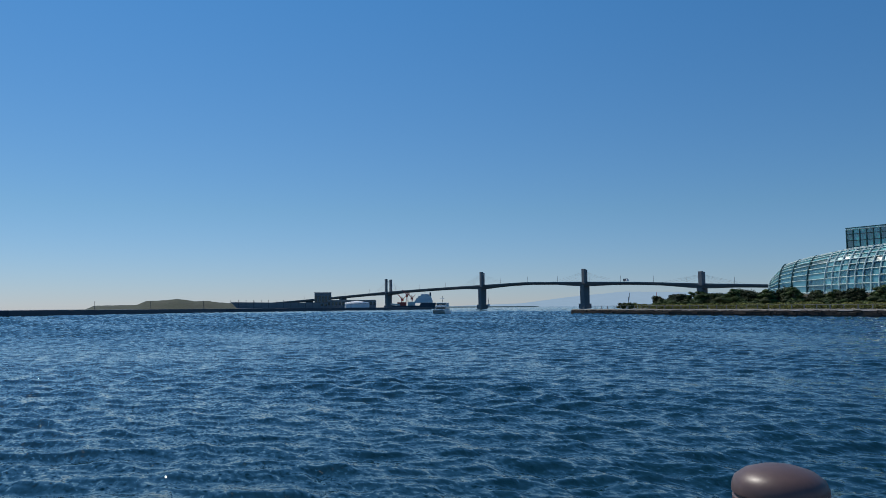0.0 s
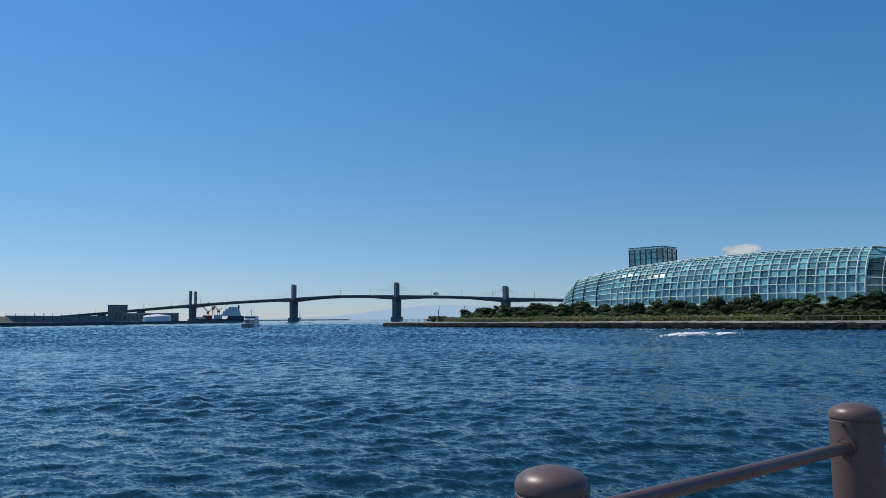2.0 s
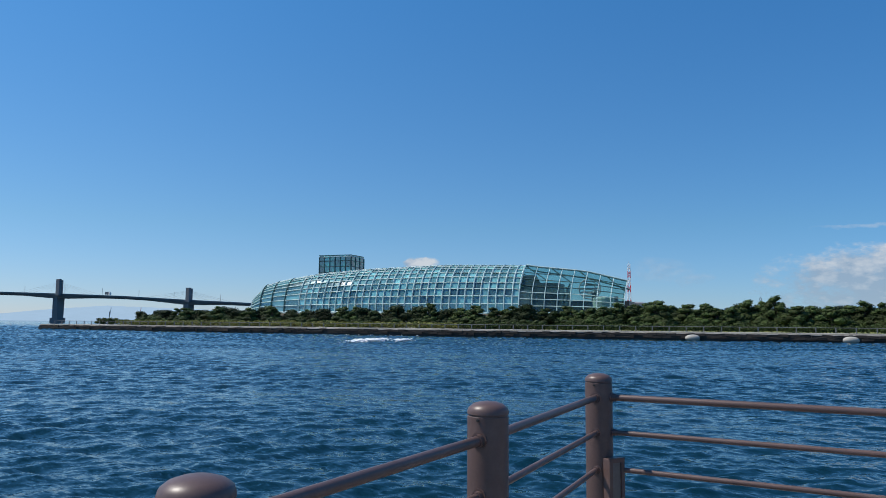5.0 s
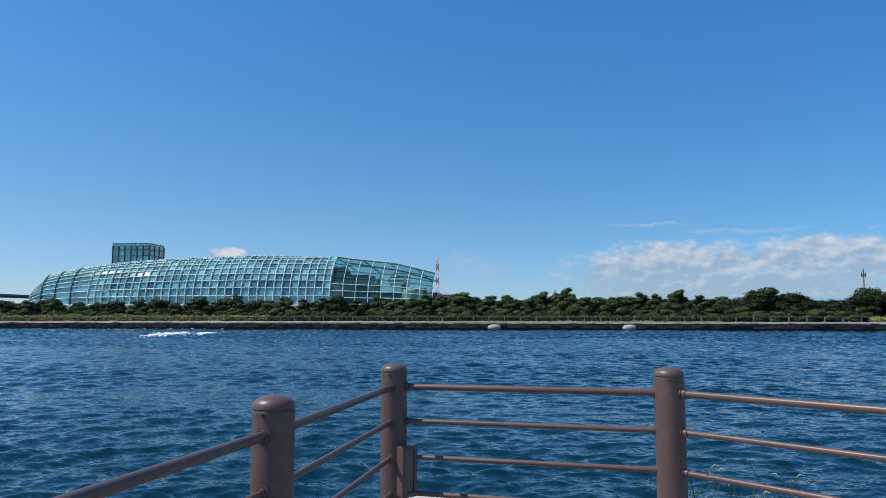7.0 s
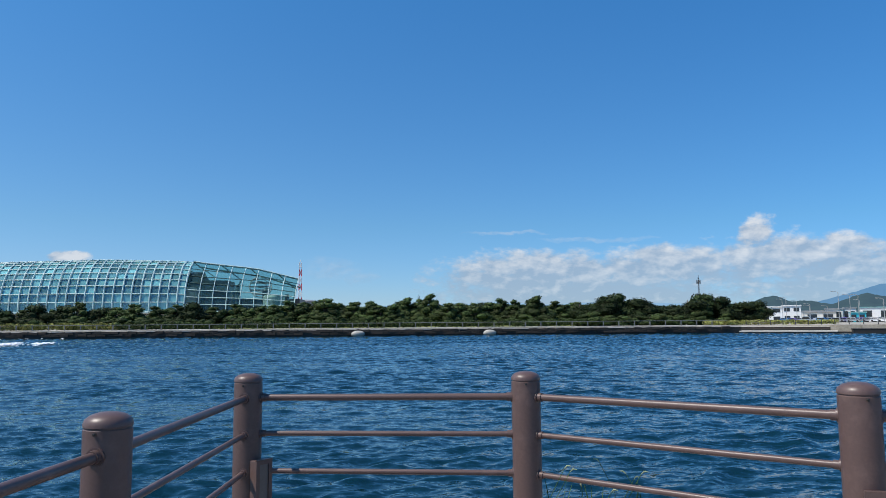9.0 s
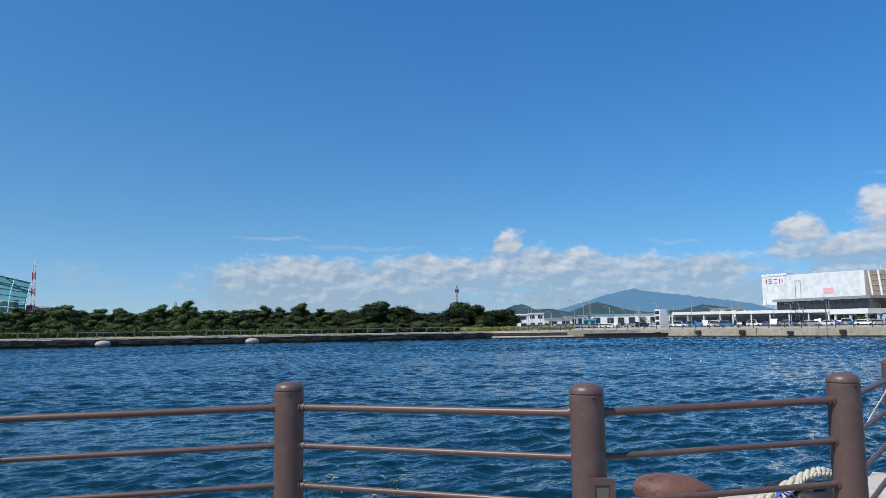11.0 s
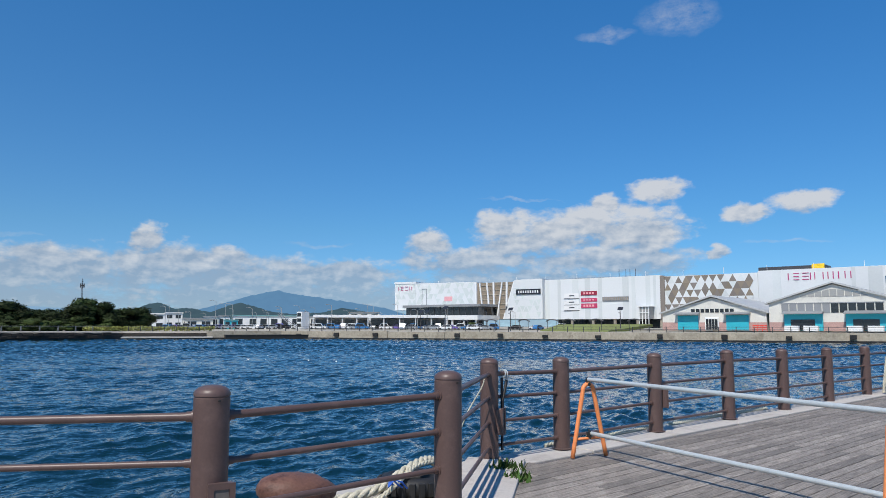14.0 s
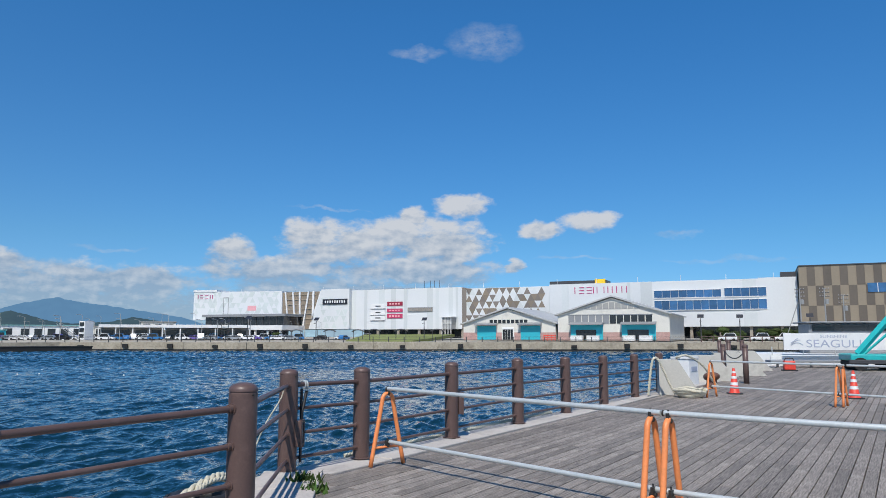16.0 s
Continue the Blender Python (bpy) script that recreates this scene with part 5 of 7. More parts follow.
def mall():
    m = thing("shopping_mall", "large white panelled shopping mall with coloured signs", "building", (0, 0, 0))
    P = lambda name, y0, y1, z0, z1, x0, x1, mt, lab="": part(name, bx((x0, y0, z0), (x1, y1, z1)), mt, m, lab)
    # left block, its front turned a little
    fa = [(213.5, 197.5), (222, 163), (270, 163), (262, 205)]
    part("left_block", prism(fa, 7.9, 18.4), MALLW, m)
    part("left_parapet", prism([(213.3, 197.7), (215.6, 188.2), (225, 190), (222, 199.5)], 18.3, 19.1), MALLW, m)
    a, b = Vector((213.5, 197.5)), Vector((222, 163))
    d = (b - a).normalized()
    nrm = Vector((-abs(d.y), -abs(d.x)))
    rng = random.Random(9)
    for r in range(5):          # pale grey facets
        for c in range(36):
            if rng.random() < 0.55:
                continue
            s, z = 2.0, 8.2 + 2.0 * r
            u = 0.1 + c * 0.95
            if u + s > (b - a).length:
                continue
            p0, p1 = a + d * u + nrm * 0.012, a + d * (u + s) + nrm * 0.012
            pm = (p0 + p1) / 2
            z0, z1 = (z, z + 1.95) if (c + r) % 2 else (z + 1.95, z)
            part("facet", plate([(p0.x, p0.y, z0), (p1.x, p1.y, z0), (pm.x, pm.y, z1)], (0.04, 0, 0)), MALLF, m)
    p = a + d * 9.2
    part("panel_joint", prism([(p.x - 0.1, p.y), (p.x + 0.1, p.y - 0.2), (p.x + 0.3, p.y - 0.2), (p.x + 0.1, p.y)], 8, 18.4), MALLG, m)
    for k, (u0, z0, u1, z1) in enumerate(((12.2, 16.2, 12.35, 9.6), (14.1, 16.2, 14.25, 9.6), (12.2, 16.2, 14.2, 16.0), (12.2, 9.8, 14.2, 9.6))):
        p0, p1 = a + d * u0 + nrm * 0.12, a + d * u1 + nrm * 0.12
        part("wall_frame", plate([(p0.x, p0.y, z0), (p1.x, p1.y, z0), (p1.x, p1.y, z1), (p0.x, p0.y, z1)], (0.06, 0, 0)), ROOFG, m)
    # the house mark as plain strokes
    for u0, u1, z0, z1 in ((1.6, 1.9, 15.7, 17.2), (2.6, 3.8, 17.0, 17.2), (2.6, 3.8, 16.35, 16.55), (2.6, 3.8, 15.7, 15.9), (4.5, 5.9, 17.0, 17.2), (4.5, 5.9, 15.7, 15.9), (6.6, 6.85, 15.7, 17.2), (7.5, 7.75, 15.7, 17.2)):
        p0, p1 = a + d * u0 + nrm * 0.12, a + d * u1 + nrm * 0.12
        part("sign_stroke", plate([(p0.x, p0.y, z0), (p1.x, p1.y, z0), (p1.x, p1.y, z1), (p0.x, p0.y, z1)], (0.06, 0, 0)), MAGENTA, m)
    p0, p1 = a + d * 22 + nrm * 0.1, a + d * 25.4 + nrm * 0.1
    part("sign_panel", plate([(p0.x, p0.y, 11.2), (p1.x, p1.y, 11.2), (p1.x, p1.y, 13.0), (p0.x, p0.y, 13.0)], (0.06, 0, 0)), PINKSIGN, m, "pale pink sign")
    P("left_soffit", 163, 192, 6.6, 8.0, 218.5, 240, MALLB)
    # glazed lower front with white canopies
    P("canopy_roof", 153.5, 191, 8.7, 9.6, 211, 224, ROOFG)
    P("shop_window", 154.5, 190, 5.6, 8.7, 212, 223, DARKGLASS)
    for k in range(12):
        P("window_post", 154.5 + k * 3.0, 154.75 + k * 3.0, 5.6, 8.7, 211.85, 212.0, DGREY)
    P("canopy_edge", 153.0, 216, 3.9, 5.5, 209, 223, WHITE)
    for k in range(11):
        P("column", 154 + k * 5.4, 154.6 + k * 5.4, 1.0, 3.9, 209.6, 210.2, WHITE)
    P("lower_glass", 156, 212, 1.0, 3.9, 216, 217, DARKGLASS)
    # brown slatted bay with white slanting fins
    P("brown_bay", 134.6, 163, 4.2, 17.9, 222.6, 240, MALLB)
    for k in range(7):
        P("pale_band", 147.6, 162.0, 6.2 + 1.75 * k, 6.5 + 1.75 * k, 222.4, 222.65, MALLBEIGE)
    for y0, y1, w in ((158.6, 157.2, 0.6), (155.6, 155.2, 0.7), (151.6, 154.0, 0.6), (149.6, 149.8, 0.8), (161.9, 160.2, 0.5), (146.2, 151.0, 0.45)):
        part("white_fin", plate([(222.1, y0, 18.0), (222.1, y0 - w, 18.0), (222.1, y1 - w, 4.2), (222.1, y1, 4.2)], (0.4, 0, 0)), WHITE, m)
    # white wedge with a black name board
    part("wedge_front", plate([(221.6, 145.3, 18.5), (221.6, 133.6, 18.5), (221.6, 133.6, 4.2), (221.6, 150.2, 4.2)], (16, 0, 0)), MALLW, m)
    for r in range(6):
        for c in range(7):
            if rng.random() < 0.5:
                continue
            y, z = 134.0 + c * 1.55 + 0.7 * (r % 2), 4.6 + 2.2 * r
            if y + 2.2 > 150 - 0.34 * (z + 2 - 4.2) or z > 15.5:
                continue
            z0, z1 = (z, z + 2.1) if c % 2 else (z + 2.1, z)
            part("facet", plate([(221.588, y, z0), (221.588, y + 2.2, z0), (221.588, y + 1.1, z1)], (0.04, 0, 0)), MALLF, m)
    P("name_board", 134.3, 144.6, 13.0, 14.9, 221.3, 221.6, BLACKSIGN, "black name board")
    for k in range(9):
        P("sign_stroke", 135.1 + k * 1.0, 135.6 + k * 1.0, 13.5, 14.4, 221.2, 221.32, WHITE)
    P("recess_wall", 130.9, 133.6, 4.1, 18.0, 223.5, 236, MALLG)
    # centre block with pale stripes
    P("centre_block", 90.4, 130.9, 4.0, 17.9, MX, 280, MALLW)
    for y0, w in ((127.6, 1.2), (121.8, 2.4), (117.0, 2.0), (112.0, 1.4), (103.2, 2.2), (100.0, 1.3), (95.2, 1.6), (92.6, 0.9)):
        P("pale_stripe", y0 - w, y0, 4.0, 17.88, MX - 0.06, MX, MALLG)
    for y0, y1, z0, z1, mt in ((112.4, 118.4, 11.5, 12.9, MAROON), (112.4, 118.4, 9.3, 10.5, ROSE), (112.4, 118.4, 7.2, 8.7, ROSE)):
        P("sign_panel", y0, y1, z0 + 0.6, z1 + 0.6, MX - 0.2, MX - 0.06, mt, "red shop sign panel")
        for q in range(4):
            P("sign_stroke", y0 + 1.1 + q * 1.1, y0 + 1.8 + q * 1.1, z0 + 1.0, z1 + 0.2, MX - 0.26, MX - 0.2, PINKSIGN)
    for k, z in enumerate((12.0, 9.8, 7.9)):
        P("sign_panel", 119.0, 125.0, z - 0.9, z + 0.9, MX - 0.2, MX - 0.06, WHITE, "white shop sign panel")
        P("sign_stroke", 121.0, 123.0, z - 0.1, z + 0.25, MX - 0.26, MX - 0.2, DGREY)
        P("sign_stroke", 119.0, 125.0, z - 0.95, z - 0.8, MX - 0.26, MX - 0.2, DGREY)
    P("louvre_sign", 101.0, 110.4, 10.0, 11.4, MX - 0.3, MX - 0.06, ROOFG)
    for q in range(12):
        P("louvre", 101.2 + q * 0.77, 101.6 + q * 0.77, 10.2, 11.2, MX - 0.4, MX - 0.3, QUAY)
    P("glass_porch", 92.6, 95.8, 4.0, 7.8, 218, 222, LENS)
    for k in range(4):
        P("porch_post", 92.5 + k * 1.05, 92.7 + k * 1.05, 1.0, 7.9, 217.8, 218, WHITE)
    P("porch_floor", 92.4, 96.0, 5.8, 6.0, 217.7, 218, WHITE)
    P("porch_roof", 92.2, 96.2, 7.8, 8.1, 217.4, 222, WHITE)
    # mosaic of triangles
    P("mosaic_wall", 60.8, 89.6, 4.0, 17.4, MX + 0.6, 270, MALLW)
    P("mosaic_edge", 89.0, 90.4, 4.0, 17.6, MX + 0.1, 226, MALLT)
    tw, th = 2.36, 2.2
    trng = random.Random(21)
    cols = [MALLT, MALLW, MALLB, MALLG, MALLW, MALLT, MALLW]
    lastm = None
    for r in range(6):
        for c in range(24):
            y = 89.2 - c * tw / 2
            z = 17.3 - r * th
            if y - tw < 61.0:
                continue
            upw = (c + r) % 2
            pts = [(MX + 0.45, y, z - th), (MX + 0.45, y - tw, z - th), (MX + 0.45, y - tw / 2, z)] if upw else [(MX + 0.45, y, z), (MX + 0.45, y - tw, z), (MX + 0.45, y - tw / 2, z - th)]
            part("triangle_panel", plate(pts, (0.12 + 0.02 * trng.random(), 0, 0)), lastm := trng.choice([q for q in cols if q is not lastm]), m)
    # main right block
    P("right_block", -9.9, 60.5, 4.4, 17.8, MX - 0.3, 285, MALLW)
    P("right_end", -9.9, 0.0, 4.4, 18.0, MX - 0.45, MX - 0.3, MALLW)
    for y0, w in ((56.5, 2.2), (32.4, 3.4), (36.4, 1.0), (4.2, 3.6), (-5.4, 2.6)):
        P("pale_stripe", y0 - w, y0, 4.4, 17.75, MX - 0.38, MX - 0.3, MALLG)
    for y0, y1, z0, z1, n in ((9.9, 28.5, 12.9, 15.0, 8), (-2.0, 9.0, 12.9, 15.3, 5), (-2.0, 28.5, 9.3, 12.0, 14)):
        for q in range(n):
            w = (y1 - y0) / n
            P("ribbon_pane", y0 + q * w + 0.05, y0 + (q + 1) * w - 0.05, z0, z1, MX - 0.5, MX - 0.4, BLUEGLASS)
        P("ribbon_sill", y0, y1, z0 - 0.2, z0, MX - 0.6, MX - 0.3, WHITE)
        P("ribbon_head", y0, y1, z1, z1 + 0.15, MX - 0.6, MX - 0.3, WHITE)
    # large sign as plain strokes
    for y0, w, zz in ((52.4, 0.45, 0), (50.9, 1.5, 1), (48.6, 1.7, 2), (46.6, 0.35, 0), (45.5, 0.35, 0), (43.4, 0.4, 0), (42.2, 0.4, 0), (40.9, 0.4, 0), (39.6, 0.45, 0), (38.0, 0.4, 0), (36.6, 0.4, 0)):
        if zz == 0:
            P("sign_stroke", y0 - 0.6 * w, y0, 14.7, 16.7, MX - 0.42, MX - 0.3, MAGENTA)
        else:
            P("sign_stroke", y0 - w, y0, 16.5, 16.7, MX - 0.42, MX - 0.3, MAGENTA)
            P("sign_stroke", y0 - w, y0, 14.7, 14.9, MX - 0.42, MX - 0.3, MAGENTA)
            P("sign_stroke", y0 - w, y0, 15.6, 15.8, MX - 0.42, MX - 0.3, MAGENTA)
    P("roof_screen", 43.2, 61.2, 17.8, 19.0, MX + 3, 232, DGREY)
    P("roof_sign", 43.4, 46.6, 17.9, 19.3, MX + 2.4, MX + 2.9, YELLOW, "small yellow roof sign")
    P("roof_plant", 112, 131, 17.9, 18.7, 232, 245, DGREY)
    P("roof_plant", 152, 170, 18.3, 19.0, 238, 250, DGREY)
    for k in range(16):
        y = -4 + k * 12.5
        part("roof_rod", tb([(MX + 2, y, 17.7), (MX + 2, y, 19.6)], 0.06, 5), WHITE, m)
    for y in (103, 105, 106.5, 109):
        part("roof_aerial", tb([(232, y, 17.9), (232, y, 21.2)], 0.09, 5), DGREY, m)
    # brown chequer tower wing
    P("chequer_block", -48, -10.2, 4.4, 20.5, MX - 4, 280, MALLTAN)
    for r in range(3):
        for c in range(19):
            if (r + c) % 2:
                P("chequer_panel", -12.15 - c * 1.95, -10.22 - c * 1.95, 4.42 + (2 - r) * 5.36, 9.74 + (2 - r) * 5.36, MX - 4.06, MX - 4, MALLDARK)
    for c in range(19):
        P("panel_joint", -10.24 - c * 1.95, -10.18 - c * 1.95, 4.42, 20.5, MX - 4.1, MX - 4.06, MALLB)
    P("wing_window", -48, -26.2, 13.1, 15.5, MX - 4.2, MX - 4.1, BLUEGLASS)
    for c in range(9):
        P("window_post", -28.6 - c * 2.4, -28.45 - c * 2.4, 13.1, 15.5, MX - 4.26, MX - 4.2, WHITE)
    P("wing_coping", -48, -10.1, 20.5, 20.75, MX - 4.2, 279, DGREY)
    P("roof_cabin", -9.8, -5.8, 17.9, 19.6, MX + 2, MX + 10, DGREY)
    # open ground floor
    P("ground_floor_wall", -48, 131, 1.0, 4.4, MX + 6, MX + 7, DARKGLASS)
    for k in range(22):
        P("column", -46 + k * 8, -45.2 + k * 8, 1.0, 4.4, MX + 0.4, MX + 1.2, QUAY)


mall()


def warehouse(name, y0, y1, ze, za, x, depth, label, big):
    w = thing(name, label, "warehouse", (0, 0, 0))
    ym = (y0 + y1) / 2
    part("gable_wall", plate([(x, y0, 0.6), (x, y1, 0.6), (x, y1, ze), (x, ym, za - 0.25), (x, y0, ze)], (0.4, 0, 0)), WARE, w)
    part("side_wall", bx((x + 0.4, y0, 0.6), (x + depth, y0 + 0.4, ze)), WARE, w)
    part("side_wall", bx((x + 0.4, y1 - 0.4, 0.6), (x + depth, y1, ze)), WARE, w)
    for ya, yb in ((y0 - 0.7, ym), (y1 + 0.7, ym)):
        zz = ze - 0.25
        part("roof_slope", plate([(x - 0.7, ya, zz), (x - 0.7, yb, za), (x + depth, yb, za), (x + depth, ya, zz)], (0, 0, 0.35)), ROOFPALE, w)
    part("brick_base", bx((x - 0.05, y0, 0.6), (x, y1, 2.6)), BRICKP, w)
    if not big:
        for k in range(9):
            part("window", bx((x - 0.1, ym - 5.2 + k * 1.18, 5.0), (x - 0.02, ym - 4.3 + k * 1.18, 5.9)), DARKGLASS, w)
        for yy in (y0 + 4.0, y1 - 9.2):
            sh = part("shutter", bx((x - 0.22, yy, 0.7), (x - 0.06, yy + 5.2, 4.3)), CYAN, w, "turquoise roller shutter")
            for q in range(9):
                part("slat_edge", bx((x - 0.25, yy, 0.9 + q * 0.38), (x - 0.22, yy + 5.2, 0.93 + q * 0.38)), CYAN, sh)
            part("shade_canopy", plate([(x, yy - 0.5, 5.0), (x, yy + 5.7, 5.0), (x - 1.6, yy + 5.7, 4.5), (x - 1.6, yy - 0.5, 4.5)], (0, 0, 0.15)), ROOFG, w)
        part("door_arch", bx((x - 0.5, ym - 1.7, 0.6), (x - 0.05, ym + 1.7, 3.9), 0.2), WHITE, w)
        for q in range(4):
            part("door_leaf", bx((x - 0.6, ym - 1.4 + q * 0.72, 0.7), (x - 0.5, ym - 0.78 + q * 0.72, 3.4)), DARKGLASS, w)
    else:
        for k in range(12):
            part("window", bx((x - 0.1, y0 + 4.0 + k * 1.72, 4.7), (x - 0.02, y0 + 5.5 + k * 1.72, 6.8)), DARKGLASS if k < 6 else ROOFG, w)
        part("window_band", bx((x - 0.14, y0 + 3.8, 6.8), (x - 0.02, y1 - 2.6, 7.0)), ROOFG, w)
        for k in range(9):
            yy = ym - 6.8 + k * 1.52
            part("gable_light", plate([(x - 0.08, yy, 8.3), (x - 0.08, yy + 1.35, 8.3), (x - 0.08, yy + 1.35, 8.4 + 1.7 * max(0, 1 - abs(yy + 1.35 - ym) / 7.2)), (x - 0.08, yy, 8.4 + 1.7 * max(0, 1 - abs(yy - ym) / 7.2))], (0.06, 0, 0)), LENS, w)
        for yy in (y0 + 3.2, y1 - 11.4):
            part("shop_front", bx((x - 0.6, yy, 0.7), (x - 0.05, yy + 8.0, 4.4)), CYAN, w, "turquoise shop front")
            part("shop_glass", bx((x - 0.7, yy + 1.6, 0.8), (x - 0.6, yy + 6.6, 3.2)), DARKGLASS, w)
            part("awning", plate([(x, yy - 0.2, 5.0), (x, yy + 8.2, 5.0), (x - 2.2, yy + 8.2, 4.4), (x - 2.2, yy - 0.2, 4.4)], (0, 0, 0.15)), ROOFG, w)
            for q in range(2):
                part("stall", bx((x - 2.6, yy + 0.6 + 4 * q, 0.6), (x - 1.4, yy + 3.6 + 4 * q, 1.8)), WHITE, w)


warehouse("gable_warehouse", 47.4, 72.6, 4.9, 8.9, 180, 34, "low grey gabled warehouse with turquoise shutters", False)
warehouse("gable_warehouse", 19.6, 46.8, 7.0, 11.3, 180, 34, "tall grey gabled warehouse with turquoise shop fronts", True)


def car(x, y, rz, paint, van=False):
    c = thing("parked_car", paint[1], "car", (x, y, paint[2] if len(paint) > 2 else 0.5), rz, "parked cars")
    h = 1.9 if van else 1.45
    prof = [(-2.1, 0.3), (2.1, 0.3), (2.15, 0.7), (1.95, 0.88), (1.05, 0.98), (0.45, h), (-1.55, h), (-2.0, 1.0), (-2.12, 0.75)]
    body = plate([(px, -0.82, pz) for px, pz in prof], (0, 1.64, 0))
    bmesh.ops.bevel(body, geom=list(body.edges), offset=0.06, segments=1, affect="EDGES")
    part("body", body, paint[0], c)
    g = plate([(0.85, -0.84, 1.02), (0.40, -0.84, h - 0.1), (-1.5, -0.84, h - 0.1), (-1.85, -0.84, 1.02)], (0, 1.68, 0))
    part("side_glass", g, DARKGLASS, c)
    part("windscreen", plate([(1.06, -0.68, 1.0), (1.06, 0.68, 1.0), (0.5, 0.62, h - 0.05), (0.5, -0.62, h - 0.05)], (0.03, 0, 0.02)), DARKGLASS, c)
    for wx in (-1.3, 1.35):
        for wy in (-0.78, 0.78):
            part("wheel", tb([(wx, wy - 0.1, 0.32), (wx, wy + 0.1, 0.32)], 0.32, 14), TYRE, c)


C1 = mat("white_car_paint", (0.75, 0.76, 0.77), 0.25)
C2 = mat("silver_car_paint", (0.42, 0.44, 0.46), 0.3, 0.5)
C3 = mat("black_car_paint", (0.015, 0.016, 0.02), 0.25)
C4 = mat("blue_car_paint", (0.03, 0.17, 0.42), 0.3)
C6 = mat("purple_car_paint", (0.16, 0.11, 0.4), 0.3)
PAINTS = [(C6, "purple parked car on the quayside car park"), (C2, "silver parked car on the quayside car park"), (C1, "white parked car on the quayside car park"), (C1, "white parked car on the quayside car park"), (C2, "silver parked car on the quayside car park"), (C3, "black parked car on the quayside car park"), (C4, "blue parked car on the quayside car park")]
rng = random.Random(31)
for k in range(54):
    t = k / 53
    b = 30.3 + 24.7 * t
    dist = 268 - 58 * t + rng.uniform(-12, 10)
    x, y, _ = at_bearing(b, dist)
    car(x, y, rng.choice((-60, -62, 120, 30)), rng.choice(PAINTS), rng.random() < 0.3)
for k in range(9):
    x, y = 198 + rng.uniform(-4, 4), 168 - k * 7 + rng.uniform(-2, 2)
    car(x, y, rng.choice((90, 270, 0)), rng.choice(PAINTS), rng.random() < 0.3)
for x, y in ((186, 0), (188, -5), (184, 7), (190, -12), (187, -24)):
    car(x, y, 90, PAINTS[2], True)


def lamp(x, y, h, solar):
    l = thing("street_lamp", "dark solar street lamp on the quayside" if solar else "slim pale street lamp pole in the car park", "street lamp", (x, y, 0.4), 0, "street lamps")
    part("pole", tb([(0, 0, 0), (0, 0, h)], [0.13, 0.09] if solar else [0.1, 0.06], 8), DGREY if solar else LENS, l)
    if solar:
        part("solar_panel", plate([(-0.2, -0.7, h + 0.1), (-0.2, 0.7, h + 0.1), (0.5, 0.7, h + 0.9), (0.5, -0.7, h + 0.9)], (0.06, 0, 0)), BLACKSIGN, l)
        part("lamp_head", bx((-0.9, -0.15, h - 0.7), (-0.1, 0.15, h - 0.55)), DGREY, l)
    else:
        part("arm", tb([(0, 0, h), (-0.6, 0.3, h + 0.3), (-1.2, 0.6, h + 0.35)], 0.06, 6), LENS, l)
        part("lamp_head", bx((-1.7, 0.45, h + 0.25), (-1.1, 0.75, h + 0.4), 0.03), LENS, l)


for x, y in ((170, 146), (166, 140), (160, 106), (171, 80), (172, 12), (176, 4), (174, -10), (140, 112)):
    lamp(x, y, 5.2, True)
rng = random.Random(41)
for k in range(46):
    x, y, _ = at_bearing(29 + 28 * k / 45 + rng.uniform(-0.5, 0.5), rng.uniform(215, 300))
    lamp(x, y, rng.uniform(5.0, 8.6), False)
for k in range(8):
    x, y = 150 + rng.uniform(-3, 12), 130 - k * 8
    sh = thing("shade_shelter", "small dark curved shelter roof on posts by the quay", "shelter", (x + 12, y, 0.4), 0, "quayside shelters")
    part("roof", tb([(0, -1.9, 2.5), (0, -1, 2.85), (0, 0, 2.95), (0, 1, 2.85), (0, 1.9, 2.5)], 0.16, 6), DGREY, sh)
    for q in (-1.4, 1.4):
        part("post", tb([(0, q, 0), (0, q, 2.75)], 0.08, 6), DGREY, sh)
rb = thing("red_barrier", "red plastic fence barrier before the warehouses", "barrier", (172, 46.8, 0.5))
for k in range(4):
    part("post", bx((0, -1.6 + k * 1.0, 0), (0.12, -1.48 + k * 1.0, 1.5), 0.02), CONE_RED, rb)
for k in range(3):
    part("board", bx((0.02, -1.6, 0.3 + 0.45 * k), (0.1, 1.5, 0.52 + 0.45 * k), 0.02), CONE_RED, rb)


def block(name, label, b0, b1, dist, z0, z1, wall, roof, floors=1):
    """A far building by its bearings and distance."""
    x0, y0, _ = at_bearing(b0, dist)
    x1, y1, _ = at_bearing(b1, dist)
    a, b = Vector((x0, y0)), Vector((x1, y1))
    ln, ang = (b - a).length, math.degrees(math.atan2(y1 - y0, x1 - x0))
    t = thing(name, label, "building", (x0, y0, z0), ang, "distant buildings")
    h = z1 - z0
    part("wall", bx((0, 0, 0), (ln, 12, h)), wall, t)
    part("roof", bx((-0.3, -0.4, h), (ln + 0.3, 12.3, h + 0.35)), roof, t)
    n = max(2, int(ln / 4))
    for f in range(floors):
        for k in range(n):
            part("window", bx((ln * (k + 0.2) / n, -0.1, h * (f + 0.35) / floors), (ln * (k + 0.8) / n, 0.0, h * (f + 0.8) / floors)), DARKGLASS, t)
    return t


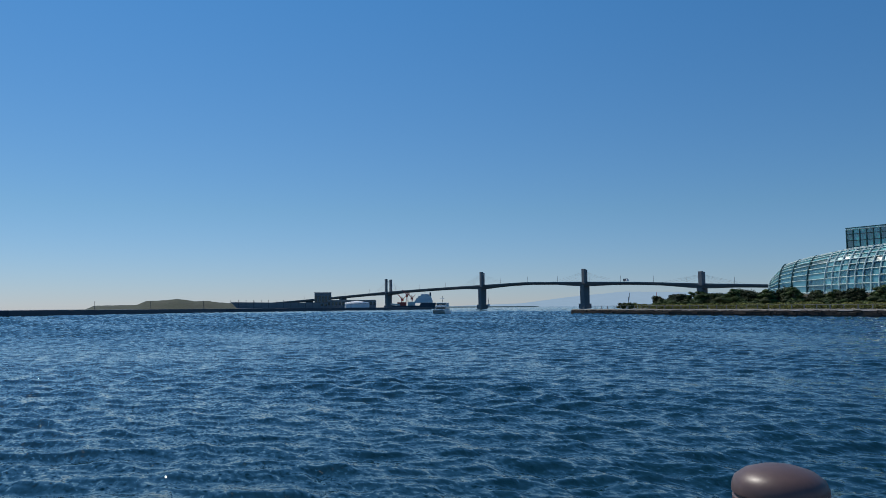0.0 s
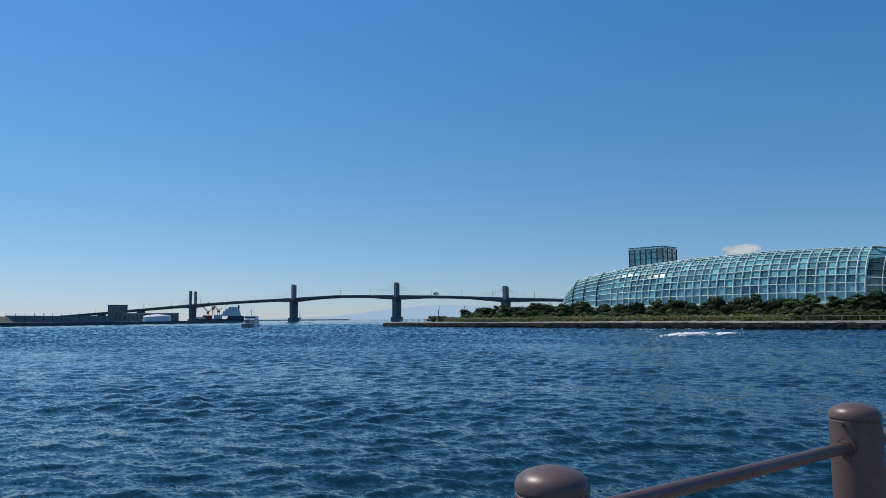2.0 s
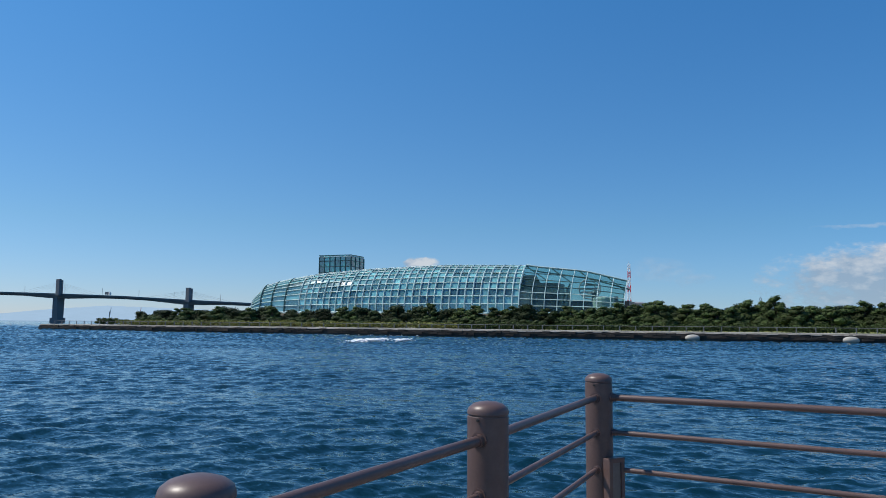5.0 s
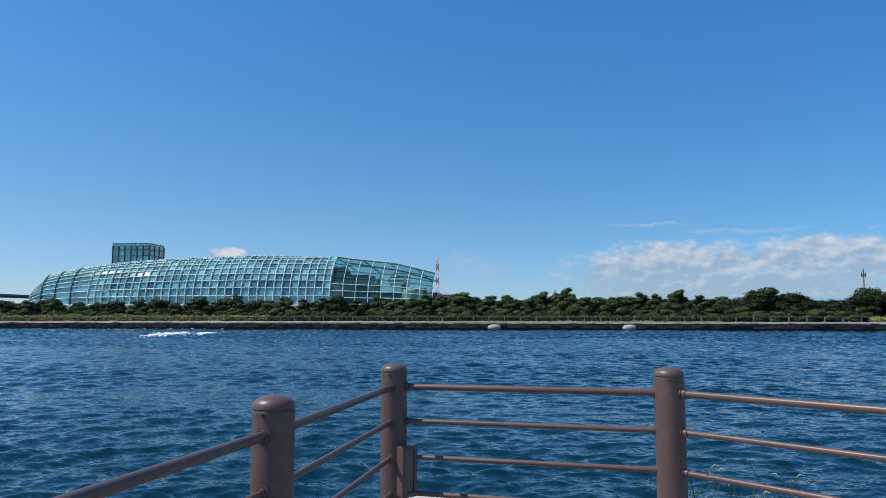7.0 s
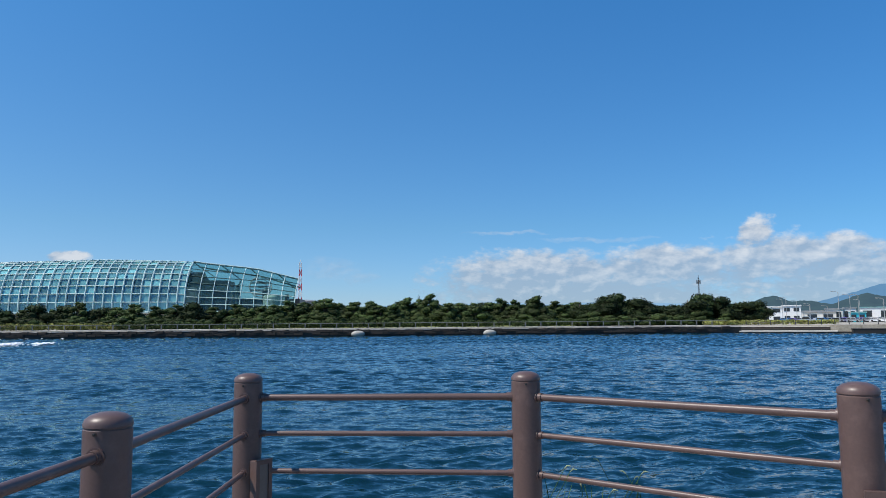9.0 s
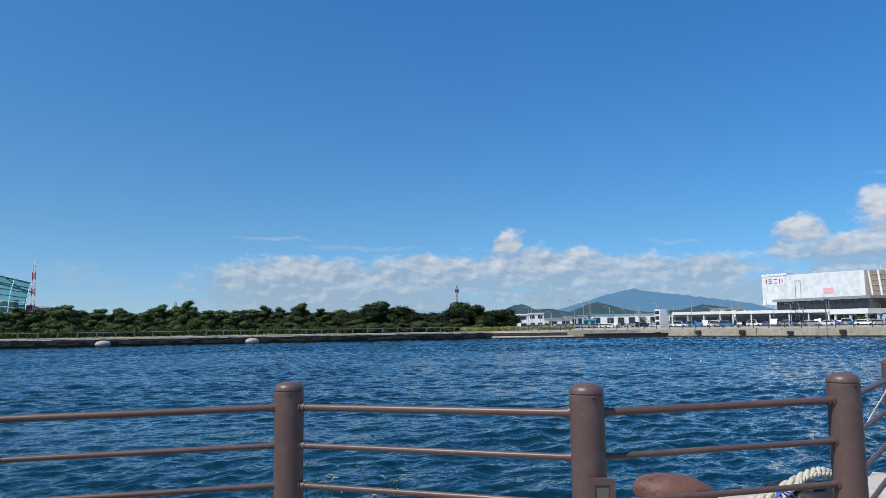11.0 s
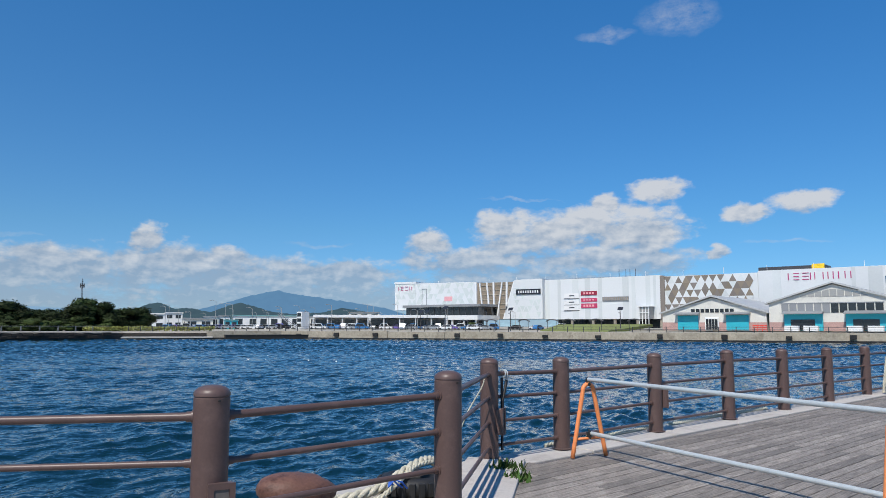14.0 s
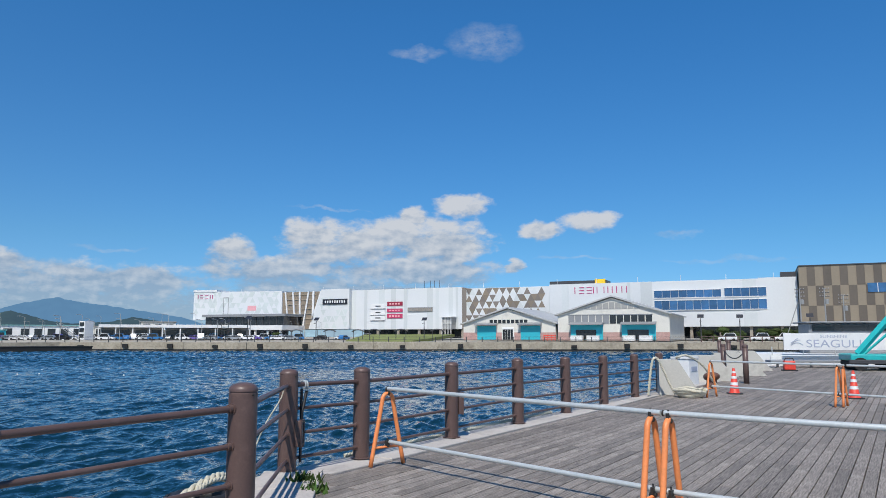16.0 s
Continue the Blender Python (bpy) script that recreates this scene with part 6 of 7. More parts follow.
TEALROOF = mat("pale_teal_roof", (0.17, 0.36, 0.37), 0.6)
block("office_building", "white two-storey office beside the trees", 28.5, 30.0, 290, 0.3, 5.9, WHITE, WHITE, 2)
block("office_building", "white stepped building beyond the car park", 30.0, 31.2, 310, 0.3, 6.6, WHITE, WHITE, 2)
block("shed_building", "grey low building beyond the car park", 31.4, 33.4, 290, 0.3, 3.9, WARE, ROOFG)
block("shed_building", "small cream house beyond the car park", 32.7, 33.8, 300, 0.3, 5.0, WARE, ROOFG)
block("shed_building", "small turquoise shed by the car park", 34.2, 35.2, 290, 0.3, 3.6, CYAN, TEALROOF)
block("shed_building", "long white shed with a pale teal roof", 35.9, 39.9, 300, 0.3, 5.4, WHITE, TEALROOF)
block("shed_building", "low grey workshop beyond the car park", 31.2, 32.6, 330, 0.3, 4.6, WARE, ROOFG)
block("shed_building", "white low shop beyond the car park", 33.8, 34.6, 310, 0.3, 5.4, WHITE, ROOFG)
block("shed_building", "white low shop with a teal roof beyond the car park", 34.8, 36.6, 330, 0.3, 5.8, WHITE, TEALROOF)
block("shed_building", "grey low workshop beyond the car park", 39.8, 42.0, 330, 0.3, 5.6, WARE, ROOFG)
block("office_building", "pale flat-roofed office behind the arcade", 43.6, 46.0, 330, 0.3, 7.6, WARE, ROOFG, 2)


def arcade(b0, b1, dist, z):
    """A long white flat roof on columns with shops in its shade."""
    x0, y0, _ = at_bearing(b0, dist)
    x1, y1, _ = at_bearing(b1, dist)
    a, b = Vector((x0, y0)), Vector((x1, y1))
    ln = (b - a).length
    t = thing("arcade_building", "long white flat-roofed arcade with columns and shaded shops", "building", (x0, y0, 0.5), math.degrees(math.atan2(y1 - y0, x1 - x0)), "arcade buildings")
    part("roof", bx((0, -1.5, z), (ln, 10, z + 0.9), 0.05), WHITE, t)
    part("shop_wall", bx((0.5, 4, 0), (ln - 0.5, 9, z)), ROOFG, t)
    n = max(3, int(ln / 4.5))
    for k in range(n + 1):
        part("column", bx((ln * k / n - 0.15, -1.2, 0), (ln * k / n + 0.15, -0.9, z)), WHITE, t)
    for k in range(n):
        part("shop_glass", bx((ln * (k + 0.15) / n, 3.9, 0.1), (ln * (k + 0.85) / n, 4.0, z - 0.7)), DARKGLASS, t)


arcade(40.9, 45.4, 250, 3.9)
arcade(45.2, 51.4, 228, 3.6)
st = thing("footbridge_stair", "grey steel stairway up to the arcade", "stairs", (148, 178, 0.5), 120)
for k in range(14):
    part("step", bx((k * 0.42, 0, k * 0.32), (k * 0.42 + 0.45, 2, k * 0.32 + 0.08)), ROOFG, st)
for q in (0, 2):
    part("stringer", tb([(0, q, 0.2), (5.9, q, 4.7)], 0.09, 6), ROOFG, st)
    part("handrail", tb([(0, q, 1.0), (5.9, q, 5.4)], 0.045, 6), ROOFG, st)
tw = thing("stair_tower", "narrow white stair tower by the arcade", "building", (152, 181, 0.5))
part("frame", bx((0, 0, 0), (3, 2.4, 5.6)), WHITE, tw)
for k in range(3):
    part("opening", bx((-0.1, 0.3, 0.7 + 1.7 * k), (0, 2.1, 1.8 + 1.7 * k)), DARKGLASS, tw)


def hills(name, label, pts, dist, material, depth=260):
    """A ridge by bearings and heights."""
    vs, fs = [], []
    hx = np.linspace(pts[0][0], pts[-1][0], 160)
    hz = np.interp(hx, [p[0] for p in pts], [p[1] for p in pts])
    for i, (b, e) in enumerate(zip(hx, hz)):
        z = dist * math.tan(radians(e))
        z *= 1 + 0.035 * noise.noise(Vector((b * 2.3, dist * 0.01, 0))) + (0.04 if dist < 3000 else 0.012) * (noise.noise(Vector((b * 9, dist, 0))) + 0.5 * noise.noise(Vector((b * 25, dist, 0))))
        for k in range(6):
            f = k / 5
            x, y, _ = at_bearing(b, dist - depth * (1 - f))
            vs.append((x, y, -2 + (z + 2) * (f ** 0.9) + 0.05 * z * noise.noise(Vector((b * 3, f * 4, 1))) * (f < 0.99)))
    for i in range(159):
        for k in range(5):
            q = i * 6 + k
            fs.append((q, q + 6, q + 7, q + 1))
    t = thing(name, label, "hills", kind="structure")
    raw("slope", vs, fs, material, t, smooth=True)


# blue of the air over distance is put into these slopes as glow
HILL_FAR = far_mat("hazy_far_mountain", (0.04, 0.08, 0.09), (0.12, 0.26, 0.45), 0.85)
HILL_NEAR = far_mat("hazed_wooded_hill", (0.025, 0.045, 0.028), (0.07, 0.125, 0.18), 0.66)
HAZEHILL = far_mat("haze_blue_far_hills", (0.1, 0.15, 0.2), (0.24, 0.41, 0.60), 0.9)
SEAHAZE = far_mat("haze_pale_far_coast", (0.2, 0.3, 0.4), (0.36, 0.51, 0.68), 0.92)
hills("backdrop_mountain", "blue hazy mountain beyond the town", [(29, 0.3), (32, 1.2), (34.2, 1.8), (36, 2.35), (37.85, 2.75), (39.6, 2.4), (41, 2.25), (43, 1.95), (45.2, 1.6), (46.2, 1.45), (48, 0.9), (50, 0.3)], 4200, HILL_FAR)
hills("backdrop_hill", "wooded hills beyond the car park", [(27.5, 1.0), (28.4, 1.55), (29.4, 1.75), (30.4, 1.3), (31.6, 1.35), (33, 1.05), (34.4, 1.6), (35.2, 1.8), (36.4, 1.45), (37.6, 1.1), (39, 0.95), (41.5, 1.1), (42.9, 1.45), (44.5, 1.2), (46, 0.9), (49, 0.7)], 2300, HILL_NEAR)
hills("backdrop_coast", "faint far mountains over the trees", [(-8, 0.9), (-2, 1.1), (2, 1.5), (6, 1.35), (9, 1.55), (13, 1.3), (18, 1.5), (24, 1.2), (28, 0.8)], 4300, HAZEHILL)
hills("backdrop_coast", "far coast paled by haze under the bridge", [(-60, 0.05), (-54, 0.25), (-50, 0.75), (-46, 1.1), (-40, 0.95), (-30, 0.6), (-20, 0.6)], 4300, SEAHAZE)
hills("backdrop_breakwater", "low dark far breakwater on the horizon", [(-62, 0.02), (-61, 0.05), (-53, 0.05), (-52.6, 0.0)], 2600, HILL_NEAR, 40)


# ---------------------------------------------------------------- bridge
def bridge():
    b = thing("harbour_bridge", "long grey concrete bridge with four stub towers", "bridge", (0, 0, 0))
    deck_pts = [(-1560, 380, 5.0), (-1440, 505, 17.5), (-1330, 535, 22.5), (-1174.6, 560, 28.0), (-1050, 580, 31.0), (-926.5, 600, 33.0), (-840, 625, 35.2), (-749.4, 650, 33.0), (-670, 676, 30.5), (-596, 700, 26.5), (-480, 735, 21.5), (-330, 790, 17)]
    rows = []
    bm = bmesh.new()
    n = 60
    seg = np.linspace(0, len(deck_pts) - 1, n)
    xs = [np.interp(seg, range(len(deck_pts)), [p[k] for p in deck_pts]) for k in range(3)]
    towers = [(-1174.6, 560), (-926.5, 600), (-749.4, 650), (-596, 700)]
    for i in range(n):
        p = Vector((xs[0][i], xs[1][i], xs[2][i]))
        near = min((p.xy - Vector(t)).length for t in towers)
        th = 3.0 + 2.4 * max(0, 1 - near / 45)
        q = []
        for oy, oz in ((-8, 0.9), (8, 0.9), (8, -0.6), (5, -th), (-5, -th), (-8, -0.6)):
            q.append(bm.verts.new(p + Vector((-0.25 * oy * 0.4, oy, oz))))
        rows.append(q)
    for a, c in zip(rows, rows[1:]):
        for k in range(6):
            bm.faces.new((a[k], a[(k + 1) % 6], c[(k + 1) % 6], c[k]))
    part("deck", bm, BRIDGE, b)
    for (x, y), zt, zd, off in zip(towers, (51.5, 53.5, 50.8, 41.5), (28.0, 33.0, 33.0, 26.5), (-9.5, -11.8, -8.8, -6.3)):
        bm = bmesh.new()
        wl = 4.5
        lo = [bm.verts.new((x + sx * wl, y + sy * 4.2, SEA - 1)) for sx, sy in ((-1, -1), (1, -1), (1, 1), (-1, 1))]
        hi = [bm.verts.new((x + sx * (wl - 1.1), y + sy * 5.5, zd - 0.5)) for sx, sy in ((-1, -1), (1, -1), (1, 1), (-1, 1))]
        bm.faces.new(lo[::-1]), bm.faces.new(hi)
        for k in range(4):
            bm.faces.new((lo[k], lo[(k + 1) % 4], hi[(k + 1) % 4], hi[k]))
        part("pier_leg", bm, BRIDGE, b)
        for sy in (-1, 1):
            part("tower_column", bx((x - 2.7 + sy * off, y + sy * 9 - 1.6, zd - 2), (x + 2.7 + sy * off, y + sy * 9 + 1.6, zt), 0.2), BRIDGE, b)
        part("footing", bx((x - 6.2, y - 6, SEA - 2), (x + 6.2, y + 6, SEA + 6.0), 0.4), BRIDGE, b)
        for sg in (-1, 1):
            for k in range(5):
                f = 14 + 9 * k
                px = x + sg * f
                pz = np.interp(px, [p[0] for p in deck_pts], [p[2] for p in deck_pts])
                py = np.interp(px, [p[0] for p in deck_pts], [p[1] for p in deck_pts])
                part("stay_cable", tb([(x, y, zt - 3 - 1.2 * (4 - k) * 0.6), (px, py, pz + 0.9)], 0.07, 5), LENS, b)
    for x, y, z in deck_pts[1:3]:
        part("approach_pier", bx((x - 7, y - 5, -1), (x + 7, y + 5, z - 2.5)), BRIDGE, b)
    for i in range(2, n, 3):
        part("lamp_post", tb([(xs[0][i], xs[1][i], xs[2][i]), (xs[0][i], xs[1][i], xs[2][i] + 9)], 0.22, 5), LENS, b)
    tr = thing("truck", "dark truck driving on the bridge deck", "truck", (-690, 668, 32.0), -18)
    part("cargo_box", bx((-6, -1.2, 0.9), (3, 1.2, 4.2)), HULL, tr)
    part("cab", bx((3.2, -1.2, 0.6), (5.4, 1.2, 3.4), 0.2), WHITE, tr)


bridge()


# ---------------------------------------------------------------- left shore, harbour and ships
def left_shore():
    g = thing("ground", "low dark seawall land across the harbour mouth", "ground", kind="structure")
    coast = [(-300, -300), (-352, -8), (-545, 126), (-686, 332), (-760, 420), (-1500, 420), (-1500, -300)]
    part("land", prism(coast, SEA - 2, 1.2), HULL, g)
    mo = thing("mound", "long low mound of dry grass behind the seawall", "hill", kind="structure")
    vs, fs = [], []
    prof = [(-90, 0.0), (-86.6, 0.02), (-86.0, 0.35), (-83.2, 0.4), (-82.6, 0.75), (-81.5, 0.8), (-80.4, 0.95), (-79.2, 0.72), (-78.4, 0.75), (-77.6, 0.62), (-76.5, 0.5), (-76.2, 0.05)]
    bs = np.linspace(-92, -76, 90)
    for i, bb in enumerate(bs):
        e = np.interp(bb, [p[0] for p in prof], [p[1] for p in prof])
        dd = 640
        h = 1.2 + 0.82 * dd * math.tan(radians(max(e, 0))) * (1 + 0.06 * noise.noise(Vector((bb * 3, 0, 0))))
        for k, (f, dz) in enumerate(((0, 0), (14, 0.5), (30, 0.92), (45, 1.0), (80, 0.0))):
            x, y, _ = at_bearing(bb, dd - 30 + f)
            vs.append((x, y, 1.0 + (h - 1.0) * dz))
    for i in range(89):
        for k in range(4):
            q = i * 5 + k
            fs.append((q, q + 5, q + 6, q + 1))
    raw("slope", vs, fs, DRYGRASS, mo, smooth=True)
    # sheds, barrier wall and tanks on the far harbour
    w = thing("barrier_wall", "long grey barrier wall with thin posts on the far shore", "wall", kind="structure")
    for k in range(24):
        b0, b1 = -76.6 + k * 0.28, -76.6 + (k + 1) * 0.28
        x0, y0, _ = at_bearing(b0, 760)
        x1, y1, _ = at_bearing(b1, 760)
        part("wall_panel", plate([(x0, y0, 1.0), (x1, y1, 1.0), (x1, y1, 7.6 - 0.05 * k), (x0, y0, 7.6 - 0.05 * k)], (-1, 0, 0)), HARBOURSHADE, w)
        if k % 2 == 0:
            part("post", tb([(x0, y0, 1), (x0, y0, 9.5)], 0.2, 5), DGREY, w)
    block("harbour_hall", "tall grey hall on the far harbour shore", -70.3, -69.0, 1000, 1.0, 22.0, HARBOURSHADE, ROOFG)
    block("harbour_shed", "grey harbour shed across the water", -72.0, -69.3, 820, 1.0, 7.0, HARBOURSHADE, BRIDGE)
    block("harbour_shed", "pale harbour shed across the water", -69.3, -65.5, 860, 1.0, 10.0, HARBOURSHADE, WARE)
    block("harbour_shed", "long dark harbour shed across the water", -75.5, -72.2, 800, 1.0, 6.5, BRIDGE, BRIDGE)
    x, y, _ = at_bearing(-67.0, 830)
    tank(x, y, 14, 5.5, "low white storage tank on the far harbour shore", WHITE)
    for k in range(6):
        x, y, _ = at_bearing(-86 + 3.7 * k, 600)
        p = thing("far_lamp", "thin lamp pole on the far shore", "street lamp", (x, y, 1.0), group="far lamp poles")
        part("pole", tb([(0, 0, 0), (0, 0, 6)], 0.14, 5), DGREY, p)
        part("head", bx((-0.6, -0.3, 6), (0.6, 0.3, 6.25)), DGREY, p)


left_shore()


def cargo_ship():
    x, y, _ = at_bearing(-62.5, 1050)
    s = thing("cargo_ship", "moored dark-hulled cargo ship with white bridge house and red cranes", "ship", (x, y, SEA), 242)
    part("hull", plate([(-30, -6, -1), (28, -6, -1), (33, -6, 6.0), (24, -6, 5.0), (-8, -6, 5.0), (-10, -6, 9.0), (-32, -6, 9.0)], (0, 12, 0)), HULL, s)
    part("bulwark", plate([(20, -6.1, 5.0), (33, -6.1, 6.0), (34, -6.1, 8.4), (20, -6.1, 7.4)], (0, 12.2, 0)), WARE, s)
    for k, (x0, x1, z0, z1) in enumerate(((-27, -1, 9.0, 12.6), (-26, -3, 12.6, 15.8), (-25, -6, 15.8, 19.0), (-22, -10, 19.0, 21.6))):
        part("deckhouse", bx((x0, -5.4 + 0.2 * k, z0), (x1, 5, z1), 0.15), WHITE, s)
        n = int((x1 - x0) / 2.2)
        for q in range(n):
            part("window", bx((x0 + 0.7 + 2.2 * q, -5.5 + 0.2 * k, z0 + 1.2), (x0 + 1.8 + 2.2 * q, -5.4 + 0.2 * k, z0 + 2.2)), DARKGLASS, s)
    part("deckhouse", bx((-2, -5, 5.0), (9, 5, 10.5), 0.15), WARE, s)
    part("funnel", bx((-25, -2, 19), (-22.5, 2, 24), 0.3), HULL, s)
    part("mast", tb([(-16, 0, 21.6), (-16, 0, 27)], 0.22, 6), LENS, s)
    for cx, h in ((3, 19), (10, 23), (17, 17)):
        for sx, sy in ((-1, -1), (1, -1), (1, 1), (-1, 1)):
            part("crane_leg", tb([(cx + 1.6 * sx, 2.2 * sy, 5), (cx + 0.7 * sx, 1.0 * sy, h)], 0.35, 5), SHIPRED, s)
        part("crane_cab", bx((cx - 1.8, -1.8, h - 5), (cx + 1.8, 1.8, h - 2), 0.1), SHIPRED, s)
        part("crane_jib", tb([(cx, 0, h - 3), (cx + 7, -0.5, h + 5)], 0.45, 5), SHIPRED, s)
        part("crane_jib", tb([(cx, 0, h), (cx + 7, -0.5, h + 5)], 0.18, 5), SHIPRED, s)
        part("crane_jib", tb([(cx, 0, h - 4), (cx - 5, -0.5, h + 2)], 0.4, 5), SHIPRED, s)
    part("cargo", bx((11, -5, 5.0), (24, 5, 10)), SHIPRED, s)


cargo_ship()


def ferry():
    f = thing("excursion_boat", "white two-deck excursion boat coming into harbour", "boat", (-255, 145, SEA), -38)
    part("hull", plate([(-9, -2.4, -0.4), (7.2, -2.4, -0.4), (9.6, -2.4, 1.7), (-9, -2.4, 1.5)], (0, 4.8, 0)), WHITE, f)
    part("hull_band", bx((-9.05, -2.45, -0.1), (7.0, 2.45, 0.35)), HULL, f)
    part("cabin", bx((-8, -2.0, 1.5), (4.6, 2.0, 3.4), 0.15), WHITE, f)
    part("cabin_windows", bx((-7.6, -2.05, 2.1), (4.68, 2.05, 3.0)), DARKGLASS, f)
    part("upper_deck", bx((-7, -1.9, 3.4), (2.6, 1.9, 4.7), 0.2), WHITE, f)
    part("bridge_window", bx((-1, -1.95, 3.8), (2.68, 1.95, 4.4)), DARKGLASS, f)
    part("mast", tb([(-1, 0, 4.7), (-1.2, 0, 7.4)], 0.09, 6), DGREY, f)
    part("radar", bx((-1.6, -0.8, 6.3), (-1.0, 0.8, 6.5)), WHITE, f)
    for q in (-2.2, 2.2):
        part("bow_rail", tb([(4.6, q, 2.6), (9.3, q * 0.3, 2.6)], 0.05, 5), WHITE, f)
    wk = thing("wake", "pale churned wake behind the boat", "foam", (-268, 158, SEA + 0.05), -40, kind="stuff")
    bm = bmesh.new()
    r = random.Random(3)
    for k in range(40):
        bmesh.ops.create_icosphere(bm, subdivisions=1, radius=r.uniform(0.1, 0.4), matrix=pose(r.uniform(-9, 6), r.gauss(0, 0.7), 0) @ Matrix.Diagonal((1.5, 1, 0.35, 1)))
    part("bubbles", bm, FOAMM, wk)


ferry()
for bb, dist, h, n in ((-45.8, 520, 9, 2), (-43.8, 540, 9.5, 1), (-56.6, 1500, 16, 2)):
    x, y, _ = at_bearing(bb, dist)
    p = thing("harbour_crane", "small pale harbour crane behind the point", "crane", (x, y, -1.5), 20)
    part("mast", tb([(0, 0, 0), (0, 0, h)], h * 0.03, 6), LENS, p)
    part("cab", bx((-h * 0.15, -1, h * 0.2), (h * 0.2, 1, h * 0.5), 0.1), WHITE, p)
    part("jib", tb([(0, 0, h * 0.5), (h * 0.1, 0, h * 1.3)], h * 0.02, 5), LENS if n == 2 else MASTRED, p)

# ---------------------------------------------------------------- end of the pier: boat with banner, gangway, crane truck
eb = thing("moored_tour_boat", "white moored tour boat with a lettered banner board", "boat", (47, -1.2, 0), -78)
part("hull", plate([(-1.5, -2, SEA - 0.5), (14, -2, SEA - 0.5), (15.5, -2, 0.6), (-2, -2, 0.6)], (0, 5, 0)), WHITE, eb)
part("deckhouse", bx((2.2, 0.2, 0.6), (7.0, 2.4, 2.35), 0.08), ROOFG, eb)
part("roof_plate", bx((2.0, -0.1, 2.35), (7.3, 2.8, 2.43), 0.03), ROOFG, eb)
part("window_band", bx((2.4, 0.14, 1.9), (6.8, 0.2, 2.25)), DARKGLASS, eb)
bn = part("banner_board", bx((0.2, -2.5, 0.84), (13.0, -2.42, 1.74), 0.01), WHITE, eb, "white banner board with pale navy lettering")


def lettering(words, x, z, height, width, material, parent):
    """Raised letters on a board that faces -y."""
    cu = bpy.data.curves.new("lettering", "FONT")
    cu.body, cu.size, cu.extrude = words, 1.0, 0.01
    tmp = new("lettering_source", cu)
    me = bpy.data.meshes.new_from_object(tmp.evaluated_get(bpy.context.evaluated_depsgraph_get()))
    bpy.data.objects.remove(tmp)
    co = np.empty(len(me.vertices) * 3, dtype=np.float32)
    me.vertices.foreach_get("co", co)
    co = co.reshape(-1, 3)
    lo, hi = co.min(0), co.max(0)
    out = np.stack([x + (co[:, 0] - lo[0]) / (hi[0] - lo[0]) * width, -2.503 - (co[:, 2] - lo[2]) * 0.3, z + (co[:, 1] - lo[1]) / (hi[1] - lo[1]) * height], -1)
    me.vertices.foreach_set("co", out.astype(np.float32).ravel())
    me.update()
    me.materials.clear()
    me.materials.append(material)
    ob = new("lettering", me)
    ob.parent = parent
    return ob


lettering("SEAGULL", 1.35, 0.98, 0.42, 2.95, NAVY, bn)
lettering("SUNSHINE", 2.05, 1.50, 0.15, 1.35, NAVY, bn)
for k in range(3):
    part("emblem", tb([(0.55 + 0.62 * t, -2.51, 1.08 + 0.14 * k + 0.16 * math.sin(3 * t - 0.5 * k)) for t in np.linspace(0, 1.0 - 0.2 * k, 10)], 0.016, 6), NAVY, bn)
for k in range(9):
    part("stanchion", tb([(-0.4 + 1.6 * k, -2.4, 0.5), (-0.4 + 1.6 * k, -2.4, 1.0)], 0.025, 6), ZINC, eb)
gw = thing("gangway", "long white gangway rail lying before the boat", "gangway", (41.5, -1.2, 0), -77)
part("ramp", bx((0, 0, 0.25), (12, 1.2, 0.36), 0.02), ROOFG, gw)
for k in range(8):
    part("leg", bx((0.3 + 1.6 * k, 0.1, 0.0), (0.4 + 1.6 * k, 0.2, 0.25)), DGREY, gw)
part("top_rail", tb([(0, 0, 0.6), (12, 0, 0.6)], 0.025, 8), ZINC, gw)

lift = thing("crane_truck", "teal lattice crane machine standing on the pier", "crane", (40.4, -5.3, 0), -80)
part("chassis", bx((-0.9, -1.0, 0.45), (3.2, 1.0, 0.75), 0.05), TEAL, lift)
part("outrigger", bx((-1.0, -1.2, 0.32), (3.0, -1.0, 0.5), 0.02), DGREY, lift)
for x in (-0.5, 1.0, 2.6):
    part("wheel", tb([(x, -1.1, 0.3), (x, 1.1, 0.3)], 0.3, 16), TYRE, lift)
part("boom", tb([(-0.4, -0.3, 0.75), (3.6, -0.3, 5.4)], 0.17, 4), TEAL, lift)
part("boom_rail", tb([(-0.15, -0.3, 0.72), (3.8, -0.3, 4.3)], 0.06, 4), TEAL, lift)
part("cabin", bx((1.6, -0.8, 0.75), (2.9, 0.8, 2.2), 0.08), TEAL, lift)
for x, y, z in ((42, 0.8, 0), (44, 0.2, 0), (46.5, 1.5, 0)):
    g = thing("gate_post", "brown steel post on the pier's far edge", "post", (x, y, -0.05), group="gate posts")
    part("shaft", lathe([(0, 0), (0.11, 0), (0.11, 1.35), (0.0, 1.35)], 16), BROWN, g, smooth=True)
    part("cap", lathe([(0.116, 1.3), (0.116, 1.38), (0.09, 1.41), (0, 1.42)], 16), BROWN, g, smooth=True)
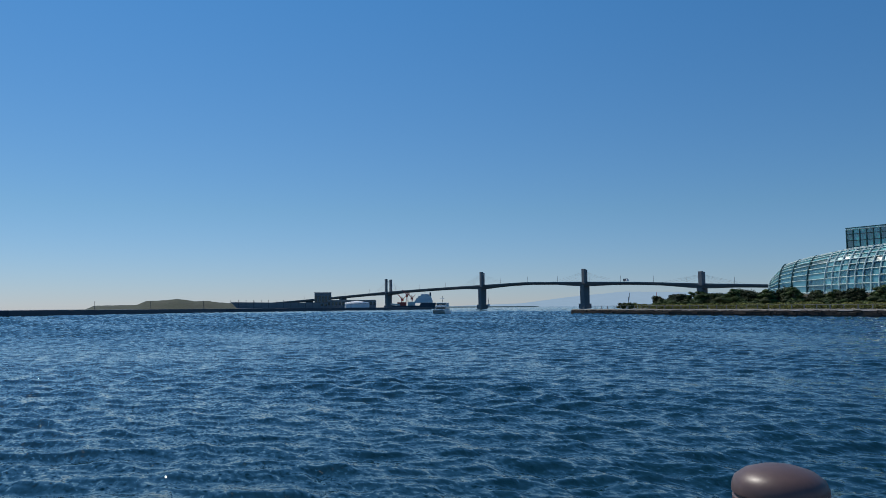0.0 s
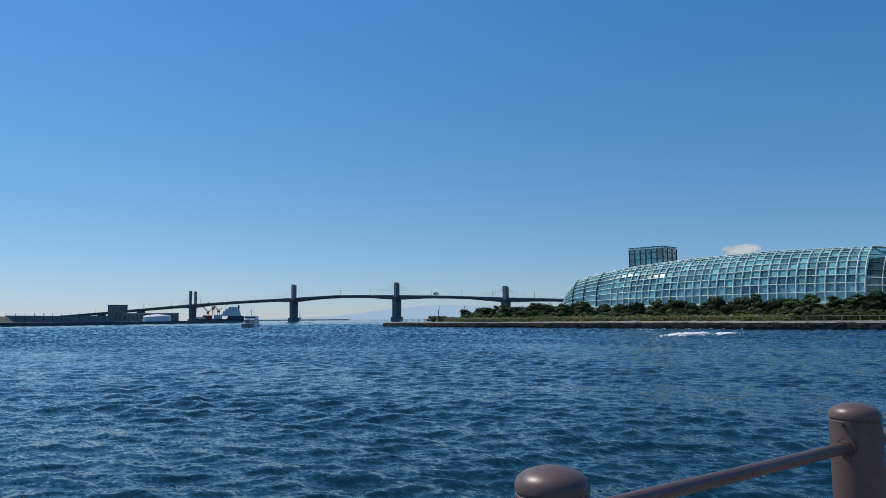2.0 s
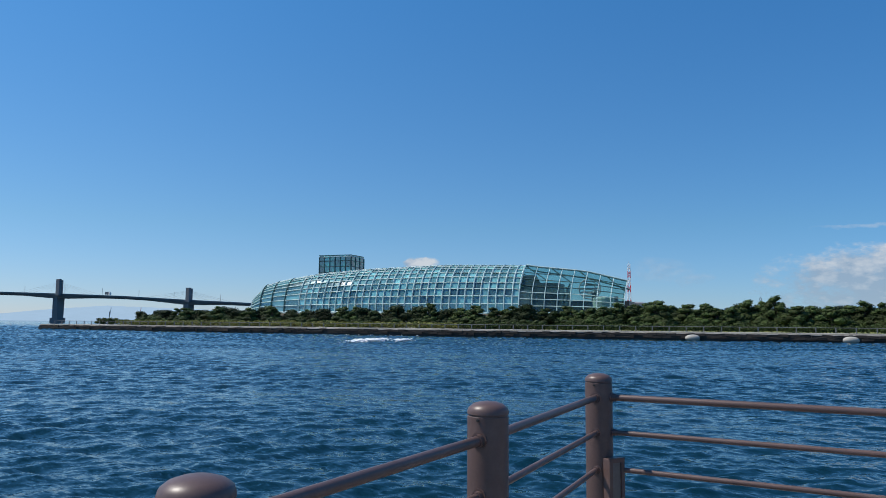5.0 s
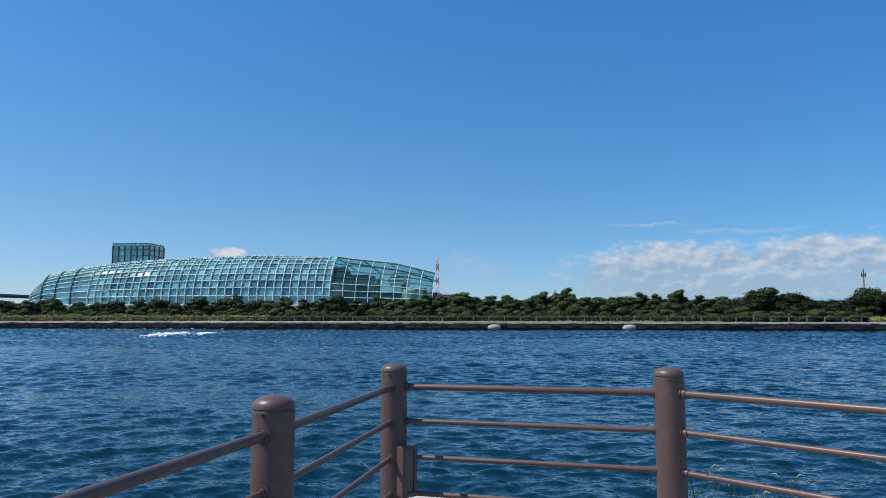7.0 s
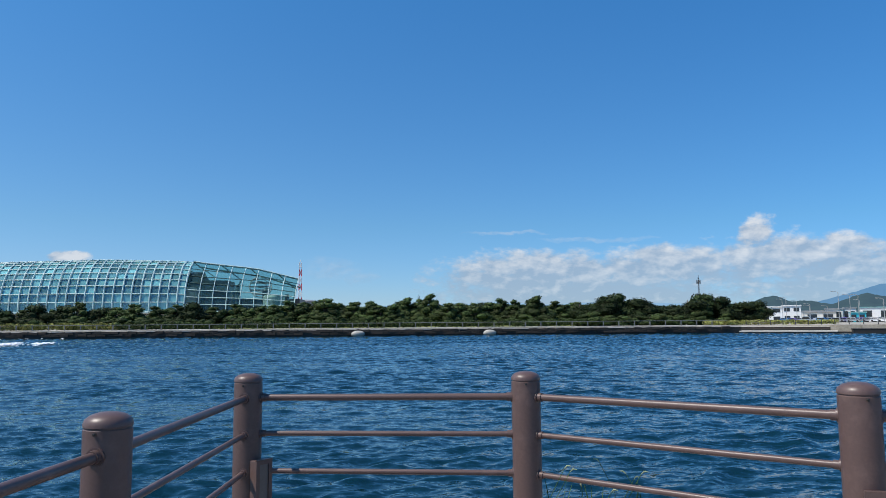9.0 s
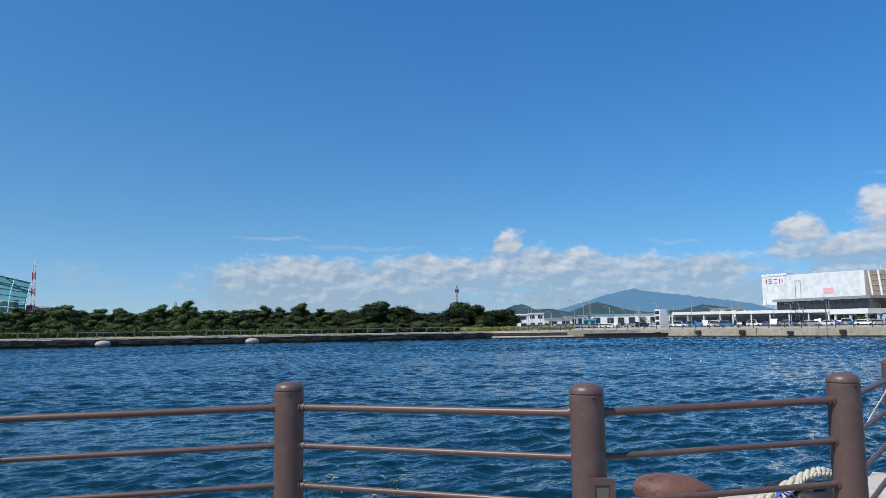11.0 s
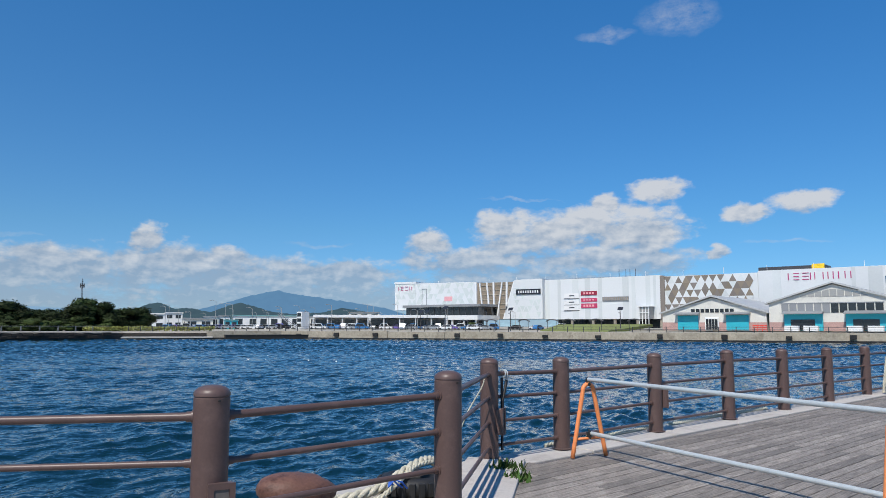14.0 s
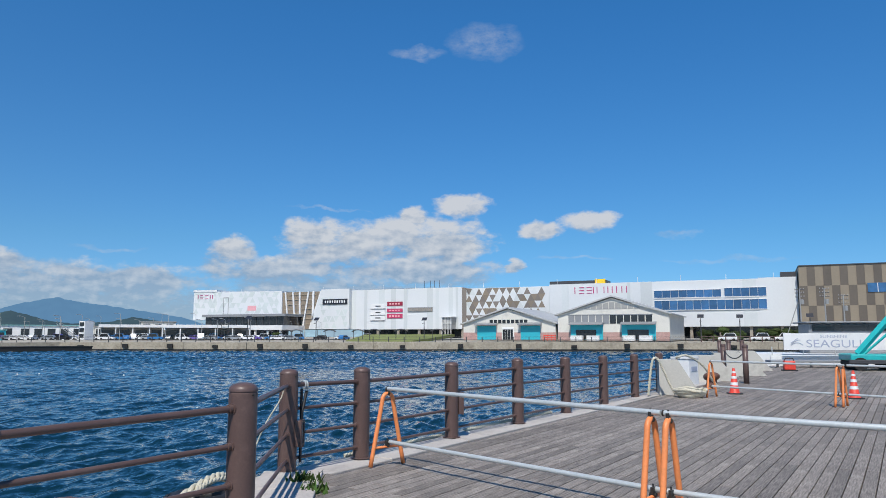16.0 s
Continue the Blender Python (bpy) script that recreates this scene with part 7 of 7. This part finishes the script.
for (x, y), h in (((165, -7.9), 11.0), ((165, -12.4), 11.0), ((165, -15.7), 9.6)):
    sp = thing("utility_pole", "grey concrete utility pole with cross arms by the quay", "utility pole", (x, y, 0.3), group="utility poles")
    part("pole", tb([(0, 0, 0), (0, 0, h)], [0.17, 0.11], 8), LENS, sp)
    if h > 10 and y > -10:
        part("stay", tb([(0.5, 3.2, 0), (0, 0.3, h - 2.5)], 0.09, 6), LENS, sp)
    for z in (h - 1.7, h - 0.9, h - 0.2):
        part("cross_arm", tb([(0, -0.9, z), (0, 0.9, z)], 0.07, 6), DGREY, sp)
        for q in (-0.8, -0.3, 0.3, 0.8):
            part("insulator", lathe([(0, 0), (0.07, 0.02), (0.07, 0.2), (0, 0.24)], 8, (0, q, z + 0.05)), LENS, sp)
    part("transformer", lathe([(0, h - 3.2), (0.32, h - 3.2), (0.32, h - 2.3), (0, h - 2.2)], 12, (0.0, -0.42, 0)), LENS, sp)

# white locker by the concrete blocks
lk = thing("white_locker", "small white equipment box beside the concrete block", "box", (26.2, 1.5, -0.02), -20)
part("body", bx((-0.35, -0.3, 0), (0.35, 0.3, 0.85), 0.02), WHITE, lk)
part("lid", bx((-0.38, -0.33, 0.85), (0.38, 0.33, 0.92), 0.01), WHITE, lk)
part("label_bar", bx((-0.2, -0.312, 0.45), (0.2, -0.3, 0.6)), NAVY, lk)


# ---------------------------------------------------------------- clouds
def clouds():
    """A far ring of sky with drifting cumulus; its coordinates are bearing and height in degrees."""
    lumps = [(11.9, 3.55, 9.0, 2.2), (22.4, 4.2, 6.7, 1.8), (31, 4.2, 8.1, 1.8), (41.8, 4.1, 6.7, 1.4), (28.4, 6.5, 1.2, 1.2), (30.6, 5.2, 2.7, 1.3), (34.2, 5.2, 2.0, 1.2),
             (49.6, 6.6, 2.0, 1.3), (55.9, 8.0, 2.9, 1.4), (59.5, 7.2, 4.0, 1.8), (66.3, 7.3, 4.0, 2.4), (67.6, 10.4, 2.5, 1.0), (63.7, 9.5, 1.2, 0.8), (53.2, 5.1, 6.3, 1.2),
             (64.3, 5.2, 7.2, 1.2), (-22.7, 4.8, 1.35, 0.45), (77.8, 8.95, 2.5, 0.9), (73.8, 8.4, 1.9, 0.9), (72, 5.7, 0.9, 0.45)]
    lumps += [(62, 8.0, 4.4, 1.5), (57.5, 6.6, 4.5, 1.4), (16, 2.2, 13, 2.9), (38, 2.2, 14, 3.0), (58, 2.4, 13, 2.8), (72, 2.0, 9, 1.6)]
    wisps = [(-4.1, 4.3, 2.4, 1.1), (-1.6, 3.6, 1.5, 0.7), (10, 7.0, 4.0, 0.2), (17, 6.4, 5.0, 0.25), (69.6, 22.9, 3.4, 1.5), (64, 22.1, 2.5, 0.55), (84.3, 7.7, 1.8, 0.3), (76.6, 6.2, 3.2, 0.2), (87.4, 5.65, 5.4, 0.22), (40.9, 6.3, 2.9, 0.22), (56.8, 9.95, 3.6, 0.16)]
    R = 4650.0
    bs = np.linspace(-40, 110, 151)
    es = np.linspace(0.0, 27, 28)
    vs, fs, uv = [], [], []
    for b in bs:
        for e in es:
            vs.append((R * math.sin(radians(b)), R * math.cos(radians(b)), R * math.tan(radians(e))))
            uv.append((b, e))
    ne = len(es)
    for i in range(len(bs) - 1):
        for k in range(ne - 1):
            q = i * ne + k
            fs.append((q, q + ne, q + ne + 1, q + 1))
    m, t, n, l, p = nodes("cloud_layer")
    n.remove(p)

    def M(op, a, b=None, c=None):
        nd = n.new("ShaderNodeMath")
        nd.operation = op
        for i, v in enumerate((a, b, c)):
            if v is None:
                continue
            if isinstance(v, (int, float)):
                nd.inputs[i].default_value = v
            else:
                l.new(v, nd.inputs[i])
        return nd.outputs[0]

    um = n.new("ShaderNodeUVMap")
    um.uv_map = "sky"

    def fbm(scale, detail, off=(0, 0, 0), rough=0.55):
        mp, nz = n.new("ShaderNodeMapping"), n.new("ShaderNodeTexNoise")
        mp.inputs["Location"].default_value = off
        mp.inputs["Scale"].default_value = (0.85, 1.5, 1)
        l.new(um.outputs[0], mp.inputs[0]), l.new(mp.outputs[0], nz.inputs[0])
        nz.inputs["Scale"].default_value, nz.inputs["Detail"].default_value, nz.inputs["Roughness"].default_value = scale, detail, rough
        return nz

    warp = fbm(0.5, 7)
    add = n.new("ShaderNodeVectorMath")
    add.operation = "MULTIPLY_ADD"
    l.new(warp.outputs["Color"], add.inputs[0])
    add.inputs[1].default_value, add.inputs[2].default_value = (2.6, 1.6, 0), (-1.3, -0.8, 0)
    pos = n.new("ShaderNodeVectorMath")
    l.new(um.outputs[0], pos.inputs[0]), l.new(add.outputs[0], pos.inputs[1])
    sep = n.new("ShaderNodeSeparateXYZ")
    l.new(pos.outputs[0], sep.inputs[0])

    def field(lst, up=0.0):
        best = None
        for cx, cy, rx, ry in lst:
            dx, dy = M("MULTIPLY", M("SUBTRACT", sep.outputs[0], cx), 1 / rx), M("MULTIPLY", M("SUBTRACT", sep.outputs[1], cy - up), 1 / ry)
            v = M("SUBTRACT", 1.0, M("ADD", M("MULTIPLY", dx, dx), M("MULTIPLY", dy, dy)))
            best = v if best is None else M("SMOOTH_MAX", best, v, 0.25)
        return best

    f = field(lumps)
    detail, shade = fbm(0.62, 9, rough=0.54), fbm(0.62, 9, (0.3, -0.5, 0), 0.54)
    dens = M("ADD", M("MULTIPLY_ADD", f, 1.6, 0.22), M("MULTIPLY", M("SUBTRACT", detail.outputs[0], 0.5), 3.0))
    crisp = fbm(2.4, 6, (4, 7, 0), 0.6)
    dens = M("MULTIPLY_ADD", M("SUBTRACT", crisp.outputs[0], 0.5), 1.0, dens)
    mask = n.new("ShaderNodeMapRange")
    mask.interpolation_type = "SMOOTHSTEP"
    mask.inputs["From Min"].default_value, mask.inputs["From Max"].default_value = 0.0, 1.45
    mask.inputs["To Max"].default_value = 0.9
    l.new(dens, mask.inputs[0])
    w = M("MULTIPLY", M("MAXIMUM", field(wisps), 0.0), M("MULTIPLY", M("MAXIMUM", M("SUBTRACT", fbm(0.9, 8, (9, 3, 0), 0.7).outputs[0], 0.3), 0.0), 0.9))
    low = n.new("ShaderNodeMapRange")
    low.inputs["From Min"].default_value, low.inputs["From Max"].default_value = 2.0, 6.8
    low.inputs["To Min"].default_value, low.inputs["To Max"].default_value = 0.72, 0.97
    l.new(sep.outputs[1], low.inputs[0])
    alpha = M("MINIMUM", M("MAXIMUM", M("MULTIPLY", mask.outputs[0], low.outputs[0]), w), 0.95)
    # lit crowns, grey-blue bellies
    lit = M("ADD", M("MULTIPLY", M("SUBTRACT", detail.outputs[0], shade.outputs[0]), 1.9), 0.42)
    lit = M("MULTIPLY_ADD", M("SUBTRACT", crisp.outputs[0], 0.5), 0.3, lit)
    lift_ = M("MULTIPLY", M("SUBTRACT", sep.outputs[1], 5.7), 0.10)
    lit = M("ADD", lit, lift_)
    lit = M("ADD", lit, M("MULTIPLY", M("MINIMUM", M("MAXIMUM", M("SUBTRACT", f, field(lumps, 0.35)), -0.5), 0.5), 0.55))
    ramp = n.new("ShaderNodeValToRGB")
    ramp.color_ramp.elements[0].position, ramp.color_ramp.elements[0].color = 0.10, (0.40, 0.50, 0.64, 1)
    ramp.color_ramp.elements[1].position, ramp.color_ramp.elements[1].color = 0.85, (0.88, 0.89, 0.91, 1)
    l.new(lit, ramp.inputs[0])
    em, tr, mix = n.new("ShaderNodeEmission"), n.new("ShaderNodeBsdfTransparent"), n.new("ShaderNodeMixShader")
    l.new(ramp.outputs[0], em.inputs[0])
    em.inputs[1].default_value = 0.72
    l.new(alpha, mix.inputs[0]), l.new(tr.outputs[0], mix.inputs[1]), l.new(em.outputs[0], mix.inputs[2])
    l.new(mix.outputs[0], n["Material Output"].inputs[0])
    ob = raw("backdrop_clouds", vs, fs, m)
    lay = ob.data.uv_layers.new(name="sky")
    idx = np.empty(len(ob.data.loops), dtype=np.int32)
    ob.data.loops.foreach_get("vertex_index", idx)
    lay.data.foreach_set("uv", np.array(uv, dtype=np.float32)[idx].ravel())
    tagged(ob, "white cumulus clouds low over the far land", "clouds", kind="structure")


clouds()
deck()
